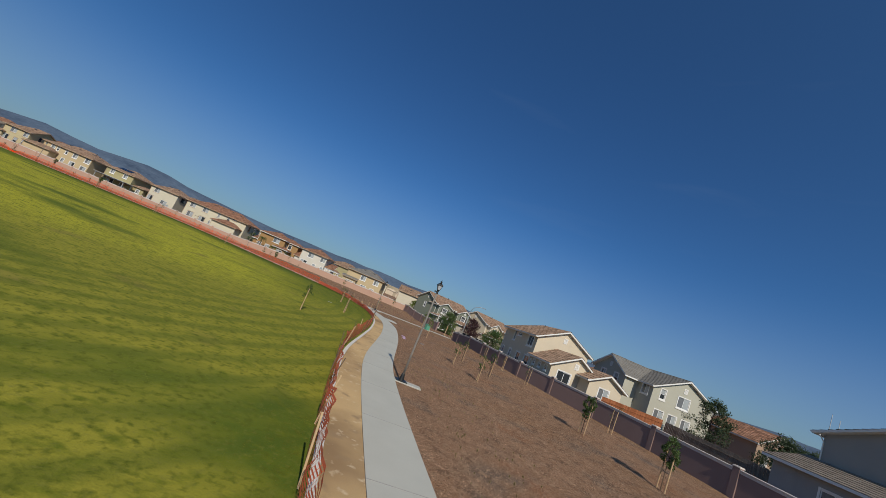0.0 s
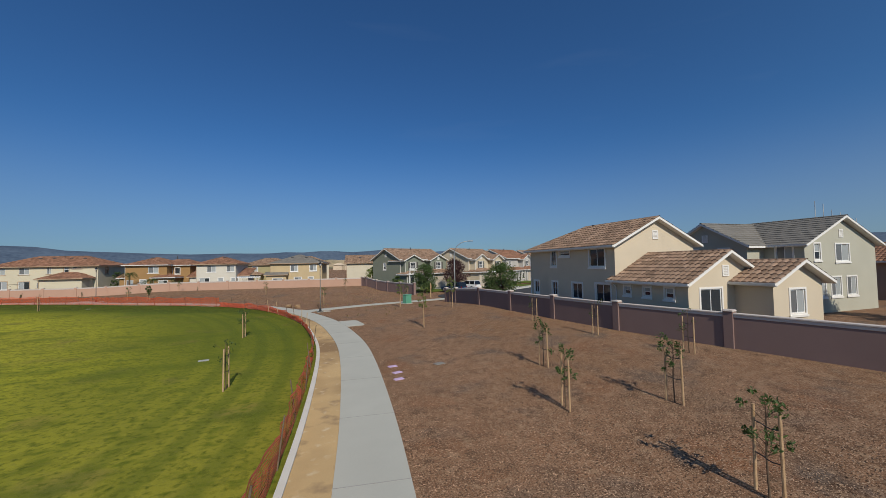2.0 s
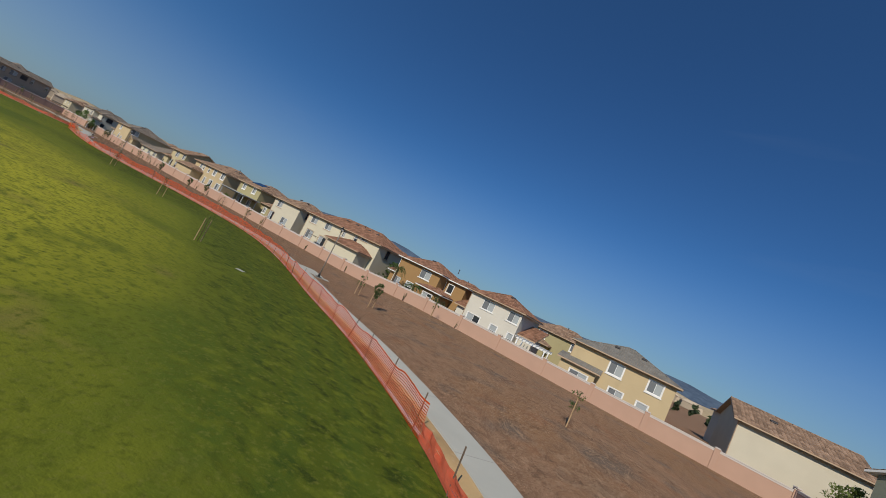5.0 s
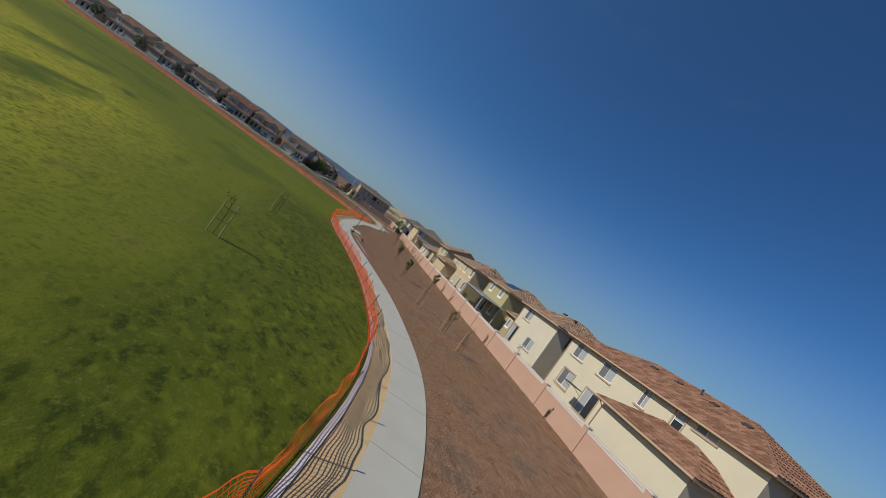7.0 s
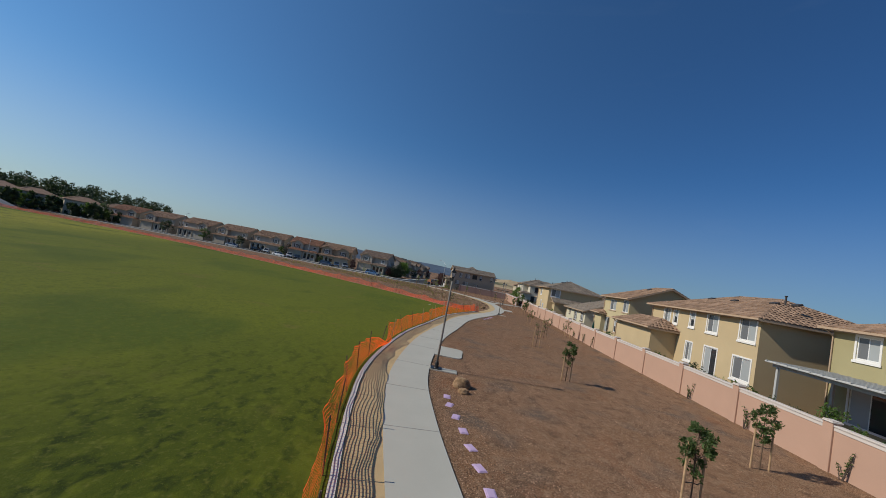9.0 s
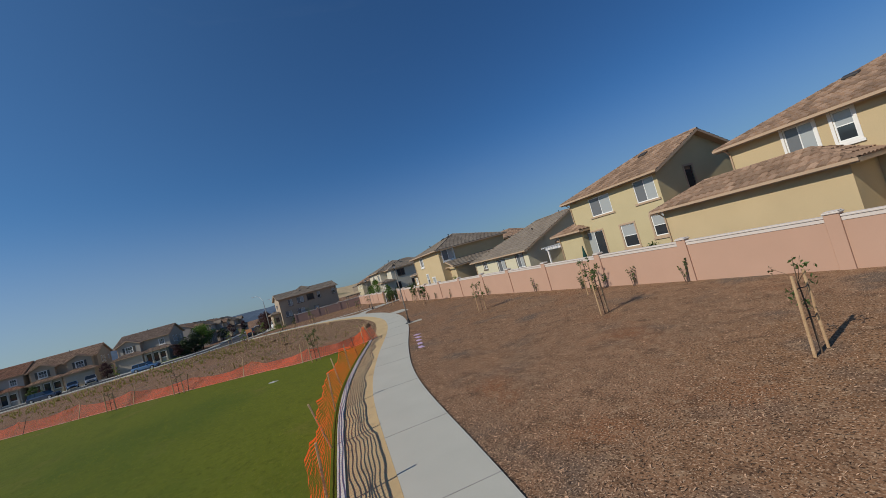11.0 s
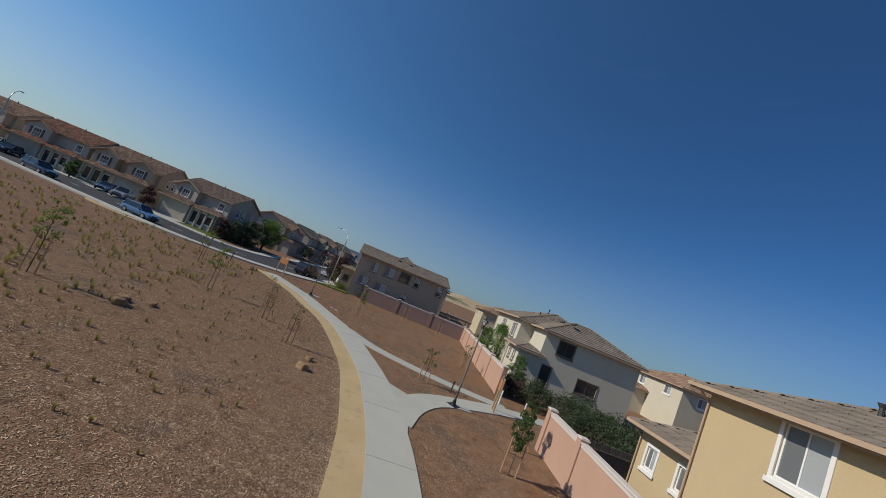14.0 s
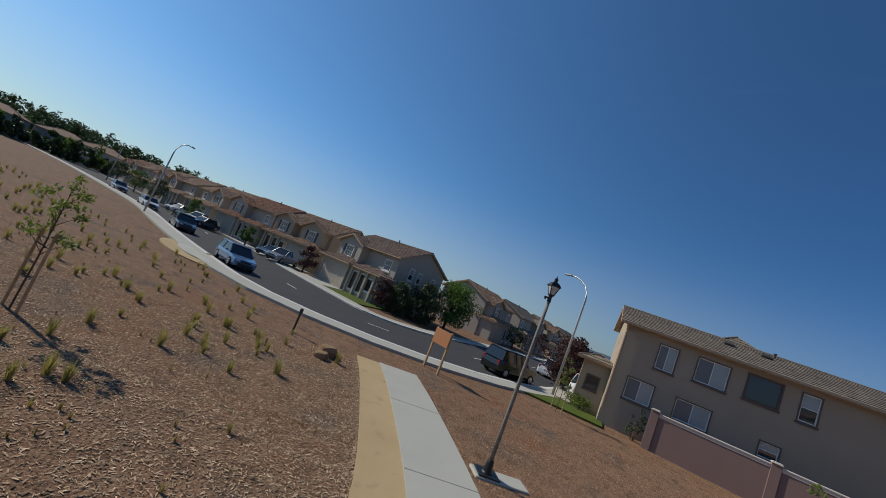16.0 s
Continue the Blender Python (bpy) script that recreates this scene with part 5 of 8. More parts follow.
street_house("pale two-storey house at the end of the street", (-224.0, -34.0), (-221.4, -21.5), (0.52, 0.46, 0.36), "red", flip=True)
# along the street that runs away to the west
for k, (ax, ay, bx, by) in enumerate(((-224, 87.0, -236, 89.4), (-240, 90.4, -252, 93), (-257, 94.2, -269, 97), (-275, 98.6, -288, 101.6))):
    street_house("two-storey house along the street to the west", (ax, ay), (bx, by), ((0.46, 0.41, 0.34), GREIGE, CREAM, TAUPE)[k % 4], ("brown", "grey")[k % 2], flip=bool(k % 2))
for k, (ax, ay, bx, by) in enumerate(((-218, 112, -207, 111), (-234, 115, -222, 113), (-251, 118.5, -239, 116))):
    street_house("two-storey house on the far street's north side", (ax, ay), (bx, by), (GREIGE, (0.45, 0.38, 0.28), CREAM)[k % 3], ("red", "brown")[k % 2], flip=bool(k % 2))

# ---- houses to the east ----
house("pale stucco house with brown tiles, gables and a low rear wing", (23.4, 43.7), (23.2, 32.7), 1.0, PALE, "brown",
      [(0, 11.0, 0, 7.2, 4.85, "gxl", 0.50), (11.0, 16.4, 0.05, 5.8, 2.45, "gx", 0.55), (12.6, 18.4, 3.6, 7.6, 2.45, "gx", 0.5)],
      [(0, "f", 9.2, 4.05, 1.6, 1.3, "w"), (0, "f", 3.75, 4.1, 0.7, 1.3, "w"), (0, "f", 5.3, 4.5, 1.3, 0.42, "n"), (0, "f", 0.95, 1.55, 0.75, 1.05, "w"), (0, "f", 3.85, 1.5, 0.75, 1.2, "w"), (0, "f", 6.85, 1.5, 1.2, 1.2, "w"), (0, "f", 9.75, 1.5, 1.5, 1.3, "w"), (1, "f", 1.0, 1.85, 0.5, 0.55, "n"), (1, "f", 2.6, 1.85, 0.5, 0.55, "n"), (1, "f", 4.2, 1.85, 0.55, 0.6, "n"), (1, "r", 1.7, 1.1, 1.6, 2.0, "w"), (2, "r", 1.9, 1.4, 1.2, 1.3, "s")],
      eave_mat=M_TRIM_W, pipes=[(5.0, 3.2, 6.8)], group="houses to the east")
house("grey-green two-storey house with cross gables and white trim", (38.2, 39.6), (38.2, 29.9), 1.0, SAGE, "slate",
      [(0, 9.7, 0, 9.0, 4.75, "gx", 0.45), (0.2, 7.0, -2.0, 4.5, 4.75, "gy", 0.55)],
      [(0, "r", 1.5, 4.2, 0.7, 1.2, "n"), (0, "r", 4.6, 4.1, 1.7, 1.3, "s"), (0, "r", 1.6, 1.5, 1.3, 1.4, "s"), (0, "r", 3.6, 1.5, 1.2, 1.4, "s"), (0, "r", 5.6, 1.5, 1.2, 1.4, "s"), (0, "f", 8.4, 4.1, 1.1, 1.2, "s"), (1, "f", 2.2, 4.0, 1.0, 1.2, "s"), (1, "f", 5.0, 4.0, 0.8, 1.2, "n")],
      eave_mat=M_TRIM_W, group="houses to the east")
house("low tan house with terracotta tiles and a white gable", (55.0, 38.0), (55.0, 30.0), 0.85, (0.45, 0.30, 0.2), "red", [(0, 8.0, 0, 6.5, 3.4, "gx", 0.5)], [(0, "r", 1.6, 1.6, 0.9, 1.4, "s"), (0, "r", 3.3, 1.6, 0.9, 1.4, "s"), (0, "r", 5.0, 1.6, 0.9, 1.4, "s")], eave_mat=M_TRIM_W, group="houses to the east")
house("grey two-storey house with a white gable far back", (86, 46), (86, 33), -0.2, (0.42, 0.40, 0.36), "slate", [(0, 14, 0, 9, 5.2, "gx", 0.45)], [(0, "f", 4, 4.1, 1.3, 1.2, "s"), (0, "f", 10, 4.1, 1.3, 1.2, "s"), (0, "r", 4, 4.1, 1.3, 1.2, "s")], eave_mat=M_TRIM_W, group="houses to the east")
house("grey stucco house with white eaves and a lean-to roof", (33.0, 8.6), (33.0, -0.6), 1.15, (0.36, 0.34, 0.31), "grey",
      [(0.0, 9.2, 0.0, 9.5, 5.1, "gy", 0.40), (-0.4, 8.5, -3.0, 0.0, 2.5, "shed", 0.26)],
      [(0, "f", 4.3, 4.2, 1.1, 1.3, "s"), (0, "f", 7.2, 4.2, 1.1, 1.3, "s"), (1, "f", 3.5, 1.2, 1.4, 1.2, "s"), (1, "f", 7.5, 1.2, 1.4, 1.2, "s")], eave_mat=M_TRIM_W, group="houses to the east")
house("grey stucco house by the east wall, brown roof", (34.0, -8), (34.0, -22), 0.6, (0.45, 0.41, 0.35), "brown", [(0, 14, 0, 9, 5.1, "hip", 0.40)], [(0, "f", 4, 4.2, 1.3, 1.2, "s"), (0, "f", 10, 4.2, 1.3, 1.2, "s")], group="houses to the east")
green = street_house("grey-green two-storey house with a white-railed balcony", *EAST_FRONTS[0][:2], (0.24, 0.26, 0.19), "brown", z0=0.35, flip=True, second=True, group="houses to the east", white=True)
part("balcony", box(0.1, -0.4, 2.72, 4.3, 0.998, 2.86, bevel=0.01), M_TRIM_W, green)
part("handrail", box(0.1, -0.4, 3.70, 4.3, -0.32, 3.78, bevel=0.01), M_TRIM_W, green)
for k in range(15):
    part("baluster", box(0.14 + 0.292 * k, -0.385, 2.862, 0.18 + 0.292 * k, -0.345, 3.698), M_TRIM_W, green)
for xp in (0.22, 4.18):
    part("balcony_post", box(xp - 0.08, -0.34, -0.5, xp + 0.08, -0.18, 2.718, bevel=0.01), M_TRIM_W, green)
street_house("cream two-storey house with gables and a tan garage", *EAST_FRONTS[1][:2], (0.64, 0.53, 0.36), "brown", z0=0.35, second=True, group="houses to the east", white=True)
street_house("pale two-storey house with red-brown gables", *EAST_FRONTS[2][:2], (0.52, 0.49, 0.44), "red", z0=0.4, flip=True, group="houses to the east", white=True)
street_house("tan two-storey house along the east street", *EAST_FRONTS[3][:2], (0.60, 0.54, 0.40), "brown", z0=0.4, group="houses to the east", white=True)
for k, (hx, hy) in enumerate(((24, 124), (46, 126), (72, 128), (2, 122), (95, 118), (80, 60), (100, 40), (85, 20))):
    house("two-storey house in a row further off", (hx - 6, hy), (hx + 6, hy), 0.4, (CREAM, GREIGE, GOLD)[k % 3], ("brown", "red", "slate")[k % 3], [(0, 12, 0, 9, 5.3, "hip", 0.40)], [(0, "f", 3, 4.2, 1.4, 1.2, "s"), (0, "f", 9, 4.2, 1.4, 1.2, "s")], group="far houses")
# ---- park lamps ----
M_POLE = material("weathered_pole", (0.17, 0.145, 0.12), 0.75, 6.0, 0.35, (0.20, 0.18, 0.155), 0.4, 45.0)
M_BLACK = material("black_metal", (0.008, 0.009, 0.009), 0.45, 5.0, 0.2, None, 0.05)
M_FROST = glass("frosted_lantern_pane", (0.42, 0.44, 0.47), 0.30)


def park_lamp():
    """A post-top lantern on a tapered pole, 5 m high."""
    e = tagged(empty("lamp_post"), "black lantern on a tall weathered grey-brown pole", "lamp post", "lamp posts along the path")
    bm = bmesh.new()
    add_box(bm, -0.28, -0.28, 0.0, 0.28, 0.28, 0.03, bevel=0.01)
    add_tube(bm, [(0, 0, 0.03), (0, 0, 0.06), (0, 0, 0.28), (0, 0, 0.34)], [0.14, 0.12, 0.085, 0.062], 16)
    part("base", bm, M_BLACK, e)
    bm = bmesh.new()
    add_tube(bm, [(0, 0, 0.32), (0, 0, 1.5), (0, 0, 3.0), (0, 0, 4.42)], [0.053, 0.049, 0.045, 0.041], 16)
    part("pole", bm, M_POLE, e, smooth=True)
    bm = bmesh.new()
    add_tube(bm, [(0, 0, z) for z in (4.37, 4.39, 4.49, 4.52, 4.55)], [0.047, 0.052, 0.044, 0.052, 0.066], 16)
    part("collar", bm, M_BLACK, e)
    bm = bmesh.new()
    add_box(bm, -0.15, -0.035, 4.44, -0.03, 0.035, 4.485, bevel=0.01)
    add_tube(bm, [(-0.12, 0, 4.41), (-0.12, 0, 4.44)], 0.024, 8)
    part("light_sensor", bm, M_BLACK, e)
    zb, zt, wb, wt = 4.57, 4.79, 0.056, 0.112
    bm = bmesh.new()                      # lantern cage: bottom plate, bars, top rail
    add_box(bm, -wb - 0.012, -wb - 0.012, zb - 0.03, wb + 0.012, wb + 0.012, zb, bevel=0.008)
    cage = part("lantern", bm, M_BLACK, e)
    for sx in (-1, 1):
        for sy in (-1, 1):
            bm = bmesh.new()
            add_tube(bm, [(sx * wb, sy * wb, zb), (sx * wt, sy * wt, zt)], 0.014, 4)
            part("bar", bm, M_BLACK, cage)
    for a, b in (((-1, -1), (1, -1)), ((1, -1), (1, 1)), ((1, 1), (-1, 1)), ((-1, 1), (-1, -1))):
        bm = bmesh.new()
        add_tube(bm, [(a[0] * wt, a[1] * wt, zt), (b[0] * wt, b[1] * wt, zt)], 0.016, 4)
        part("rail", bm, M_BLACK, cage)
    for k in range(4):
        bm = bmesh.new()
        v = [bm.verts.new(p) for p in ((-wb + 0.008, -wb, zb + 0.005), (wb - 0.008, -wb, zb + 0.005), (wt - 0.012, -wt, zt - 0.01), (-wt + 0.012, -wt, zt - 0.01))]
        v2 = [bm.verts.new((p.co.x, p.co.y + 0.005, p.co.z)) for p in v]
        bm.faces.new(v)
        bm.faces.new(v2[::-1])
        for i in range(4):
            bm.faces.new((v[i], v2[i], v2[(i + 1) % 4], v[(i + 1) % 4]))
        part("pane", bm, M_FROST, cage).matrix_basis = pose(0, 0, 0, 0, 0, 90 * k)
    bm = bmesh.new()                      # domed four-sided roof
    prof = [(0.134, 4.780), (0.140, 4.788), (0.130, 4.803), (0.110, 4.842), (0.080, 4.880), (0.052, 4.898), (0.040, 4.905)]
    rings = [[bm.verts.new((sx * r, sy * r, z)) for sx, sy in ((-1, -1), (1, -1), (1, 1), (-1, 1))] for r, z in prof]
    for a, b in zip(rings, rings[1:]):
        for i in range(4):
            bm.faces.new((a[i], a[(i + 1) % 4], b[(i + 1) % 4], b[i]))
    bm.faces.new(rings[0][::-1])
    bm.faces.new(rings[-1])
    part("lantern_roof", bm, M_BLACK, e)
    bm = bmesh.new()
    add_tube(bm, [(0, 0, z) for z in (4.898, 4.915, 4.922, 4.926, 4.966, 4.970, 4.984, 5.003, 5.02, 5.048, 5.07)], [0.050, 0.050, 0.036, 0.042, 0.046, 0.058, 0.053, 0.028, 0.013, 0.014, 0.003], 12)
    part("finial", bm, M_BLACK, e)
    return e


LAMPS = [(4.62, 6.75, 2), (4.35, 54.3, 25), (-27.5, 84.0, 50), (-78.7, 90.25, 85), (-118.0, 103.0, 65), (-150.5, 111.9, 40), (-172.4, 100.7, 120)]
first = park_lamp()
for k, (x, y, r) in enumerate(LAMPS):
    m = pose(x, y, 0.06, 0, 0, r)
    lp = first if k == 0 else copy_thing(first, m)
    lp.matrix_basis = m @ Matrix.Scale(1.05 if k < 3 else 1.0, 4)   # the eastern lamps are a little taller
    ft = part("lamp_footing", box(-0.36, -0.30, -0.2, 1.05, 0.30, 0.045, bevel=0.015), M_CONC)
    tagged(ft, "pale concrete footing slab under a lamp post", "footing", "lamp footings")
    i = near_path((x, y))
    d = PATH_MID[i + 1] - PATH_MID[i - 1]
    ft.matrix_basis = pose(x, y, 0.012, 0, 0, math.degrees(math.atan2(-d.x, d.y)))

# ---- orange safety fence along the lawn ----
M_NET = material("orange_plastic_net", (0.90, 0.095, 0.018), 0.5, 3.0, 0.12, (0.94, 0.13, 0.035), 0.05)
M_NET_RED = material("faded_red_net", (0.84, 0.155, 0.070), 0.6, 3.0, 0.2, (0.80, 0.22, 0.13), 0.05)
for m_ in (M_NET, M_NET_RED):            # thin plastic lets light through
    nt_ = m_.node_tree
    tl = nt_.nodes.new("ShaderNodeBsdfTranslucent")
    tl.inputs[0].default_value = (0.95, 0.14, 0.02, 1) if m_ is M_NET else (0.95, 0.24, 0.10, 1)
    mx_ = nt_.nodes.new("ShaderNodeMixShader")
    mx_.inputs[0].default_value = 0.55
    out_ = nt_.nodes["Material Output"]
    nt_.links.new(nt_.nodes["Principled BSDF"].outputs[0], mx_.inputs[1])
    nt_.links.new(tl.outputs[0], mx_.inputs[2])
    nt_.links.new(mx_.outputs[0], out_.inputs[0])
M_STAKE = material("dark_stake", (0.14, 0.10, 0.07), 0.9, 4.0, 0.3, None, 0.3)
M_STAKE_PALE = material("pale_stake", (0.47, 0.33, 0.19), 0.85, 4.0, 0.2, None, 0.3, 40.0)


def fence_profile(line, up, lean, seed, sag):
    """For each point of the line: the net's top (offset sideways, height)."""
    rnd = random.Random(seed)
    out = []
    for i in range(len(line)):
        u = i / 4.0
        s = abs(math.sin(math.pi * u / 5.0)) ** 0.7
        n1 = noise.noise((u * 0.35, seed, 0))
        n2 = noise.noise((u * 1.7, seed + 9, 0))
        h = up[i] * (1 - sag * s) * (1 + 0.25 * n1 + 0.08 * n2)
        out.append((lean[i] * (0.5 + 0.8 * abs(n1)) + 0.10 * n2, max(0.10, h)))
    return out


def build_net(name, line, prof, m, label, strands=12, base_z=0.07, tape=0.019, fold=0.23):
    """A real lattice of flat plastic strands between the ground line and the top line."""
    verts, faces = [], []
    nrm = side_normals(line)

    def pt(i, k, dz=0.0):
        o, h = prof[i]
        k2 = k + 0.0
        bulge = 0.10 * math.sin(math.pi * k2) * noise.noise((i * 0.13, k * 2.0, 3.0))
        p = line[i] + nrm[i] * (o * k2 + bulge + 0.13 * k2 * noise.noise((i * fold, k * 2.5, 5.0)))
        wob = 0.018 * noise.noise((i * 0.45, k * 7.0, 8.0))
        return (p.x, p.y, ground_z(*p) + base_z + h * k2 + wob + dz)

    for s in range(strands):
        k = (s + 0.3) / strands
        t = tape if s < strands - 1 else tape * 1.9
        for i in range(len(line) - 1):
            b = len(verts)
            verts += [pt(i, k), pt(i + 1, k), pt(i + 1, k, t), pt(i, k, t)]
            faces.append((b, b + 1, b + 2, b + 3))
    for i in range(0, len(line) - 1):
        for f_ in (0.0, 0.5):
            p0 = pt(i, 0.0)
            p1 = pt(i, 0.98)
            q0, q1 = pt(i + 1, 0.0), pt(i + 1, 0.98)
            b = len(verts)
            for k in (0.0, 0.33, 0.66, 0.98):
                a, c = Vector(pt(i, k)), Vector(pt(i + 1, k))
                d = (c - a)
                e0 = a + d * f_
                verts += [tuple(e0), tuple(e0 + d.normalized() * 0.014)]
            for j in range(3):
                faces.append((b + 2 * j, b + 2 * j + 1, b + 2 * j + 3, b + 2 * j + 2))
    me = bpy.data.meshes.new(name)
    me.from_pydata(verts, [], faces)
    me.materials.append(m)
    return me


def stake_mesh(h, r, m):
    bm = bmesh.new()
    add_box(bm, -r, -r, -0.25, r, r, h, bevel=r * 0.3)
    me = bpy.data.meshes.new("stake")
    bm.to_mesh(me)
    bm.free()
    me.materials.append(m)
    return me


ST_DARK, ST_PALE = stake_mesh(1.28, 0.018, M_STAKE), stake_mesh(1.35, 0.022, M_STAKE_PALE)


def safety_fence(line, up, lean, seed, m, label, every, sag, stakes, strands=12, tape=0.019, fold=0.23):
    root = tagged(empty("safety_fence"), label, "fence", "orange fences")
    prof = fence_profile(line, up, lean, seed, sag)
    ob = new("net", build_net("net", line, prof, m, label, strands, tape=tape, fold=fold))
    ob.parent = root
    tagged(ob, kind="stuff")
    rnd = random.Random(seed)
    for i in range(2, len(line) - 1, every):
        p = line[i]
        d = line[i + 1] - line[i - 1]
        share("stake", stakes[rnd.random() < 0.5], root, pose(p.x, p.y, ground_z(*p), rnd.uniform(-9, 9) - 12 * lean[i], rnd.uniform(-8, 8), math.degrees(math.atan2(d.y, d.x))))
    return root


def cut(line, a, b):
    i, j = (min(range(len(line)), key=lambda k: (line[k] - Vector(q)).length) for q in (a, b))
    return curve_points(line[i:j:2] + [line[j]], 0.25)


FENCE_LINE = offset(PATH_MID, HALF + 1.32)
f1 = cut(FENCE_LINE, (2, -30), (-8, 64))
# height and lean change slowly along the way
up1 = [1.0 - 0.38 * smooth01((p.y - 18) / 14) + 0.20 * noise.noise((i * 0.02, 1, 1)) for i, p in enumerate(f1)]
ln1 = [-0.14 + 0.26 * smooth01((p.y - 10) / 12) + 0.22 * noise.noise((i * 0.03, 5, 1)) for i, p in enumerate(f1)]
safety_fence(f1, up1, ln1, 3, M_NET_RED, "sagging orange plastic safety net on stakes along the lawn", 11, 0.25, (ST_DARK, ST_PALE), 14, 0.042, 0.83)
f2 = cut(FENCE_LINE, (-8, 64), (-84, 88))
HEAP = Vector((-81.4, 87.7))             # here the net has come down on the granite
down = [math.exp(-((p - HEAP).length / 1.5) ** 2) for p in f2]
up2 = [(1.12 + 0.16 * noise.noise((i * 0.05, 2, 1))) * (1 - 0.8 * q) for i, q in enumerate(down)]
ln2 = [0.32 + 0.24 * noise.noise((i * 0.03, 6, 1)) - 1.3 * q for i, q in enumerate(down)]
safety_fence(f2, up2, ln2, 5, M_NET, "orange plastic safety net stretched between dark stakes", 10, 0.10, (ST_DARK, ST_DARK), 14, 0.028)
f3 = cut(FENCE_LINE, (-84, 88), (-117.3, 99.2))
up3 = [1.0 + 0.14 * noise.noise((i * 0.04, 3, 1)) for i in range(len(f3))]
ln3 = [0.28 + 0.18 * noise.noise((i * 0.03, 7, 1)) for i in range(len(f3))]
safety_fence(f3, up3, ln3, 8, M_NET, "orange plastic safety net, slack between thin stakes", 12, 0.12, (ST_DARK, ST_PALE), 13, 0.027)
f4 = curve_points([tuple(p) for p in offset(WEST_EDGE, 0.25)], 0.25)[:720]
up4 = [0.85 + 0.35 * noise.noise((i * 0.015, 4, 1)) for i in range(len(f4))]
ln4 = [-1.25 - 0.7 * noise.noise((i * 0.025, 8, 1)) for i in range(len(f4))]
safety_fence(f4, up4, ln4, 11, M_NET_RED, "collapsed red-orange net slumped on the mulch behind the lawn", 19, 0.35, (ST_DARK, ST_PALE), 22, 0.018)
bm = bmesh.new()
we = curve_points([tuple(p) for p in WEST_EDGE], 1.0)
add_slab(bm, offset(we, 0.07), offset(we, -0.07), 0.07, 0.15)
tagged(part("mow_kerb", bm, M_KERB), "narrow pale concrete mowing kerb at the lawn's edge", "kerb", kind="structure")

# ---- stones, lids, boxes, signs ----
M_ROCK = material("sandstone", (0.215, 0.125, 0.062), 0.9, 3.0, 0.35, (0.30, 0.20, 0.115), 0.8, 20.0)
M_UTIL = material("green_cabinet", (0.10, 0.30, 0.20), 0.5, 2.0, 0.08, None, 0.05)
M_LILAC = material("lilac_lid", (0.50, 0.37, 0.54), 0.6, 4.0, 0.12, None, 0.1)
M_LID = material("grey_lid", (0.36, 0.36, 0.33), 0.8, 5.0, 0.15, None, 0.2)
M_DRAIN = material("drain_grey", (0.22, 0.21, 0.19), 0.85, 5.0, 0.2, None, 0.2)
M_BOARD = material("orange_board", (0.40, 0.165, 0.062), 0.7, 2.0, 0.12, None, 0.1)


def rock(x, y, r, seed, tall=0.75):
    bm = bmesh.new()
    bmesh.ops.create_icosphere(bm, subdivisions=3, radius=1.0)
    for v in bm.verts:
        n = noise.noise(v.co * 0.9 + Vector((seed * 7, 0, 0)))
        n2 = noise.noise(v.co * 2.6 + Vector((seed * 7, 3, 0)))
        q = v.co * (1 + 0.42 * n + 0.12 * n2)
        q.x = max(-0.8, min(0.8, q.x))
        q.z = max(-0.6, min(0.72, q.z))
        v.co = Vector((q.x * r, q.y * r * 0.85, q.z * r * tall + r * tall * 0.42))
    ob = part("boulder", bm, M_ROCK)
    tagged(ob, "tan sandstone boulder lying on the bark mulch", "boulder", "boulders")
    ob.matrix_basis = pose(x, y, ground_z(x, y) - 0.02, 0, 0, seed * 57)


for k, (x, y, r) in enumerate(((-76.4, 91.2, 0.46), (-75.5, 91.15, 0.24), (0.9, 60.9, 0.45), (1.9, 60.4, 0.42), (-126.2, 102.15, 0.42), (-125.3, 101.75, 0.28), (-148.0, 103.9, 0.34), (-149.5, 103.95, 0.24), (-148.7, 95.9, 0.28), (-148.0, 96.15, 0.34), (-149.3, 96.8, 0.22), (-174.8, 93.6, 0.42), (-174.1, 93.9, 0.28), (-136.4, 96.1, 0.35), (-183.0, 77.0, 0.35), (-181.9, 76.2, 0.25))):
    rock(x, y, r, k + 1)


def flat_lid(name, x, y, w, d, m, label, cat, group, turn=0.0, h=0.022):
    """A lid with a raised rim set in the ground."""
    bm = bmesh.new()
    add_box(bm, -w / 2, -d / 2, -0.2, w / 2, d / 2, h, bevel=0.012)
    e = part(name, bm, m)
    tagged(e, label, cat, group)
    part("lid", box(-w / 2 + 0.04, -d / 2 + 0.04, h + 0.001, w / 2 - 0.04, d / 2 - 0.04, h + 0.015, bevel=0.005), m, e)
    e.matrix_basis = pose(x, y, ground_z(x, y), 0, 0, turn)


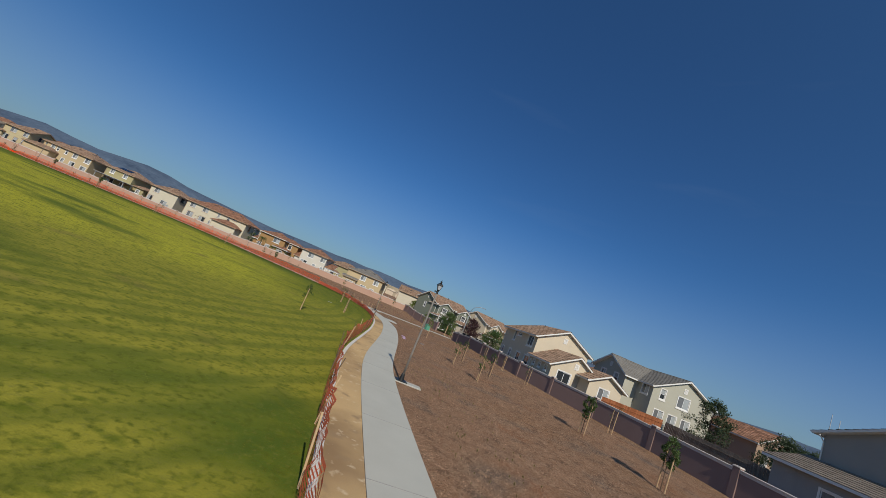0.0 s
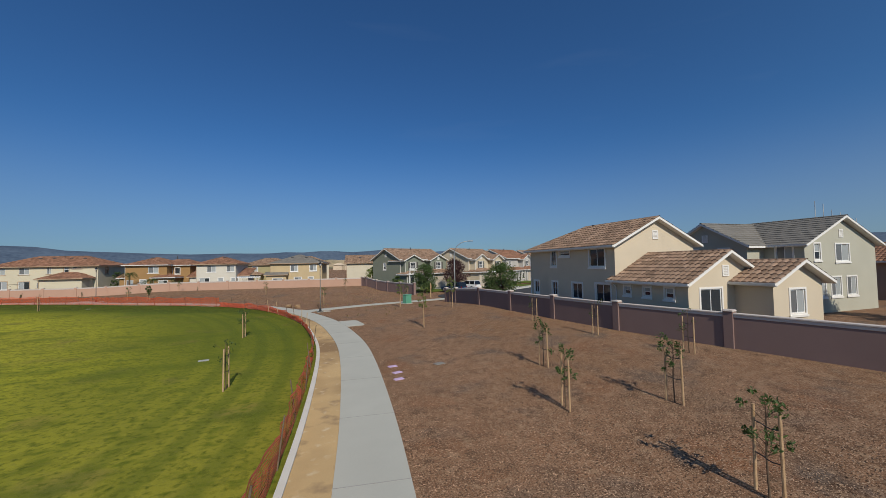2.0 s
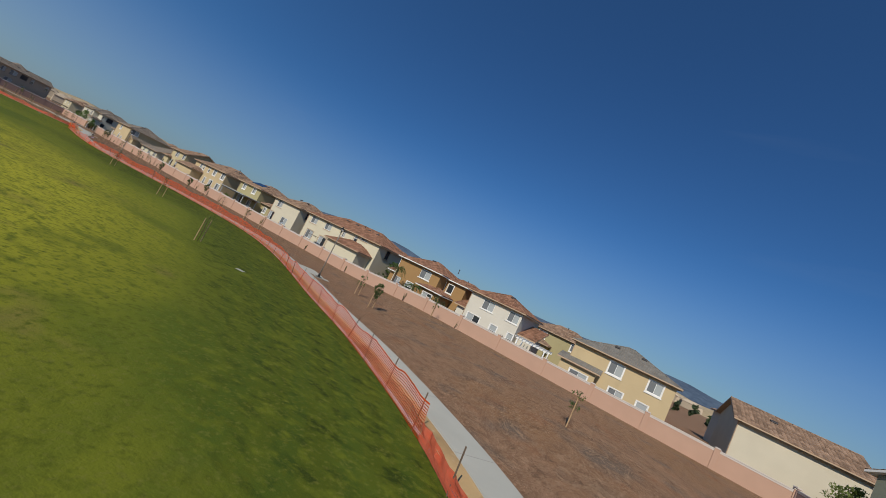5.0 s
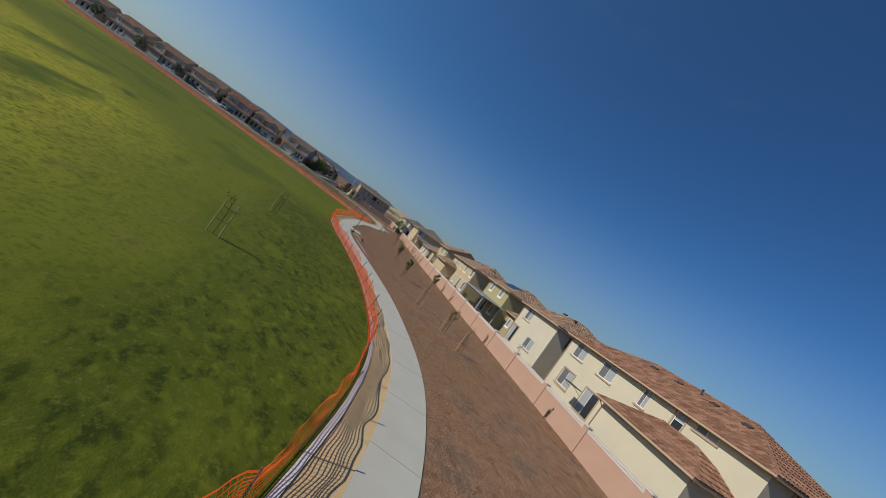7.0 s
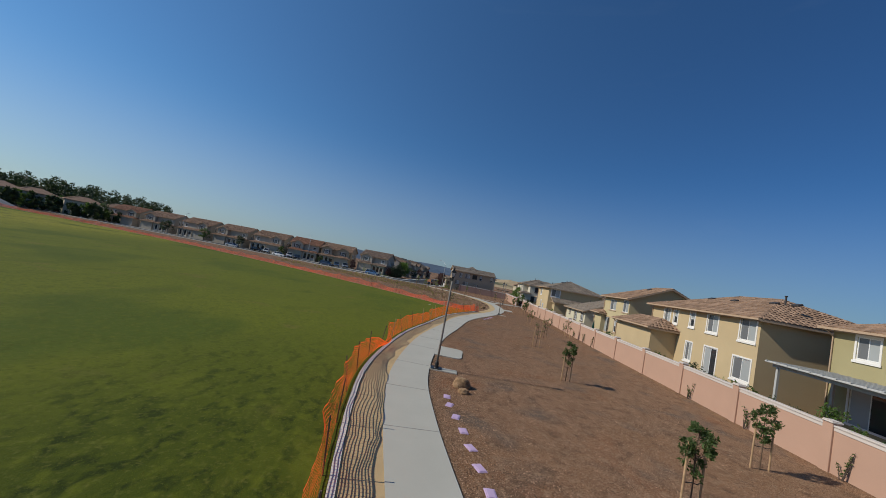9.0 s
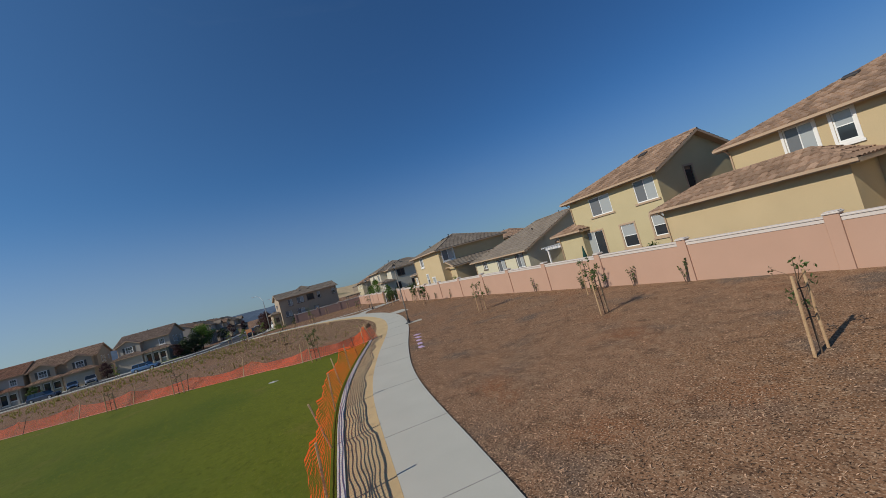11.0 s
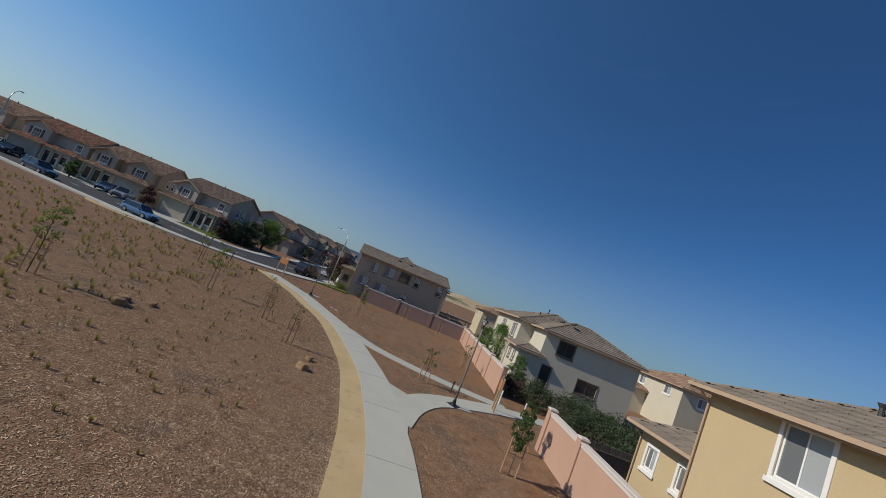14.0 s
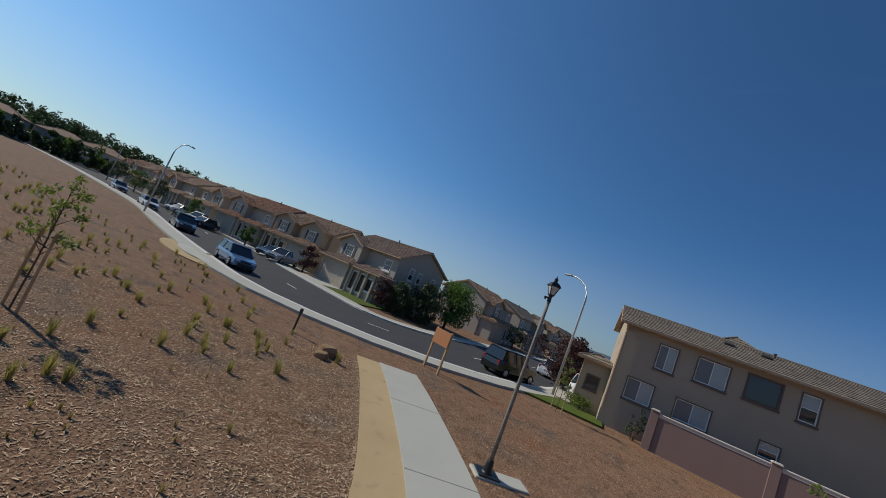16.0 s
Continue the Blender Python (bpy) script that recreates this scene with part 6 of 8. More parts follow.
for k, (x, y) in enumerate(((-68.3, 90.75), (-69.4, 90.7), (-70.5, 90.65), (-71.6, 90.6), (-72.7, 90.5), (-73.8, 90.4), (-74.7, 90.4), (6.95, 27.6), (7.1, 28.6), (7.1, 29.7), (-107.5, 98.6), (-108.5, 99.05), (-109.5, 99.5), (-110.5, 99.95), (-111.5, 100.4), (-169.4, 103.3), (-168.8, 103.8))):
    flat_lid("valve_box", x, y, 0.42, 0.27, M_LILAC, "lilac plastic valve box lid set in mulch", "valve box", "valve boxes", 20 * math.sin(k))
for x, y, t in ((-22.7, 71.1, 20), (-1.8, 34.5, 10), (-113.6, 92.0, 30)):
    flat_lid("ground_box", x, y, 0.50, 0.36, M_LID, "pale concrete utility lid set in the lawn", "utility box", "utility boxes in the lawn", t, 0.055)
for x, y, t in ((9.3, 29.3, 15), (-164.4, 106.7, 25)):
    flat_lid("drain_grate", x, y, 0.5, 0.36, M_DRAIN, "grey drain box set in the bark mulch", "drain", "drains", t, 0.03)

bm = bmesh.new()
add_box(bm, -0.42, -0.36, 0.0, 0.42, 0.36, 0.98, bevel=0.03)
cab = part("utility_cabinet", bm, M_UTIL)
tagged(cab, "pale green metal utility cabinet beside the path", "utility cabinet")
part("cabinet_lid", box(-0.45, -0.39, 0.984, 0.45, 0.39, 1.06, bevel=0.02), M_UTIL, cab)
part("cabinet_pad", box(-0.55, -0.5, -0.2, 0.55, 0.5, -0.004, bevel=0.01), M_CONC, cab)
cab.matrix_basis = pose(14.6, 58.0, ground_z(14.6, 58.0) + 0.06, 0, 0, 25)


def sign_board(x, y, turn, w=1.15, h=0.75):
    """A blank notice board between two leaning timber posts, seen from behind."""
    e = tagged(empty("sign_board", pose(x, y, ground_z(x, y), 0, 0, turn)), "orange-brown notice board on two timber posts", "sign", "notice boards")
    for s in (-1, 1):
        bm = bmesh.new()
        add_box(bm, s * w / 2 - 0.05, -0.05, -0.3, s * w / 2 + 0.05, 0.05, 2.1, bevel=0.008)
        part("post", bm, M_TIMBER, e)
    part("board", box(-w / 2 - 0.04, -0.085, 1.32, w / 2 + 0.04, -0.055, 1.32 + h, bevel=0.006), M_BOARD, e)


sign_board(-181.0, 95.4, 62)
sign_board(-152.4, 115.0, -15, 0.75, 0.6)
sign_board(19.6, 64.4, 75, 1.0, 0.5)
M_POST_D = material("dark_post", (0.05, 0.045, 0.04), 0.7, 4.0, 0.2, None, 0.1)
for x, y, h in ((-175.3, 91.3, 1.0), (-153.2, 112.4, 0.75)):
    bm = bmesh.new()
    add_tube(bm, [(0, 0, -0.1), (0, 0, h - 0.22), (0, 0, h - 0.2), (0, 0, h - 0.02), (0, 0, h)], [0.045, 0.045, 0.075, 0.07, 0.03], 10)
    ob = part("marker_post", bm, M_POST_D)
    tagged(ob, "short dark marker post standing in mulch", "post", "marker posts")
    ob.matrix_basis = pose(x, y, 0)
for x, y in ((-154.5, 116.2), (-153.2, 117.4)):
    bm = bmesh.new()
    add_tube(bm, [(0, 0, -0.1), (0, 0, 0.9), (0, 0, 0.95)], [0.05, 0.05, 0.03], 10)
    ob = part("bollard", bm, M_WHITE)
    tagged(ob, "white bollard in the path at the wall's gap", "bollard", "bollards")
    ob.matrix_basis = pose(x, y, 0.04)


# ---- street lamps ----
M_STEEL = material("galvanised_steel", (0.42, 0.43, 0.43), 0.45, 5.0, 0.1, None, 0.05, metal=0.6)


def street_lamp(x, y, h, arm, turn):
    e = tagged(empty("street_lamp", pose(x, y, 0.1, 0, 0, turn)), "tall grey steel street lamp with a curved arm", "street lamp", "street lamps")
    bm = bmesh.new()
    pts = [(0, 0, 0), (0, 0, h * 0.5), (0, 0, h - 1.6)] + [(arm * (1 - math.cos(a)), 0, h - 1.6 + 1.6 * math.sin(a)) for a in (0.35, 0.7, 1.05, 1.35, 1.57)]
    add_tube(bm, pts, [0.10, 0.085, 0.07] + [0.05] * 5, 10)
    part("pole", bm, M_STEEL, e, smooth=True)
    bm = bmesh.new()
    add_box(bm, arm - 0.05, -0.14, h - 0.06, arm + 0.65, 0.14, h + 0.07, bevel=0.04)
    part("lamp_head", bm, M_STEEL, e)


street_lamp(-188.4, 55.2, 8.8, 1.8, 200)
street_lamp(-192.4, 100.6, 8.8, 1.9, 235)
street_lamp(-236, 109, 8.8, 1.8, 250)
street_lamp(-207.2, 5, 8.8, 1.8, 185)
street_lamp(21.5, 59.6, 7.7, 1.9, -20)
# ---- plants ----
def leaf_material(name, base, second=None, through=0.35):
    m = material(name, base, 0.6, 3.0, 0.25, second, 0.0, 30.0, per_piece=0.35)
    nt = m.node_tree
    tl = nt.nodes.new("ShaderNodeBsdfTranslucent")
    tl.inputs[0].default_value = (base[0] * 1.5, base[1] * 1.6, base[2] * 0.9, 1)
    mx = nt.nodes.new("ShaderNodeMixShader")
    mx.inputs[0].default_value = through
    nt.links.new(nt.nodes["Principled BSDF"].outputs[0], mx.inputs[1])
    nt.links.new(tl.outputs[0], mx.inputs[2])
    nt.links.new(mx.outputs[0], nt.nodes["Material Output"].inputs[0])
    return m


M_LEAF = leaf_material("green_leaf", (0.055, 0.090, 0.022), (0.075, 0.120, 0.030))
M_LEAF_Y = leaf_material("yellow_green_leaf", (0.13, 0.17, 0.035), (0.16, 0.20, 0.05))
M_LEAF_D = leaf_material("dark_leaf", (0.030, 0.050, 0.018), (0.045, 0.068, 0.024), 0.2)
M_LEAF_P = leaf_material("plum_leaf", (0.055, 0.022, 0.024), (0.075, 0.03, 0.03), 0.25)
M_LEAF_B = leaf_material("bright_leaf", (0.075, 0.135, 0.022), (0.10, 0.17, 0.03), 0.4)
M_BARK = material("bark", (0.13, 0.09, 0.06), 0.95, 5.0, 0.3, None, 0.6, 30.0)
M_BARK_D = material("dark_bark", (0.075, 0.055, 0.045), 0.95, 5.0, 0.3, None, 0.6, 30.0)
M_STAKE_T = material("tree_stake", (0.40, 0.25, 0.13), 0.85, 4.0, 0.2, (0.46, 0.32, 0.19), 0.3, 40.0)
M_TIE = material("rubber_tie", (0.03, 0.028, 0.026), 0.7, 4.0, 0.2, None, 0.0)


def leaves_mesh(name, spots, size, per, m, seed, squash=1.0):
    """Leaves strewn about the spots (x, y, z, radius): small bent blades, each a piece of its own."""
    rng = np.random.default_rng(seed)
    verts, faces = [], []
    for x, y, z, r in spots:
        for _ in range(per):
            d = rng.normal(size=3)
            d /= np.linalg.norm(d) + 1e-9
            c = np.array((x, y, z)) + d * r * rng.uniform(0.35, 1.0) * np.array((1, 1, squash))
            a = rng.normal(size=3) + d * 0.6
            a /= np.linalg.norm(a)
            b = np.cross(a, rng.normal(size=3))
            b /= np.linalg.norm(b) + 1e-9
            n = np.cross(a, b)
            s = size * rng.uniform(0.6, 1.3)
            k = len(verts)
            verts += [tuple(c - a * s), tuple(c + b * s * 0.42 + n * s * 0.12), tuple(c + a * s), tuple(c - b * s * 0.42 + n * s * 0.12)]
            faces += [(k, k + 1, k + 2), (k, k + 2, k + 3)]
    me = bpy.data.meshes.new(name)
    me.from_pydata(verts, [], faces)
    me.materials.append(m)
    return me


def branches(bm, top, spots, r0, seed):
    """Thin limbs from along the stem to the clumps."""
    for x, y, z, r in spots:
        s = Vector((0, 0, max(top * 0.35, min(top, z - abs(Vector((x, y)).length) * 0.9))))
        e_ = Vector((x, y, z))
        mid = (s + e_) / 2 + Vector((0, 0, 0.08 * (e_ - s).length))
        add_tube(bm, [s, mid, e_], [r0, r0 * 0.7, r0 * 0.3], 5, cap=False)


def young_tree(kind, seed):
    """A sapling between two stakes with ties. kind: leafy, sparse, tall, bare."""
    rnd = random.Random(seed)
    e = tagged(empty("young_tree"), {"leafy": "staked sapling with a small dark green crown", "sparse": "staked sapling with a few drooping green leaves", "tall": "tall staked sapling with thin yellow-green foliage", "bare": "nearly bare sapling tied between two timber stakes"}[kind], "tree", "young staked trees")
    gap = rnd.uniform(0.26, 0.32)
    hs = rnd.uniform(1.62, 1.82)
    for s in (-1, 1):
        bm = bmesh.new()
        add_tube(bm, [(s * gap, 0, -0.2), (s * gap * 0.96, rnd.uniform(-0.03, 0.03), hs)], [0.032, 0.029], 8)
        part("stake", bm, M_STAKE_T, e)
    for z in (hs * 0.45, hs * 0.82):
        bm = bmesh.new()
        add_tube(bm, [(-gap, 0.0, z), (-gap * 0.4, 0.03, z - 0.03), (0, 0.035, z - 0.02), (gap * 0.4, -0.03, z - 0.03), (gap, 0, z)], 0.012, 5)
        part("tie", bm, M_TIE, e)
    h = {"leafy": 2.1, "sparse": 1.95, "tall": 2.9, "bare": 2.0}[kind]
    bm = bmesh.new()
    add_tube(bm, [(0, 0, -0.1), (0.02, 0.01, h * 0.4), (-0.02, 0.02, h * 0.75), (0.01, 0, h)], [0.022, 0.018, 0.013, 0.005], 7)
    spots = []
    n = {"leafy": 30, "sparse": 14, "tall": 22, "bare": 8}[kind]
    for k in range(n):
        a = rnd.uniform(0, 6.28)
        if kind == "tall":
            z, rr = rnd.uniform(1.5, 2.95), rnd.uniform(0.1, 0.42)
        elif kind == "leafy":
            z = rnd.uniform(1.0, 2.2)
            rr = 0.36 * math.sin(math.pi * (z - 0.75) / 1.7) * rnd.uniform(0.3, 1.1)
        else:
            z, rr = rnd.uniform(1.0, 2.0), rnd.uniform(0.12, 0.42)
        spots.append((rr * math.cos(a), rr * math.sin(a), z, rnd.uniform(0.10, 0.17)))
    branches(bm, h, spots, 0.008, seed)
    part("trunk", bm, M_BARK, e)
    per = {"leafy": 46, "sparse": 20, "tall": 26, "bare": 8}[kind]
    ob = new("crown", leaves_mesh("crown", spots, 0.055, per, M_LEAF_Y if kind == "tall" else M_LEAF, seed))
    ob.parent = e
    return e


YOUNG = {k: [young_tree(k, 10 * i + j) for j in range(2)] for i, k in enumerate(("leafy", "sparse", "tall", "bare"))}
USED = set()


def plant(kind, x, y, turn=0.0, j=0):
    src = YOUNG[kind][j]
    m = pose(x, y, ground_z(x, y), 0, 0, turn)
    if (kind, j) not in USED:
        USED.add((kind, j))
        src.matrix_basis = m
    else:
        copy_thing(src, m)


SPOTS = {
    "leafy": ((16.2, 2.6), (16.2, 8.9), (-20.5, 83.0), (-80.9, 97.9), (-72.3, 101.4), (-127.7, 109.9), (-144.0, 112.6), (-68.6, 95.8), (-137.0, 113.3), (-147.2, 114.4)),
    "sparse": ((11.2, 22.1), (14.2, 20.7), (11.9, 16.7), (13.1, 26.2), (-24.1, 85.9), (-53.3, 95.6), (-103.5, 107.7), (-99.7, 103.5), (-111.2, 105.6), (-135.6, 112.8), (-153.6, 110.6), (-2.5, 17.9), (-0.9, 41.0), (-115.6, 94.9), (5.0, 64.8), (-19.9, 95.4), (-163.9, 116.2), (9.0, 80.0), (-3.3, 78.0), (15.7, 62.6)),
    "tall": ((11.5, 39.7), (-148.0, 92.7), (-161.0, 77.0), (-166.8, 91.4), (-186.6, 101.3), (-157.3, 96.0), (12.9, 54.2), (16.6, 47.6), (-170.3, 105.9)),
    "bare": ((19.1, 30.0), (19.7, 24.6), (21.4, 13.3), (18.7, 35.8), (0.3, 28.7), (-27.8, 71.6), (-45.8, 79.0), (-59.0, 80.6), (-57.7, 94.6), (-49.7, 95.5), (-92.1, 100.0), (-127.5, 82.3), (-128.8, 95.0), (-154.6, 100.3), (-159.1, 99.4), (-151.1, 102.5), (-183.2, 112.4), (-181.6, 117.2), (-123.6, 86.8)),
}
for kind, pts in SPOTS.items():
    for k, (x, y) in enumerate(pts):
        plant(kind, x, y, 78 + (k * 47) % 31, k % 2)


def tree(label, x, y, h, r, m, seed, n=46, per=40, leaf=0.13, trunk=0.12, low=0.28, group="garden trees", squash=0.8, z0=0.0):
    """A grown tree: tapered trunk with limbs and a crown of many leaves in clumps."""
    rnd = random.Random(seed)
    e = tagged(empty("tree", pose(x, y, ground_z(x, y) + z0)), label, "tree", group)
    spots = []
    for k in range(n):
        a, u = rnd.uniform(0, 6.28), rnd.random()
        z = h * (low + (1 - low) * u)
        env = math.sin(math.pi * min(1, (u * 0.82 + 0.16))) ** 0.6
        rr = r * env * math.sqrt(rnd.random()) * rnd.uniform(0.75, 1.12)
        spots.append((rr * math.cos(a), rr * math.sin(a), z, r * rnd.uniform(0.20, 0.34)))
    bm = bmesh.new()
    add_tube(bm, [(0, 0, -0.2), (0.04 * r, 0, h * 0.3), (-0.05 * r, 0.05 * r, h * 0.6), (0, 0, h * 0.92)], [trunk, trunk * 0.8, trunk * 0.5, trunk * 0.12], 9)
    branches(bm, h * 0.85, spots[::3], trunk * 0.22, seed)
    part("trunk", bm, M_BARK_D, e)
    ob = new("crown", leaves_mesh("crown", spots, leaf, per, m, seed, squash))
    ob.parent = e
    return e


def conifer(label, x, y, h, r, seed):
    rnd = random.Random(seed)
    e = tagged(empty("tree", pose(x, y, ground_z(x, y))), label, "tree", "garden trees")
    spots = []
    for k in range(60):
        u = rnd.random() ** 0.8
        a = rnd.uniform(0, 6.28)
        rr = r * (1 - u) * rnd.uniform(0.5, 1.0)
        spots.append((rr * math.cos(a), rr * math.sin(a), h * (0.08 + 0.92 * u), 0.28 + 0.25 * (1 - u)))
    bm = bmesh.new()
    add_tube(bm, [(0, 0, -0.2), (0, 0, h)], [0.12, 0.02], 8)
    branches(bm, h, spots[::4], 0.02, seed)
    part("trunk", bm, M_BARK_D, e)
    ob = new("crown", leaves_mesh("crown", spots, 0.12, 30, M_LEAF_D, seed, 1.4))
    ob.parent = e


def shrub(label, x, y, h, r, m, seed, n=16, per=40, leaf=0.09, z0=0.0, name="shrub"):
    rnd = random.Random(seed)
    e = tagged(empty(name, pose(x, y, ground_z(x, y) + z0)), label, name.replace("_", " "), "shrubs")
    spots = []
    for k in range(n):
        a, q = rnd.uniform(0, 6.28), math.sqrt(rnd.random())
        spots.append((r * q * math.cos(a), r * q * math.sin(a), h * rnd.uniform(0.25, 0.9) * (1 - 0.35 * q), r * 0.32))
    bm = bmesh.new()
    for x_, y_, z_, _ in spots[::2]:
        add_tube(bm, [(x_ * 0.2, y_ * 0.2, -0.1), (x_ * 0.6, y_ * 0.6, z_ * 0.6), (x_, y_, z_)], [0.025, 0.018, 0.008], 5, cap=False)
    part("stem", bm, M_BARK, e)
    ob = new("foliage", leaves_mesh("foliage", spots, leaf, per, m, seed))
    ob.parent = e


def palm(x, y, h, seed):
    """A young palm: a stout stem with arching feathered fronds."""
    rnd = random.Random(seed)
    e = tagged(empty("palm_tree", pose(x, y, ground_z(x, y))), "palm with arching green fronds behind the wall", "palm tree", "palm trees")
    bm = bmesh.new()
    add_tube(bm, [(0, 0, -0.2), (0, 0, h * 0.5), (0.03, 0, h)], [0.17, 0.14, 0.12], 10)
    part("trunk", bm, M_BARK, e)
    for k in range(22):
        a = k * 2.399 + rnd.uniform(-0.2, 0.2)
        lift = rnd.uniform(-0.1, 1.0)
        L = rnd.uniform(1.5, 2.1)
        pts = []
        for i in range(8):
            t = i / 7
            o = L * t * (0.75 + 0.25 * (1 - lift))
            pts.append(Vector((math.cos(a) * o, math.sin(a) * o, h + 0.05 + L * (lift * t - (0.75 + 0.3 * lift) * t * t))))
        bm = bmesh.new()
        add_tube(bm, pts, [0.022 - 0.0025 * i for i in range(8)], 4)
        sd = Vector((-math.sin(a), math.cos(a), 0))
        for i in range(1, 7):
            for f_ in (0.0, 0.33, 0.66):
                c = pts[i].lerp(pts[i + 1], f_)
                d = (pts[i + 1] - pts[i]).normalized()
                for s in (-1, 1):
                    tip = c + sd * s * 0.36 * (1 - abs(i / 7 - 0.45)) + d * 0.16 - Vector((0, 0, 0.14))
                    bm.faces.new([bm.verts.new(c), bm.verts.new(c + d * 0.04), bm.verts.new(tip)])
        part("frond", bm, M_LEAF, e)


palm(-30.2, 102.6, 3.6, 1)
palm(-26.6, 102.2, 2.1, 2)
shrub("rounded dark green shrub behind the wall", -22.6, 102.0, 2.7, 1.5, M_LEAF_D, 3, 26)
conifer("dark slender conifer behind the houses", -11.6, 108.5, 4.6, 0.8, 5)
conifer("tall dark conifer beside a yellow house", -95.9, 121.5, 6.0, 1.3, 6)
conifer("tall dark conifer beside a yellow house", -96.9, 124.5, 6.6, 1.3, 7)
shrub("green shrub behind the wall beside a house", -34.2, 104.2, 2.2, 0.9, M_LEAF, 8)
tree("grey-green olive-like tree between two houses", -34.9, 109.5, 4.4, 1.2, M_LEAF, 9, 30, 30)
for k, (x, y, h, r) in enumerate(((-73, 107.6, 2.2, 1.0), (-75.3, 107.9, 2.4, 1.1), (-77.7, 108.1, 2.2, 1.0), (-80.3, 108.4, 2.0, 0.9), (-82.6, 108.7, 2.0, 1.0), (-85, 109, 2.1, 1.0), (-90, 109.8, 2.1, 1.0), (-69.0, 106.0, 1.9, 0.9))):
    shrub("green garden shrub showing above the wall", x, y, h, r, (M_LEAF, M_LEAF_B, M_LEAF_D)[k % 3], 20 + k, 16, 34)
shrub("green shrub beside a tan house wall", -101.6, 111.4, 2.2, 1.0, M_LEAF, 31)
shrub("green shrub between two houses", -129.8, 116.0, 2.6, 1.1, M_LEAF_B, 32, 20)
for k, (x, y, h, r) in enumerate(((-157.6, 120.2, 2.3, 1.4), (-155.4, 122.2, 2.6, 1.7), (-152.4, 121.4, 2.6, 1.7), (-150.0, 122.6, 2.7, 1.6), (-147.6, 120.4, 2.2, 1.4), (-157.6, 124.6, 2.4, 1.6), (-147.0, 123.4, 2.5, 1.5), (-154.0, 125.4, 2.6, 1.7))):
    shrub("dense grey-green shrub beyond the wall's gap", x, y, h, r, M_LEAF_D, 40 + k, 60, 60, 0.075)
shrub("reddish-leaved shrub by the wall's end", -158.7, 118.9, 1.9, 1.0, M_LEAF_P, 51, 34, 50, 0.07)
tree("feathery bright green tree leaning over the wall", -169.5, 120.9, 4.6, 2.0, M_LEAF_B, 52, 90, 70, 0.085, low=0.25)
tree("feathery bright green tree leaning over the wall", -175.8, 121.6, 3.6, 1.6, M_LEAF, 53, 70, 60, 0.085, low=0.2)
tree("leafy green young tree by a cream house wall", -160.2, 119.4, 3.0, 1.05, M_LEAF_B, 54, 50, 50, 0.08, low=0.15)
tree("broad green tree at the street corner", -206.0, 86.2, 6.0, 3.2, M_LEAF_B, 60, 110, 60, 0.15, 0.18, low=0.2, group="street trees")
tree("dark green tree in a front garden", -201.6, 84.6, 4.2, 2.3, M_LEAF_D, 61, 90, 56, 0.14, 0.15, low=0.1, group="street trees")
tree("dark green tree in a front garden", -199.4, 82.8, 3.4, 1.7, M_LEAF_D, 62, 80, 54, 0.13, 0.14, low=0.1, group="street trees")
tree("dark plum-leaved tree on the street", -199.6, 100.9, 4.6, 2.4, M_LEAF_P, 63, 110, 60, 0.13, 0.12, low=0.14, group="street trees")
tree("dark plum-leaved tree in a front garden", -197.9, 81.4, 3.0, 1.2, M_LEAF_P, 64, 40, 46, 0.13, low=0.25, group="street trees")
tree("dark plum-leaved tree in a front garden", -200.2, 68.4, 3.3, 1.4, M_LEAF_P, 65, 50, 46, 0.13, low=0.25, group="street trees")
tree("small green street tree before a house", -200.6, 57.0, 2.6, 1.2, M_LEAF, 66, 34, 40, 0.14, group="street trees")
tree("small green street tree before a house", -201.6, 42.6, 3.4, 1.4, M_LEAF, 67, 34, 40, 0.14, group="street trees")
tree("dark street tree before a house", -204.6, 26.6, 4.2, 2.0, M_LEAF_D, 68, 40, 40, 0.15, group="street trees")
tree("green tree in a garden down the street", -209.0, 12.0, 4.6, 2.2, M_LEAF, 69, 40, 40, 0.16, group="street trees")
tree("dark tree in a garden down the street", -213.0, -4.0, 5, 2.6, M_LEAF_D, 70, 44, 40, 0.18, group="street trees")
for k, y in enumerate((54.8, 41.8, 27.4, 12.0)):
    for j in range(2):
        tree("dark bushy tree between two street houses", west_edge(y) - 4.6 + j * 1.4, y + j * 1.9 - 0.8, 3.4 + 0.5 * ((k + j) % 3), 1.5, (M_LEAF_D, M_LEAF)[(k + j) % 2], 300 + 2 * k + j, 34, 40, 0.14, low=0.08, group="street trees")
for k, (x, y) in enumerate(((-226, 91), (-238, 93.8), (-246, 112.5), (-232, 110.5), (-262, 99), (-218, 108.5))):
    tree("garden tree along the street to the west", x, y, 3.6 + (k % 3) * 0.7, 1.6, (M_LEAF_D, M_LEAF_P, M_LEAF)[k % 3], 80 + k, 30, 34, 0.15, group="street trees")
shrub("round clipped green bush by a front lawn", -191.9, 102.4, 1.25, 0.95, M_LEAF_Y, 90, 40, 60, 0.06, name="bush")
shrub("dark narrow shrub by the corner house", -189.2, 105.6, 2.2, 0.5, M_LEAF_D, 91, 14, 40, 0.06)
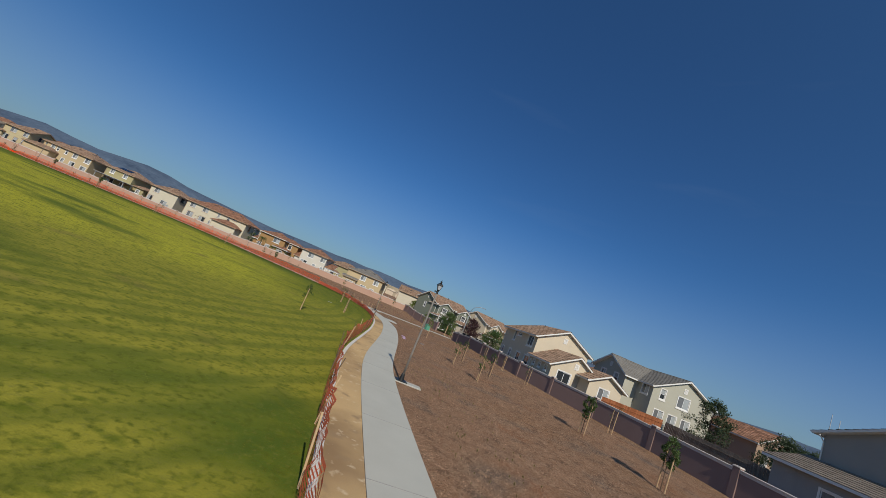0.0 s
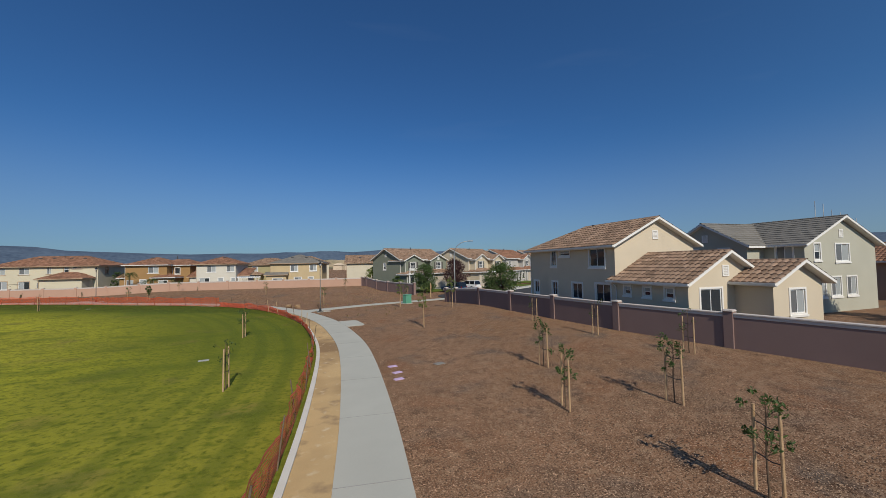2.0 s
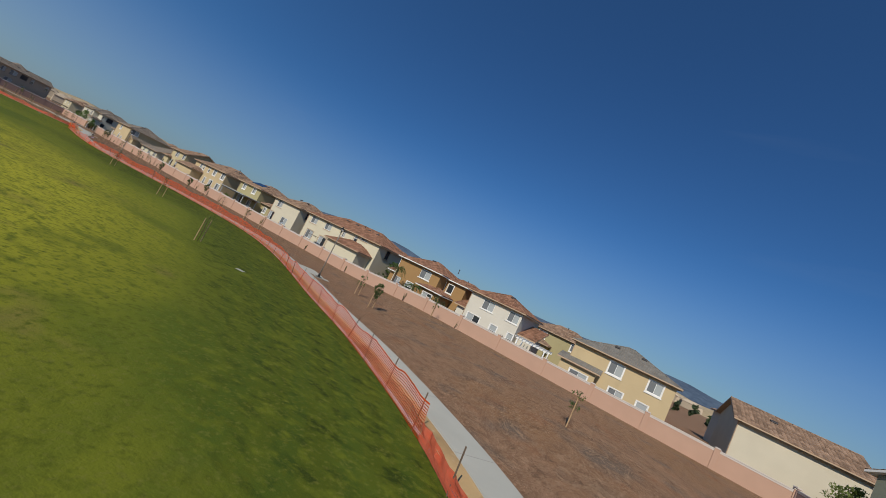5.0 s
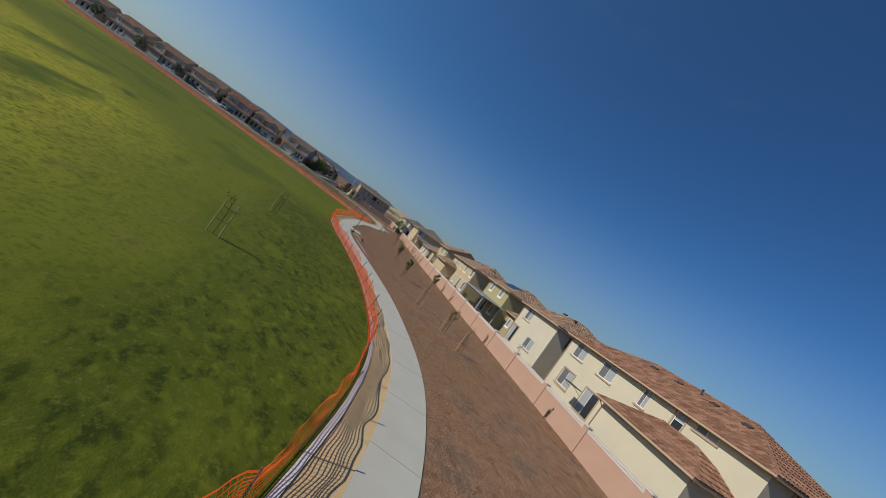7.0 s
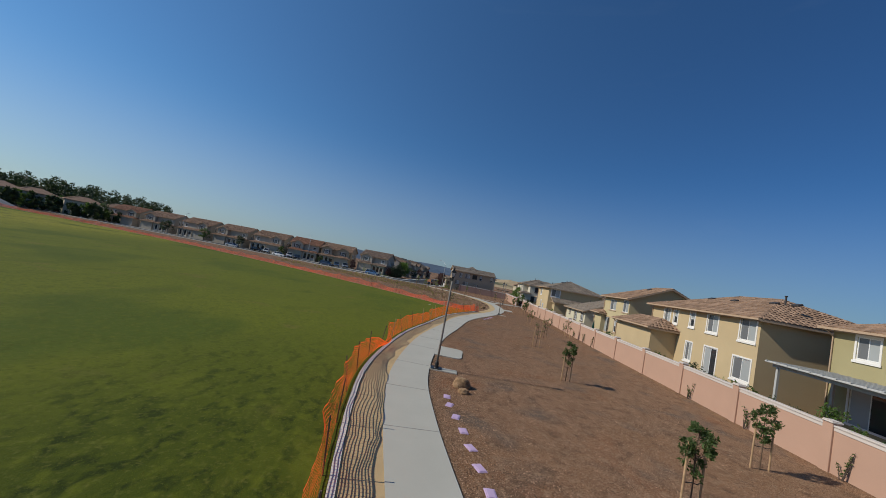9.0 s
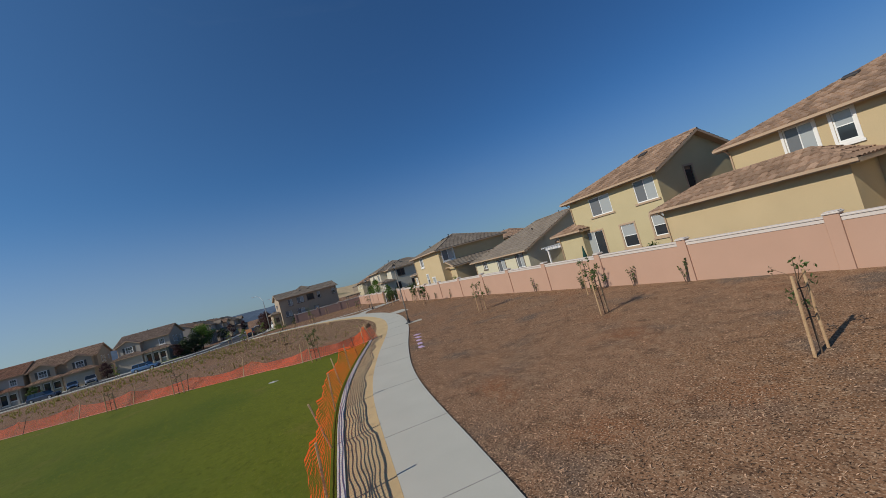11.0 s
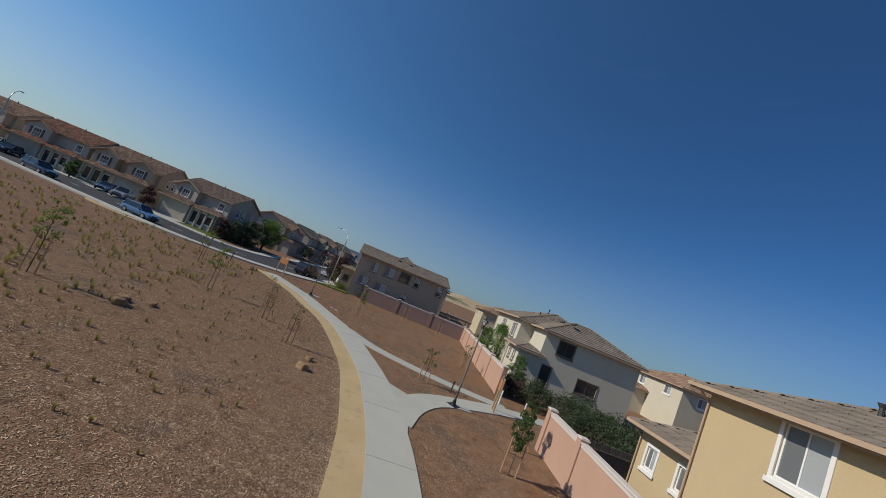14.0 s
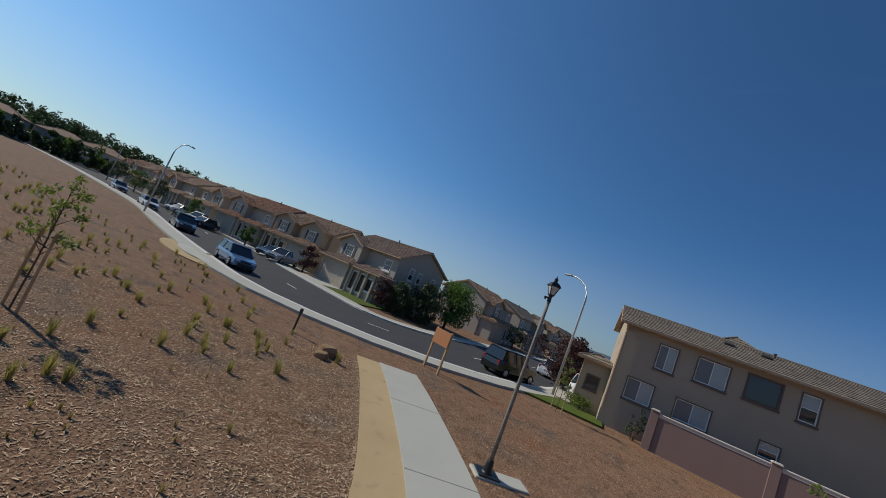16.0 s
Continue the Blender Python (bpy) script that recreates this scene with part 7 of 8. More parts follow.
# east side
tree("broad green tree beside the street opening", 21.4, 73.6, 4.6, 2.2, M_LEAF, 100, 110, 60, 0.11, 0.14, low=0.18, group="street trees")
tree("dark plum-leaved tree in a front garden", 28.2, 77.4, 5.4, 2.5, M_LEAF_P, 101, 110, 60, 0.12, 0.14, low=0.24, group="street trees")
tree("yellow-green tree behind the wall", 15.4, 91.4, 3.9, 1.5, M_LEAF_Y, 102, 70, 50, 0.11, low=0.15, group="street trees")
tree("green shrub-like tree behind the wall", 17.9, 79.2, 2.7, 1.1, M_LEAF, 103, 60, 50, 0.10, low=0.1, group="street trees")
tree("dense green tree behind the wall", 26.6, 56.0, 4.6, 2.5, M_LEAF, 104, 120, 60, 0.11, 0.14, low=0.12, group="street trees")
for k, (x, y, h, r) in enumerate(((40.5, 23.4, 5.9, 2.2), (45.0, 19.5, 5.0, 2.4), (41.5, 16.0, 4.0, 1.8), (52, 17, 5.4, 2.6), (46.0, 12.0, 4.6, 2.2), (56, 24, 5.0, 2.4))):
    tree("dark green garden tree behind the east wall", x, y, h, r, M_LEAF_D, 110 + k, 100, 60, 0.11, 0.14, low=0.12)
shrub("green shrub against a low house wing", 23.2, 27.0, 1.7, 0.9, M_LEAF_B, 120, 20, 40)
shrub("dark shrub in the garden behind the east wall", 31.5, 30.5, 1.9, 0.9, M_LEAF_D, 121)
for k, (x, y) in enumerate(((42.1, 85.0), (43.6, 85.8), (44.6, 84.2), (23.4, 78.0))):
    shrub("green clipped shrub in a front garden", x, y, 1.5, 1.0, M_LEAF, 130 + k)
# climbers against the north wall
for k, (x, off) in enumerate(((-46.0, 0.3), (-58.5, 0.3), (-72.5, 0.3), (-77.2, 0.3), (-81.8, 0.3), (-98.6, 0.35), (-101.5, 0.35), (-105.4, 0.35), (-110.4, 0.35), (-117.9, 0.35), (-126.4, 0.35), (-130.6, 0.35), (-133.2, 0.4), (-140, 0.4), (-25.5, 0.3), (-17.5, 0.3), (-36.5, 0.3))):
    i = min(range(len(WALL_N) - 1), key=lambda j: 0 if WALL_N[j + 1][0] <= x <= WALL_N[j][0] else 1)
    (xa, ya), (xb, yb) = WALL_N[i], WALL_N[i + 1]
    y = ya + (yb - ya) * (x - xa) / (xb - xa) - off
    rnd = random.Random(k)
    e = tagged(empty("climber", pose(x, y, ground_z(x, y))), "young climbing plant against the pink wall", "climber", "climbers on the wall")
    spots = []
    for s in range(4):
        bm = bmesh.new()
        tx, th = rnd.uniform(-0.28, 0.28), rnd.uniform(0.45, 1.15)
        add_tube(bm, [(tx * 0.2, 0, -0.05), (tx * 0.6, 0.08, th * 0.5), (tx, 0.12, th)], [0.018, 0.013, 0.006], 5)
        spots += [(tx * u, 0.08, th * u, 0.07) for u in (0.35, 0.6, 0.8, 0.95)]
        part("stem", bm, M_BARK_D, e)
    ob = new("foliage", leaves_mesh("foliage", spots, 0.045, 9, M_LEAF, 200 + k))
    ob.parent = e
# ---- parked vehicles ----
def paint(name, c, rough=0.25, metal=0.3):
    m = material(name, c, rough, 2.0, 0.04, None, 0.0, metal=metal)
    m.node_tree.nodes["Principled BSDF"].inputs["Coat Weight"].default_value = 0.6
    return m


M_TYRE = material("tyre", (0.018, 0.018, 0.018), 0.85, 6.0, 0.2, None, 0.1)
M_RIM = material("alloy", (0.45, 0.45, 0.46), 0.35, 4.0, 0.1, None, 0.0, metal=0.8)
M_CARGLASS = glass("car_glass", (0.012, 0.014, 0.016), 0.04)
M_HEAD = glass("headlight_glass", (0.70, 0.70, 0.68), 0.1)
M_TAIL = glass("tail_light_glass", (0.35, 0.012, 0.01), 0.15)
M_PLASTIC = material("black_trim", (0.02, 0.02, 0.02), 0.6, 4.0, 0.2, None, 0.0)


def loft(bm, profiles):
    """Faces between closed rings of points of equal number."""
    rings = [[bm.verts.new(p) for p in r] for r in profiles]
    n = len(rings[0])
    for a, b in zip(rings, rings[1:]):
        for i in range(n):
            bm.faces.new((a[i], a[(i + 1) % n], b[(i + 1) % n], b[i]))
    bm.faces.new(rings[0][::-1])
    bm.faces.new(rings[-1])
    bmesh.ops.recalc_face_normals(bm, faces=bm.faces)


def car(label, x, y, turn, m, L=4.6, W=1.82, H=1.62, style="suv", group="parked cars", z=0.035):
    e = tagged(empty("car", pose(x, y, z, 0, 0, turn)), label, "car", group)
    hw, belt, r = W / 2, H * 0.60, 0.34
    hood = belt * (0.97 if style != "van" else 1.0)
    # lower body: sections along the length (x), each a rounded ring
    bm = bmesh.new()
    secs = []
    for sx, top, wid in ((-L / 2, belt * 0.62, 0.80), (-L / 2 + 0.06, belt * 0.92, 0.90), (-L / 2 + 0.5, belt, 0.99), (-L * 0.12, belt, 1.0), (L * 0.18, belt, 1.0), (L * 0.34, hood * 0.95, 0.98), (L / 2 - 0.12, hood * 0.84, 0.90), (L / 2, hood * 0.62, 0.80)):
        w, b = hw * wid, 0.24 if abs(sx) < L / 2 - 0.03 else 0.32
        secs.append([(sx, -w * 0.93, b), (sx, -w, b + 0.16), (sx, -w, top * 0.80), (sx, -w * 0.94, top), (sx, w * 0.94, top), (sx, w, top * 0.80), (sx, w, b + 0.16), (sx, w * 0.93, b)])
    loft(bm, secs)
    part("body", bm, m, e, smooth=False)
    # cabin of glass with a painted roof
    back = {"suv": -L * 0.46, "sedan": -L * 0.33, "van": -L * 0.48, "pickup": -L * 0.10}[style]
    front = {"suv": L * 0.22, "sedan": L * 0.20, "van": L * 0.36, "pickup": L * 0.24}[style]
    bm = bmesh.new()
    b0, t0, w0, w1 = belt - 0.02, H - 0.07, hw * 0.93, hw * 0.76
    loft(bm, [[(back, -w0, b0), (front, -w0, b0), (front, w0, b0), (back, w0, b0)], [(back + 0.22, -w1, t0), (front - 0.72, -w1, t0), (front - 0.72, w1, t0), (back + 0.22, w1, t0)]])
    part("cabin_glass", bm, M_CARGLASS, e)
    bm = bmesh.new()
    add_box(bm, back + 0.16, -w1 - 0.015, t0, front - 0.66, w1 + 0.015, H, bevel=0.03)
    for s in (-1, 1):
        for xb, xt in ((back + 0.02, back + 0.22), ((back + front) / 2 - 0.25, (back + front) / 2 - 0.3), (front - 0.03, front - 0.70)):
            pl = bmesh.new()
            add_tube(pl, [(xb, s * w0 * 1.003, b0), (xt, s * w1 * 1.01, t0 - 0.002)], 0.035, 4)
            part("window_pillar", pl, m, e)
    part("roof", bm, m, e)
    if style == "pickup":
        bm = bmesh.new()
        add_box(bm, -L / 2 + 0.12, -hw * 0.82, belt + 0.001, back - 0.05, hw * 0.82, belt + 0.012)
        part("load_bed", bm, M_PLASTIC, e)
    for sx in (-L * 0.305, L * 0.315):
        for s in (-1, 1):
            bm = bmesh.new()
            add_tube(bm, [(0, -0.11, 0), (0, -0.10, 0), (0, 0.10, 0), (0, 0.11, 0)], [r * 0.9, r, r, r * 0.9], 20)
            w = part("wheel", bm, M_TYRE, e)
            w.matrix_basis = Matrix.Translation((sx, s * (hw - 0.10), r))
            bm = bmesh.new()
            add_tube(bm, [(0, -0.116, 0), (0, 0.116, 0)], [r * 0.62, r * 0.62], 14)
            for k in range(5):
                a = k * 1.2566
                add_tube(bm, [(0, s * 0.12, 0), (math.cos(a) * r * 0.56, s * 0.122, math.sin(a) * r * 0.56)], 0.03, 4)
            part("rim", bm, M_RIM, w)
    for s in (-1, 1):
        part("headlight", box(L / 2 - 0.20, s * hw * 0.62 - 0.16, hood * 0.66, L / 2 - 0.045, s * hw * 0.62 + 0.16, hood * 0.80, bevel=0.03), M_HEAD, e)
        part("tail_light", box(-L / 2 + 0.02, s * hw * 0.76 - 0.08, belt * 0.66, -L / 2 + 0.14, s * hw * 0.76 + 0.08, belt * 0.95, bevel=0.02), M_TAIL, e)
        bm = bmesh.new()
        add_box(bm, front - 0.55, s * (hw + 0.08) - 0.09, belt + 0.02, front - 0.42, s * (hw + 0.08) + 0.09, belt + 0.16, bevel=0.03)
        part("mirror", bm, m, e)
    bm = bmesh.new()
    add_box(bm, L / 2 - 0.10, -hw * 0.62, 0.30, L / 2 + 0.02, hw * 0.62, 0.52, bevel=0.02)
    add_box(bm, L / 2 - 0.08, -hw * 0.40, hood * 0.62, L / 2 + 0.012, hw * 0.40, hood * 0.76, bevel=0.02)
    part("grille", bm, M_PLASTIC, e)
    return e


P_BLUE, P_BLACK, P_WHITE, P_SILVER, P_DKBLUE = paint("blue_paint", (0.10, 0.19, 0.33)), paint("black_paint", (0.012, 0.013, 0.015)), paint("white_car_paint", (0.70, 0.70, 0.69), 0.3, 0.0), paint("silver_paint", (0.38, 0.40, 0.42)), paint("navy_paint", (0.03, 0.05, 0.09))
car("light blue estate car parked at the kerb", -183.0, 77.4, 70.4, P_BLUE, 4.4, 1.78, 1.55)
car("dark navy car parked at the kerb", -188.6, 61.7, 69, P_DKBLUE, 4.6, 1.82, 1.6)
car("white saloon parked far down the street", -194.4, 44.5, 73, P_WHITE, 4.6, 1.8, 1.45, "sedan")
car("black off-road car parked by the corner", -191.6, 97.3, 150, P_BLACK, 4.5, 1.9, 1.85)
car("white van parked on a drive", -195.8, 103.9, 65, P_WHITE, 4.9, 1.95, 1.9, "van", z=0.13)
car("white pickup parked along the far street", -206.4, 99.2, 170, P_WHITE, 5.3, 1.95, 1.8, "pickup")
car("silver car parked along the far street", -215.0, 101.2, 169, P_SILVER, 4.6, 1.82, 1.5, "sedan")
car("dark car parked along the far street", -226.0, 103.4, 169, P_BLACK)
car("blue saloon on a driveway", -199.8, 62.9, 12, P_BLUE, 4.6, 1.8, 1.45, "sedan", z=0.13)
car("silver pickup on a driveway", -198.9, 66.0, 12, P_SILVER, 5.2, 1.95, 1.75, "pickup", z=0.13)
car("dark saloon on a driveway", -199.6, 49.0, 8, P_DKBLUE, 4.6, 1.8, 1.45, "sedan", z=0.13)
car("white pickup on a driveway before a cream house", -201.0, 45.9, 12, P_WHITE, 5.3, 1.95, 1.8, "pickup")
car("white car on a driveway", -203.4, 37.0, 8, P_WHITE, 4.6, 1.8, 1.6, z=0.13)
car("dark car parked by the far kerb", -205.2, 33, 76, P_BLACK, 4.6, 1.8, 1.5, "sedan")
car("silver car parked down the street", -199.0, 27, 76, P_SILVER, 4.6, 1.8, 1.5, "sedan")
car("blue car on a drive near the street opening", 26.2, 72.6, 118, P_DKBLUE, 4.6, 1.8, 1.6, z=0.13)
car("white car on a driveway beside a dark tree", 30.6, 76.6, 116, P_WHITE, 4.6, 1.8, 1.6, z=0.13)
car("black saloon on a driveway", 37.0, 78.2, 122, P_BLACK, 4.7, 1.85, 1.5, "sedan", z=0.13)
car("silver car parked at the street's end", 24.4, 60.2, 50, P_SILVER, 4.6, 1.8, 1.55)
car("white car parked along the east street", 53.0, 72.6, 32, P_WHITE, 4.7, 1.82, 1.5, "sedan")
car("white van parked along the east street", 41.6, 65.0, 31, P_WHITE, 5.2, 1.95, 1.95, "van")

# ---- gardens ----
def pergola(x, y, turn, w, d, h, m, label, slats=9, solid=False, z0=0.0):
    e = tagged(empty("pergola", pose(x, y, ground_z(x, y) + z0 + terrace(x), 0, 0, turn)), label, "pergola", "pergolas")
    for px in (0.1, w - 0.1):
        for py in (0.1, d - 0.1):
            part("post", box(px - 0.07, py - 0.07, -0.7, px + 0.07, py + 0.07, h, bevel=0.008), m, e)
    for py in (0.1, d - 0.1):
        part("beam", box(-0.25, py - 0.05, h, w + 0.25, py + 0.05, h + 0.2, bevel=0.01), m, e)
    if solid:
        part("cover", box(-0.35, -0.35, h + 0.204, w + 0.35, d + 0.35, h + 0.30, bevel=0.02), m, e)
    for k in range(slats):
        px = -0.15 + (w + 0.3) * k / (slats - 1)
        part("slat", box(px - 0.035, -0.4, h + (0.204 if not solid else 0.304), px + 0.035, d + 0.4, h + (0.33 if not solid else 0.33)), m, e)


pergola(-79.7, 109.3, -8.5, 8.6, 3.2, 2.35, material("patio_cover", (0.42, 0.42, 0.40), 0.7, 2.0, 0.08, None, 0.1), "pale grey covered patio behind an olive house", 14, True, 0.5)
pergola(-114.3, 116.5, -9.5, 3.6, 3.0, 2.25, M_WHITE, "white slatted pergola beside a low cream house", 12)
pergola(-11.0, 100.8, -8.5, 3.6, 2.4, 2.1, M_WHITE, "white slatted pergola over a garden corner", 10)
pergola(-187.2, 119.4, 85, 3.2, 2.6, 2.2, M_GREY_WOOD, "brown timber pergola beside the corner house", 9)


def board_fence(pts, h, m, label, z0=0.0):
    """A fence of upright boards on rails."""
    root = tagged(empty("wooden_fence"), label, "wooden fence", "wooden fences")
    line = curve_points(pts, 0.16)
    bm = bmesh.new()
    add_box(bm, -0.068, -0.012, 0.0, 0.068, 0.012, h)
    me = bpy.data.meshes.new("board")
    bm.to_mesh(me)
    bm.free()
    me.materials.append(m)
    for i in range(0, len(line) - 1):
        d = line[i + 1] - line[i]
        share("board", me, root, pose(line[i].x, line[i].y, ground_z(*line[i]) + z0 - 0.02 + 0.02 * ((i * 37) % 5) / 5, 0, 0, math.degrees(math.atan2(d.y, d.x))))
    for z in (0.3, h - 0.35):
        bm = bmesh.new()
        o = offset(line, -0.035)
        for a, b in zip(o[::20], o[20::20] + [o[-1]]):
            add_tube(bm, [(a.x, a.y, ground_z(*a) + z0 + z), (b.x, b.y, ground_z(*b) + z0 + z)], 0.035, 4)
        part("rail", bm, m, root)


board_fence([(24.6, 19.6), (34.0, 22.6)], 1.95, M_FENCE_WOOD, "red-brown board fence between two gardens", 0.1)
board_fence([(34.2, 22.4), (35.4, 12.0)], 1.8, M_GREY_WOOD, "grey weathered board fence across a garden", 0.2)
board_fence([(-100.9, 112.4), (-100.3, 119.5)], 1.9, M_FENCE_WOOD, "orange-brown board fence beside a house", 0.0)
board_fence([(-129.8, 115.6), (-129.0, 121.0)], 1.7, M_GREY_WOOD, "dark board fence between two houses", 0.0)
board_fence([(-146.3, 116.6), (-146.0, 124.5)], 1.8, M_GREY_WOOD, "dark board fence behind the wall's gap", 0.0)
board_fence([(-186.0, 121.6), (-189.6, 122.4)], 1.9, M_FENCE_WOOD, "orange-brown board fence by the corner house", 0.0)
# closed garden parasol
e = tagged(empty("parasol", pose(-107.2, 112.6, 0)), "closed dark green parasol standing in a garden", "parasol", "parasols")
bm = bmesh.new()
add_tube(bm, [(0, 0, 0), (0, 0, 2.45)], 0.025, 8)
part("pole", bm, M_GREY_WOOD, e)
bm = bmesh.new()
add_tube(bm, [(0, 0, 0.95), (0, 0, 1.1), (0, 0, 1.7), (0, 0, 2.4)], [0.12, 0.19, 0.14, 0.03], 10)
part("canopy", bm, material("green_canvas", (0.02, 0.06, 0.05), 0.9, 4.0, 0.2, None, 0.3), e)
e = tagged(empty("parasol", pose(-145.2, 118.9, 0)), "closed striped beige parasol by the wall's end", "parasol", "parasols")
bm = bmesh.new()
add_tube(bm, [(0, 0, 0), (0, 0, 2.3)], 0.025, 8)
part("pole", bm, M_GREY_WOOD, e)
bm = bmesh.new()
add_tube(bm, [(0, 0, 0.9), (0, 0, 1.05), (0, 0, 1.6), (0, 0, 2.25)], [0.14, 0.22, 0.15, 0.03], 10)
part("canopy", bm, material("beige_canvas", (0.42, 0.38, 0.30), 0.9, 4.0, 0.2, None, 0.3), e)


def solar(cx, cy, z, turn, pitch, nx, ny):
    """A block of roof panels."""
    e = tagged(empty("solar_panel", pose(cx, cy, z + terrace(cx), 0, 0, turn) @ pose(0, 0, 0, pitch, 0, 0)), "dark blue-black solar panels on a tile roof", "solar panel", "solar panels")
    for i in range(nx):
        for j in range(ny):
            part("panel", box(i * 1.04, j * 1.70, 0.0, i * 1.04 + 1.0, j * 1.70 + 1.66, 0.04, bevel=0.006), M_SOLAR, e)


solar(-77.9, 113.7, 6.32, -8.5, math.degrees(math.atan(0.36)), 4, 1)
solar(-201.5, 137.2, 5.85, -9.0, math.degrees(math.atan(0.38)), 5, 1)
# satellite dish and cooling unit behind a cream house
e = tagged(empty("satellite_dish", pose(-58.2, 107.1, 0.1, 0, 0, 150)), "grey satellite dish on a short pole in a garden", "satellite dish")
bm = bmesh.new()
add_tube(bm, [(0, 0, 0), (0, 0, 1.5)], 0.03, 8)
part("pole", bm, M_STEEL, e)
bm = bmesh.new()
rings = [[bm.verts.new((r * math.cos(a * 0.3927), 0.0 + 0.35 * r * r, r * math.sin(a * 0.3927))) for a in range(16)] for r in (0.02, 0.2, 0.36, 0.48)]
for r0, r1 in zip(rings, rings[1:]):
    for i in range(16):
        bm.faces.new((r0[i], r0[(i + 1) % 16], r1[(i + 1) % 16], r1[i]))
bm.faces.new(rings[0])
dish = part("dish", bm, M_STEEL, e, smooth=True)
dish.matrix_basis = pose(0, 0, 1.62, 35, 0, 0)
bm = bmesh.new()
add_tube(bm, [(0, 0.02, -0.45), (0, 0.5, -0.05)], 0.012, 6)
part("feed_arm", bm, M_STEEL, dish)
cool = part("cooling_unit", box(-0.42, -0.42, 0, 0.42, 0.42, 0.9, bevel=0.03), material("cooling_unit_paint", (0.34, 0.34, 0.32), 0.6, 3.0, 0.1, None, 0.1))
tagged(cool, "grey metal cooling unit beside a house wall", "cooling unit").matrix_basis = pose(-55.0, 106.9, 0.08, 0, 0, -8)
for k in range(9):
    part("grille_slat", box(-0.36, -0.435, 0.10 + k * 0.085, 0.36, -0.422, 0.135 + k * 0.085), M_VENT, cool)
# wall-mounted things: awning and lights
part_root = tagged(empty("awning", pose(-49.5, 106.6, 2.45, 0, 0, -8.2)), "small black door awning on a cream house", "awning")
part("canopy", box(-0.75, -0.9, 0.0, 0.75, 0.0, 0.05, bevel=0.02), M_BLACK, part_root)
for s in (-0.7, 0.7):
    bm = bmesh.new()
    add_tube(bm, [(s, 0, -0.35), (s, -0.8, 0.0)], 0.015, 5)
    part("bracket", bm, M_BLACK, part_root)
# masts far off to the east
for k, (x, y, h) in enumerate(((150, 86, 22), (152, 85, 21), (153, 83.5, 19), (154, 82, 18), (155, 80.6, 17), (156, 79.4, 16))):
    bm = bmesh.new()
    add_tube(bm, [(0, 0, 0), (0, 0, h)], [0.16, 0.10], 6)
    tagged(part("mast", bm, M_STEEL), "thin pale steel mast far beyond the houses", "mast", "distant masts").matrix_basis = pose(x, y, 0)

# ---- hills and far woods ----
def hill_extra(nt, col, geo):
    return blend_in(nt, col, noise_mask(nt, geo, 0.02, 0.52, 0.66, detail=6), (0.075, 0.085, 0.05))


M_HILL = material("dry_hillside", (0.36, 0.27, 0.16), 1.0, 0.02, 0.2, (0.42, 0.33, 0.21), 0.0, 0.2, extra=hill_extra)
# the blue of distant haze is put into the mountains' base colour
M_MOUNT = material("haze_tinted_mountain", (0.062, 0.092, 0.145), 1.0, 0.006, 0.3, (0.085, 0.115, 0.155), 0.0, 0.05)


def ridge(name, label, a0, a1, dist, h, seed, m, depth, rough=1.0, cx=-60, cy=60):
    """A range of hills: a mesh from its foot up to an uneven crest and down behind."""
    bm = bmesh.new()
    n = 90
    rows = []
    for i in range(n + 1):
        a = radians(a0 + (a1 - a0) * i / n)
        t = i / n
        env = min(1.0, 6 * t, 6 * (1 - t))
        crest = h * env * (0.62 + 0.30 * noise.noise((a * 3.0, seed, 0)) + 0.16 * rough * noise.noise((a * 11.0, seed, 4)) + 0.05 * noise.noise((a * 37.0, seed, 8)))
        row = []
        for k, (dd, hh) in enumerate(((0, -1.0), (0.2, 0.12), (0.45, 0.45), (0.7, 0.8), (1.0, 1.0), (1.5, 0.6))):
            rr = dist + depth * dd
            wob = 1 + 0.22 * noise.noise((a * 25, k * 1.7, seed)) * (k not in (0, 4))
            row.append(bm.verts.new((cx + rr * math.sin(a), cy + rr * math.cos(a), max(-1.0, crest * hh * wob if k else -1.0))))
        rows.append(row)
    for r0, r1 in zip(rows, rows[1:]):
        for k in range(5):
            bm.faces.new((r0[k], r0[k + 1], r1[k + 1], r1[k]))
    tagged(part(name, bm, m, smooth=True), label, "hills", kind="structure")


ridge("mountains", "mountain range on the horizon, tinted blue for haze", -75, 130, 2300, 168, 3, M_MOUNT, 500)
ridge("hills", "golden dry hills with dark scrub", -40, 75, 620, 26, 7, M_HILL, 160)
ridge("hills", "golden dry hills with dark scrub", -80, -35, 520, 22, 15, M_HILL, 140)
ridge("mountains", "mountain range on the horizon, tinted blue for haze", -110, -70, 1500, 60, 9, M_MOUNT, 300)
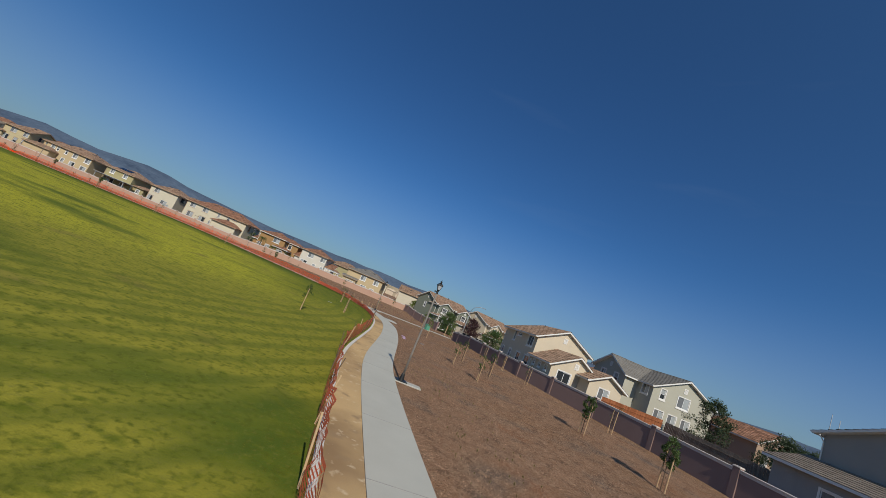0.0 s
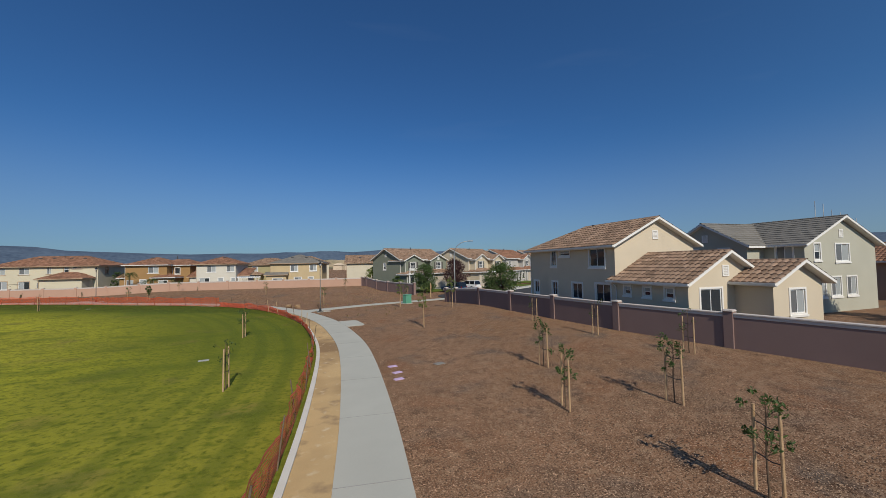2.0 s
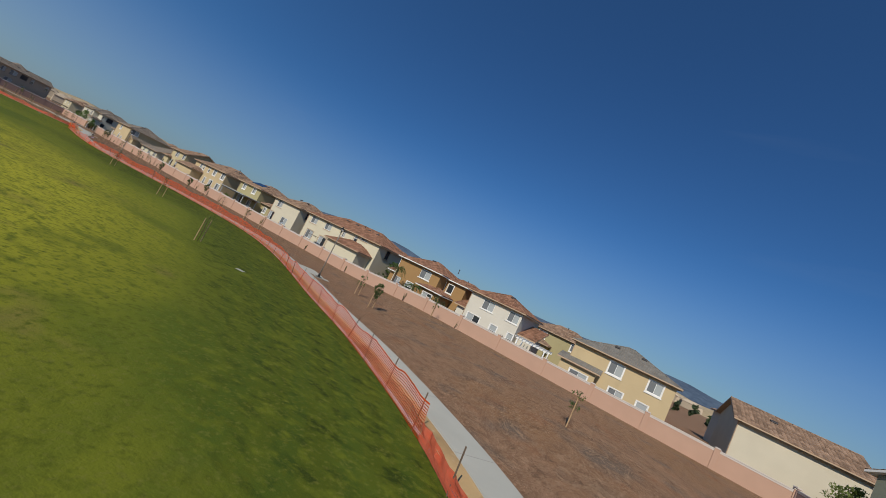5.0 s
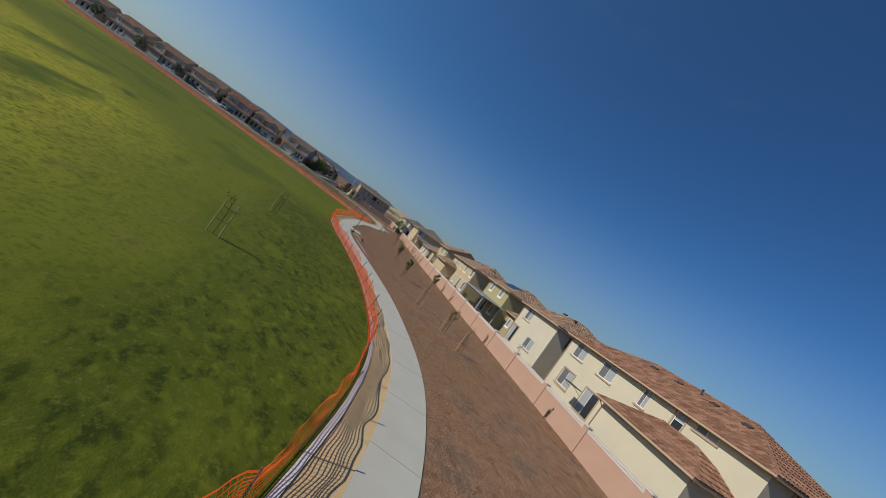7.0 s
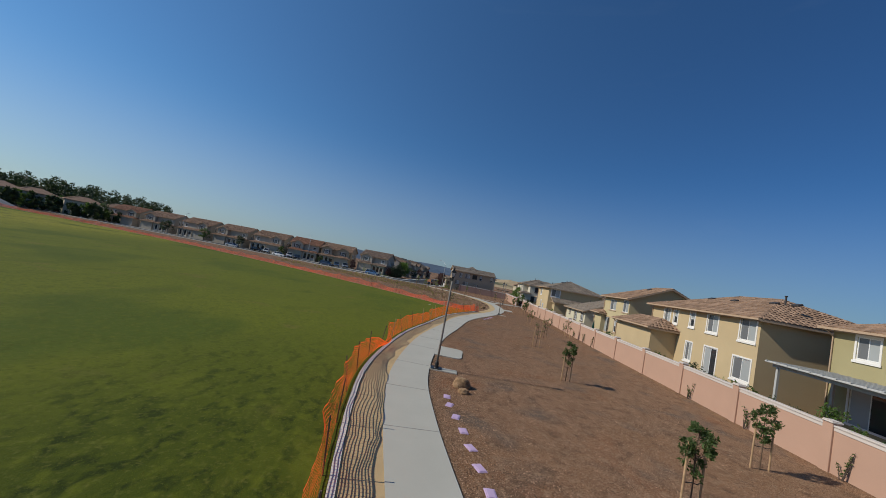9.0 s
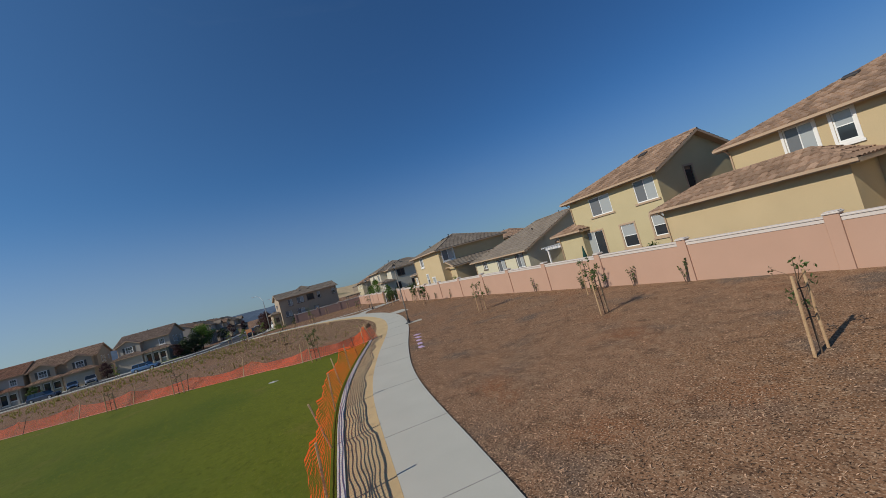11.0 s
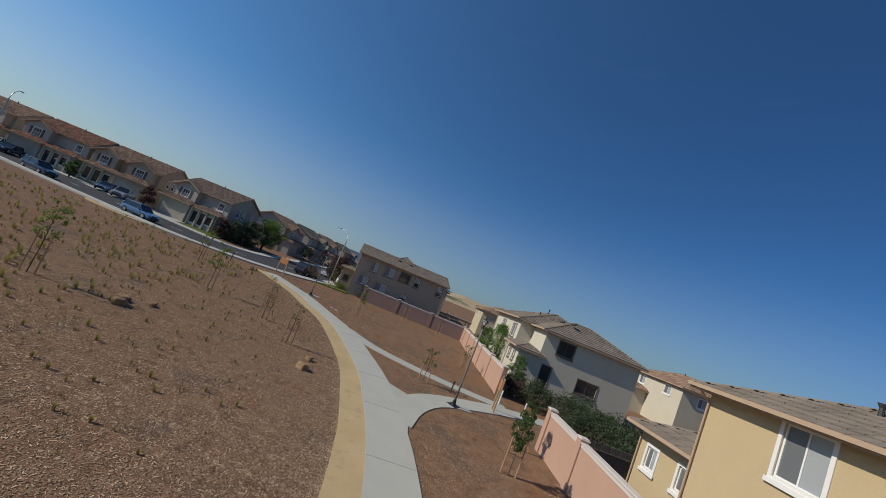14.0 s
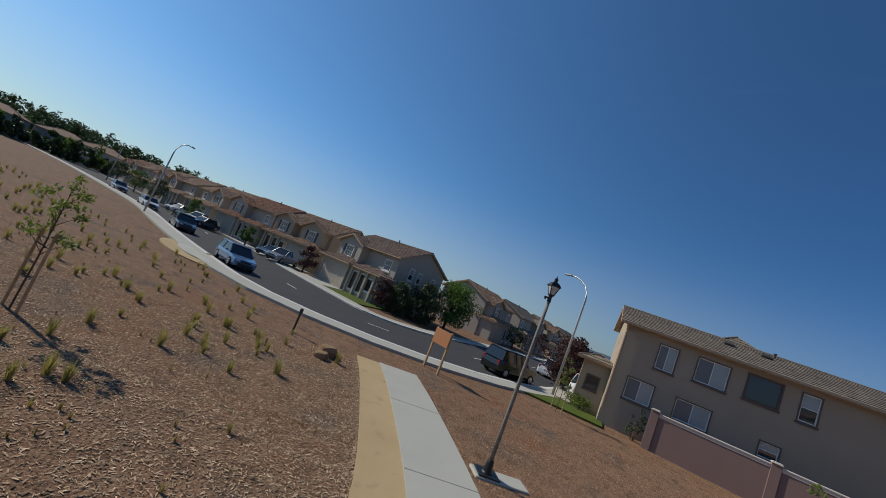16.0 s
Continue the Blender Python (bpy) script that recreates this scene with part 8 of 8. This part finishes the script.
# specks of houses on the near hills
spec = random.Random(5)
verts, faces = [], []
for k in range(140):
    a = radians(spec.uniform(-70, 70))
    rr = spec.uniform(330, 610)
    x, y, s = -60 + rr * math.sin(a), 60 + rr * math.cos(a), spec.uniform(4, 7)
    z, t = (rr - 330) * 0.018, spec.uniform(0, 3.1)
    c, n = math.cos(t), math.sin(t)
    b = len(verts)
    for zz, ov in ((-1.0, 1.0), (4.6, 1.0), (4.7, 1.12)):
        for u, v in ((-s, -4.5), (s, -4.5), (s, 4.5), (-s, 4.5)):
            verts.append((x + (u * c - v * n) * ov, y + (u * n + v * c) * ov, z + zz))
    verts += [(x - s * 0.55 * c, y - s * 0.55 * n, z + 7.0), (x + s * 0.55 * c, y + s * 0.55 * n, z + 7.0)]
    for i in range(4):
        faces.append((b + i, b + (i + 1) % 4, b + 4 + (i + 1) % 4, b + 4 + i))
    faces += [(b + 8, b + 9, b + 13, b + 12), (b + 9, b + 10, b + 13), (b + 10, b + 11, b + 12, b + 13), (b + 11, b + 8, b + 12)]
me = bpy.data.meshes.new("far_houses")
me.from_pydata(verts, [], faces)
me.materials.append(material("far_house_paint", (0.42, 0.34, 0.25), 0.9, 0.1, 0.2, None, 0.0, 5.0, per_piece=0.3))
tagged(new("far_houses", me), "many small tile-roofed houses on far slopes", "far houses", kind="stuff")


def far_woods(label, n, ax0, ax1, d0, d1, h0, h1, slope, seed, m, cx=-150, cy=40):
    """Far trees, each an uneven heap of leaf clumps."""
    rng = np.random.default_rng(seed)
    spots = []
    for k in range(n):
        a, rr = radians(rng.uniform(ax0, ax1)), rng.uniform(d0, d1)
        x, y = cx + rr * math.sin(a), cy + rr * math.cos(a)
        z, h = max(0, (rr - d0)) * slope, rng.uniform(h0, h1)
        for c in range(9):
            u = rng.random()
            q = h * 0.26 * math.sqrt(rng.random()) * (1.15 - 0.7 * u)
            b = rng.uniform(0, 6.28)
            spots.append((x + q * math.cos(b), y + q * math.sin(b), z + h * (0.15 + 0.8 * u), h * 0.14))
    ob = new("far_trees", leaves_mesh("far_trees", spots, 0.7, 16, m, seed))
    tagged(ob, label, "far trees", kind="stuff")


far_woods("dark wooded slope beyond the houses", 320, 196, 238, 145, 250, 7, 12.5, 0.07, 71, M_LEAF_D)
far_woods("green trees between far houses", 110, 185, 262, 95, 150, 4, 8, 0.01, 72, M_LEAF)
far_woods("bushy trees before the far houses", 95, 196, 242, 98, 116, 3, 6.5, 0.0, 75, M_LEAF_D)
far_woods("scattered trees among far houses", 60, -50, 60, 105, 300, 3, 5.5, 0.012, 73, M_LEAF_D, -60, 60)
ridge("wooded_hill", "low hill under the far trees", 193, 243, 150, 17, 21, material("scrub", (0.10, 0.085, 0.05), 1.0, 0.1, 0.3, None, 0.0, 3.0), 110, 1.0, -150, 40)
for k, (a, rr) in enumerate(((198, 128), (204, 122), (210, 118), (216, 128), (222, 120), (228, 124), (234, 118))):
    a = radians(a)
    x, y = -150 + rr * math.sin(a), 40 + rr * math.cos(a)
    d = Vector((math.cos(a), -math.sin(a)))
    house("far two-storey house below the wooded slope", (x + d.x * 6, y + d.y * 6), (x - d.x * 6, y - d.y * 6), 0.3, ((0.45, 0.40, 0.33), CREAM, GREIGE)[k % 3], ("brown", "grey")[k % 2], [(0, 12, 0, 9, 5.2, "hip", 0.4)], [(0, "f", 3, 4.2, 1.4, 1.2, "s"), (0, "f", 9, 4.2, 1.4, 1.2, "s")], tiles=False, eave_mat=ROOFS["brown"], group="far houses")
# building site at the lawn's far corner: a heap of gravel and slumped net
bm = bmesh.new()
for k in range(3):
    bmesh.ops.create_cone(bm, segments=28, radius1=6.0 - 1.6 * k, radius2=0.4, depth=2.6 - 0.5 * k, cap_ends=True, matrix=Matrix.Translation((2.4 * k, 1.2 * k, 1.2 - 0.25 * k)))
for v in bm.verts:
    v.co += Vector((0, 0, 0.25 * noise.noise(v.co * 0.7)))
ob = part("gravel_mound", bm, material("gravel", (0.34, 0.33, 0.31), 0.95, 1.5, 0.2, None, 0.8, 20.0))
tagged(ob, "grey gravel mound beyond the lawn's corner", "gravel mound").matrix_basis = pose(-188, -40, 0.0)
# ---- fine ground cover ----
def lay(name, label, cat, verts, tris, m):
    """One object of many small loose pieces."""
    me = bpy.data.meshes.new(name)
    me.vertices.add(len(verts))
    me.vertices.foreach_set("co", np.asarray(verts, np.float32).ravel())
    t = np.asarray(tris, np.int32)
    me.loops.add(t.size)
    me.loops.foreach_set("vertex_index", t.ravel())
    me.polygons.add(len(t))
    me.polygons.foreach_set("loop_start", np.arange(0, t.size, 3, dtype=np.int32))
    me.polygons.foreach_set("loop_total", np.full(len(t), 3, np.int32))
    me.update(calc_edges=True)
    me.materials.append(m)
    return tagged(new(name, me), label, cat, kind="stuff")


MID = np.array([tuple(p) for p in PATH_MID])
NRM = np.array([tuple(n) for n in side_normals(PATH_MID)])
GZ = np.vectorize(ground_z)


def beside(rng, n, lo, hi, power=1.6, first=0, last=None):
    """Random places beside the path, lo to hi metres to its left (minus: right), thinning out away from it."""
    last = len(MID) - 2 if last is None else last
    i = rng.integers(first, last, n)
    f = rng.random(n)[:, None]
    p = MID[i] * (1 - f) + MID[i + 1] * f
    d = lo + (hi - lo) * rng.random(n) ** power
    return p + NRM[i] * d[:, None], d


# wood chips
rng = np.random.default_rng(11)


def chips(n, lo, hi, first, last, power):
    p, _ = beside(rng, n, lo, hi, power, first, last)
    L = rng.uniform(0.012, 0.040, n)
    w = L * rng.uniform(0.12, 0.34, n)
    a = rng.uniform(0, 2 * np.pi, n)
    tilt = rng.normal(0, 0.16, n)
    ux, uy = np.cos(a), np.sin(a)
    z = GZ(p[:, 0], p[:, 1]) + 0.006 + np.abs(rng.normal(0, 0.006, n))
    dz = np.tan(tilt) * L * 0.5
    v = np.empty((n, 4, 3))
    for k, (s, t) in enumerate(((-1, -1), (1, -1), (1, 1), (-1, 1))):
        v[:, k, 0] = p[:, 0] + ux * L * s - uy * w * t
        v[:, k, 1] = p[:, 1] + uy * L * s + ux * w * t
        v[:, k, 2] = z + dz * s + 0.004 * (k % 2)
    b = (np.arange(n) * 4)[:, None]
    return v.reshape(-1, 3), np.concatenate([b + [0, 1, 2], b + [0, 2, 3]], 0)


M_CHIP = material("wood_chip", (0.200, 0.110, 0.062), 0.9, 3.0, 0.3, (0.40, 0.260, 0.165), 0.0, 40.0, per_piece=0.8)
M_CHIP_W = material("weathered_wood_chip", (0.25, 0.165, 0.10), 0.9, 3.0, 0.3, (0.46, 0.335, 0.215), 0.0, 40.0, per_piece=0.7)
CUT_I = CUT
lay("bark_chips", "loose reddish-brown bark chips on the mulch", "bark chips", *chips(330000, -HALF - 0.05, -13.0, 30, None, 1.5), M_CHIP)
lay("bark_chips", "loose grey-brown bark chips on the mulch", "bark chips", *chips(240000, HALF + 1.0, 18.0, CUT_I + 6, None, 1.5), M_CHIP_W)

# grass blades over the nearer lawn
def blades(n, lo, hi, first, last, power, hmin, hmax, wmin, wmax):
    p, d = beside(rng, n, lo, hi, power, first, last)
    keep = np.ones(n, bool)
    for x, y in [tuple(q) for q in WEST_EDGE[:6]]:
        keep &= ~((np.abs(p[:, 1] - y) < 3) & (p[:, 0] < x + 0.4))
    p = p[keep]
    n = len(p)
    a, h = rng.uniform(0, 2 * np.pi, n), rng.uniform(hmin, hmax, n)
    lean = rng.normal(0, 0.5, (n, 2)) * h[:, None]
    w = rng.uniform(wmin, wmax, n)
    z = GZ(p[:, 0], p[:, 1]) + 0.045
    v = np.empty((n, 3, 3))
    v[:, 0, :2] = p + np.stack([np.cos(a), np.sin(a)], 1) * w[:, None]
    v[:, 1, :2] = p - np.stack([np.cos(a), np.sin(a)], 1) * w[:, None]
    v[:, 2, :2] = p + lean
    v[:, 0, 2] = v[:, 1, 2] = z
    v[:, 2, 2] = z + h
    return v.reshape(-1, 3), (np.arange(n) * 3)[:, None] + [0, 1, 2]


M_BLADE = leaf_material("grass_blade", (0.160, 0.165, 0.016), (0.220, 0.212, 0.026), 0.62)
M_BLADE_L = leaf_material("dark_grass_blade", (0.075, 0.096, 0.008), (0.135, 0.152, 0.013), 0.6)
gv, _ = blades(600000, HALF + 1.2, 14.0, 20, CUT_I - 2, 1.6, 0.012, 0.036, 0.002, 0.0045)
root = gv.reshape(-1, 3, 3)[:, 0, :]
patch = np.sin(root[:, 0] * 3.1 + 1.7 * np.sin(root[:, 1] * 1.9)) * np.sin(root[:, 1] * 2.7 + 1.4 * np.sin(root[:, 0] * 2.3))
band = np.clip((root[:, 1] - np.minimum(62 - 0.63 * root[:, 0], 87.5) + 10.5) / 4, 0, 1) * np.clip((root[:, 0] + 84) / 16, 0, 1)
in_dark_band = band * np.clip(0.95 - 0.4 * patch, 0, 1) > rng.uniform(0, 1, len(root))
for name_, keep_, mat_, what_ in (("grass", ~in_dark_band, M_BLADE, "short yellowish-green grass blades of the mown lawn"), ("lush_grass", in_dark_band, M_BLADE_L, "dark green grass blades along the lawn's edge")):
    pick = gv.reshape(-1, 3, 3)[keep_]
    lay(name_, what_, "grass", pick.reshape(-1, 3), (np.arange(len(pick)) * 3)[:, None] + [0, 1, 2], mat_)

# tufts of ornamental grass in the western mulch
M_TUFT = leaf_material("tuft_grass", (0.31, 0.255, 0.115), (0.23, 0.205, 0.075), 0.35)


def tufts(spots, seed, per=80):
    """Clumps of fine upright blades that arch over at their tips."""
    r = np.random.default_rng(seed)
    V, T = [], []
    for x, y, s in spots:
        z = ground_z(x, y)
        for _ in range(per):
            a, l = r.uniform(0, 6.28), s * r.uniform(0.55, 1.15)
            o = l * r.uniform(0.05, 0.62)
            w = r.uniform(0.0028, 0.0055)
            c0, c1 = math.cos(a), math.sin(a)
            b0 = s * 0.16 * r.uniform(0, 1)
            b = len(V)
            mx_, my_, mz_ = x + c0 * (b0 + o * 0.35), y + c1 * (b0 + o * 0.35), z + l * 0.68
            V += [(x + c0 * b0 - c1 * w, y + c1 * b0 + c0 * w, z), (x + c0 * b0 + c1 * w, y + c1 * b0 - c0 * w, z),
                  (mx_ + c1 * w, my_ - c0 * w, mz_), (mx_ - c1 * w, my_ + c0 * w, mz_), (x + c0 * (b0 + o), y + c1 * (b0 + o), z + l * (1.0 - 0.35 * o / l))]
            T += [(b, b + 1, b + 2), (b, b + 2, b + 3), (b + 3, b + 2, b + 4)]
    return V, T


tr_ = random.Random(8)
spots = []
for row in range(34):
    for k in range(12):
        i = CUT_I + 8 + int(row * (len(PATH_MID) - CUT_I - 12) / 34)
        d = 2.9 + k * 1.35 + tr_.uniform(-0.35, 0.35)
        p = PATH_MID[i] + Vector(tuple(NRM[i])) * d
        if tr_.random() < (0.05 if k < 4 else 0.42) and not (p.x < -175 or (Vector((p.x + 123, p.y - 84)).length < 6)):
            spots.append((p.x + tr_.uniform(-0.3, 0.3), p.y + tr_.uniform(-0.3, 0.3), tr_.uniform(0.14, 0.30)))
for k in range(1150):
    x, y = tr_.uniform(-178, -140), tr_.uniform(52, 95)
    if x > -176 + (90 - y) * -0.22 and x < -146 - (92 - y) * 0.5:
        spots.append((x, y, tr_.uniform(0.22, 0.50)))
for k in range(520):
    x, y = tr_.uniform(-160, -119), tr_.uniform(70, 104)
    i = near_path((x, y))
    side = (Vector((x, y)) - PATH_MID[i]).dot(Vector(tuple(NRM[i])))
    j = min(range(len(WEST_EDGE)), key=lambda q: (WEST_EDGE[q] - Vector((x, y))).length)
    if side > 2.6 and x < WEST_EDGE[j].x - 1.6 and y > 62:
        spots.append((x, y, tr_.uniform(0.12, 0.24)))
lay("grass_tufts", "dry yellow-green ornamental grass tufts in mulch", "grass tufts", *tufts(spots, 3), M_TUFT)
weeds = []
for k in range(1500):
    x, y = tr_.uniform(-172, -118), tr_.uniform(66, 103)
    i = near_path((x, y))
    side = (Vector((x, y)) - PATH_MID[i]).dot(Vector(tuple(NRM[i])))
    edge_ = min(WEST_EDGE, key=lambda q: abs(q.y - y))
    if side > 2.4 and x < edge_.x - 1.5 and noise.noise((x * 0.13, y * 0.13, 4.0)) > -0.12:
        weeds.append((x, y, tr_.uniform(0.05, 0.15)))
for k in range(260):
    q = tr_.random()
    if q < 0.5:
        weeds.append((tr_.uniform(1.5, 16), tr_.uniform(48, 74), tr_.uniform(0.10, 0.26)))
    else:
        weeds.append((tr_.uniform(5.6, 9.5), tr_.uniform(-6, 16), tr_.uniform(0.05, 0.12)))
BR1_PTS = [tuple(p) for p in BR1] + [(1.0, 56.0)]
weeds = [w for w in weeds if (PATH_MID[near_path(w[:2])] - Vector(w[:2])).length > 1.5 and min((Vector(p) - Vector(w[:2])).length for p in BR1_PTS) > 1.3]
lay("dry_weeds", "dry straw-coloured weeds growing through mulch", "weeds", *tufts(weeds, 4, 26), leaf_material("straw", (0.30, 0.22, 0.10), (0.24, 0.20, 0.09), 0.3))
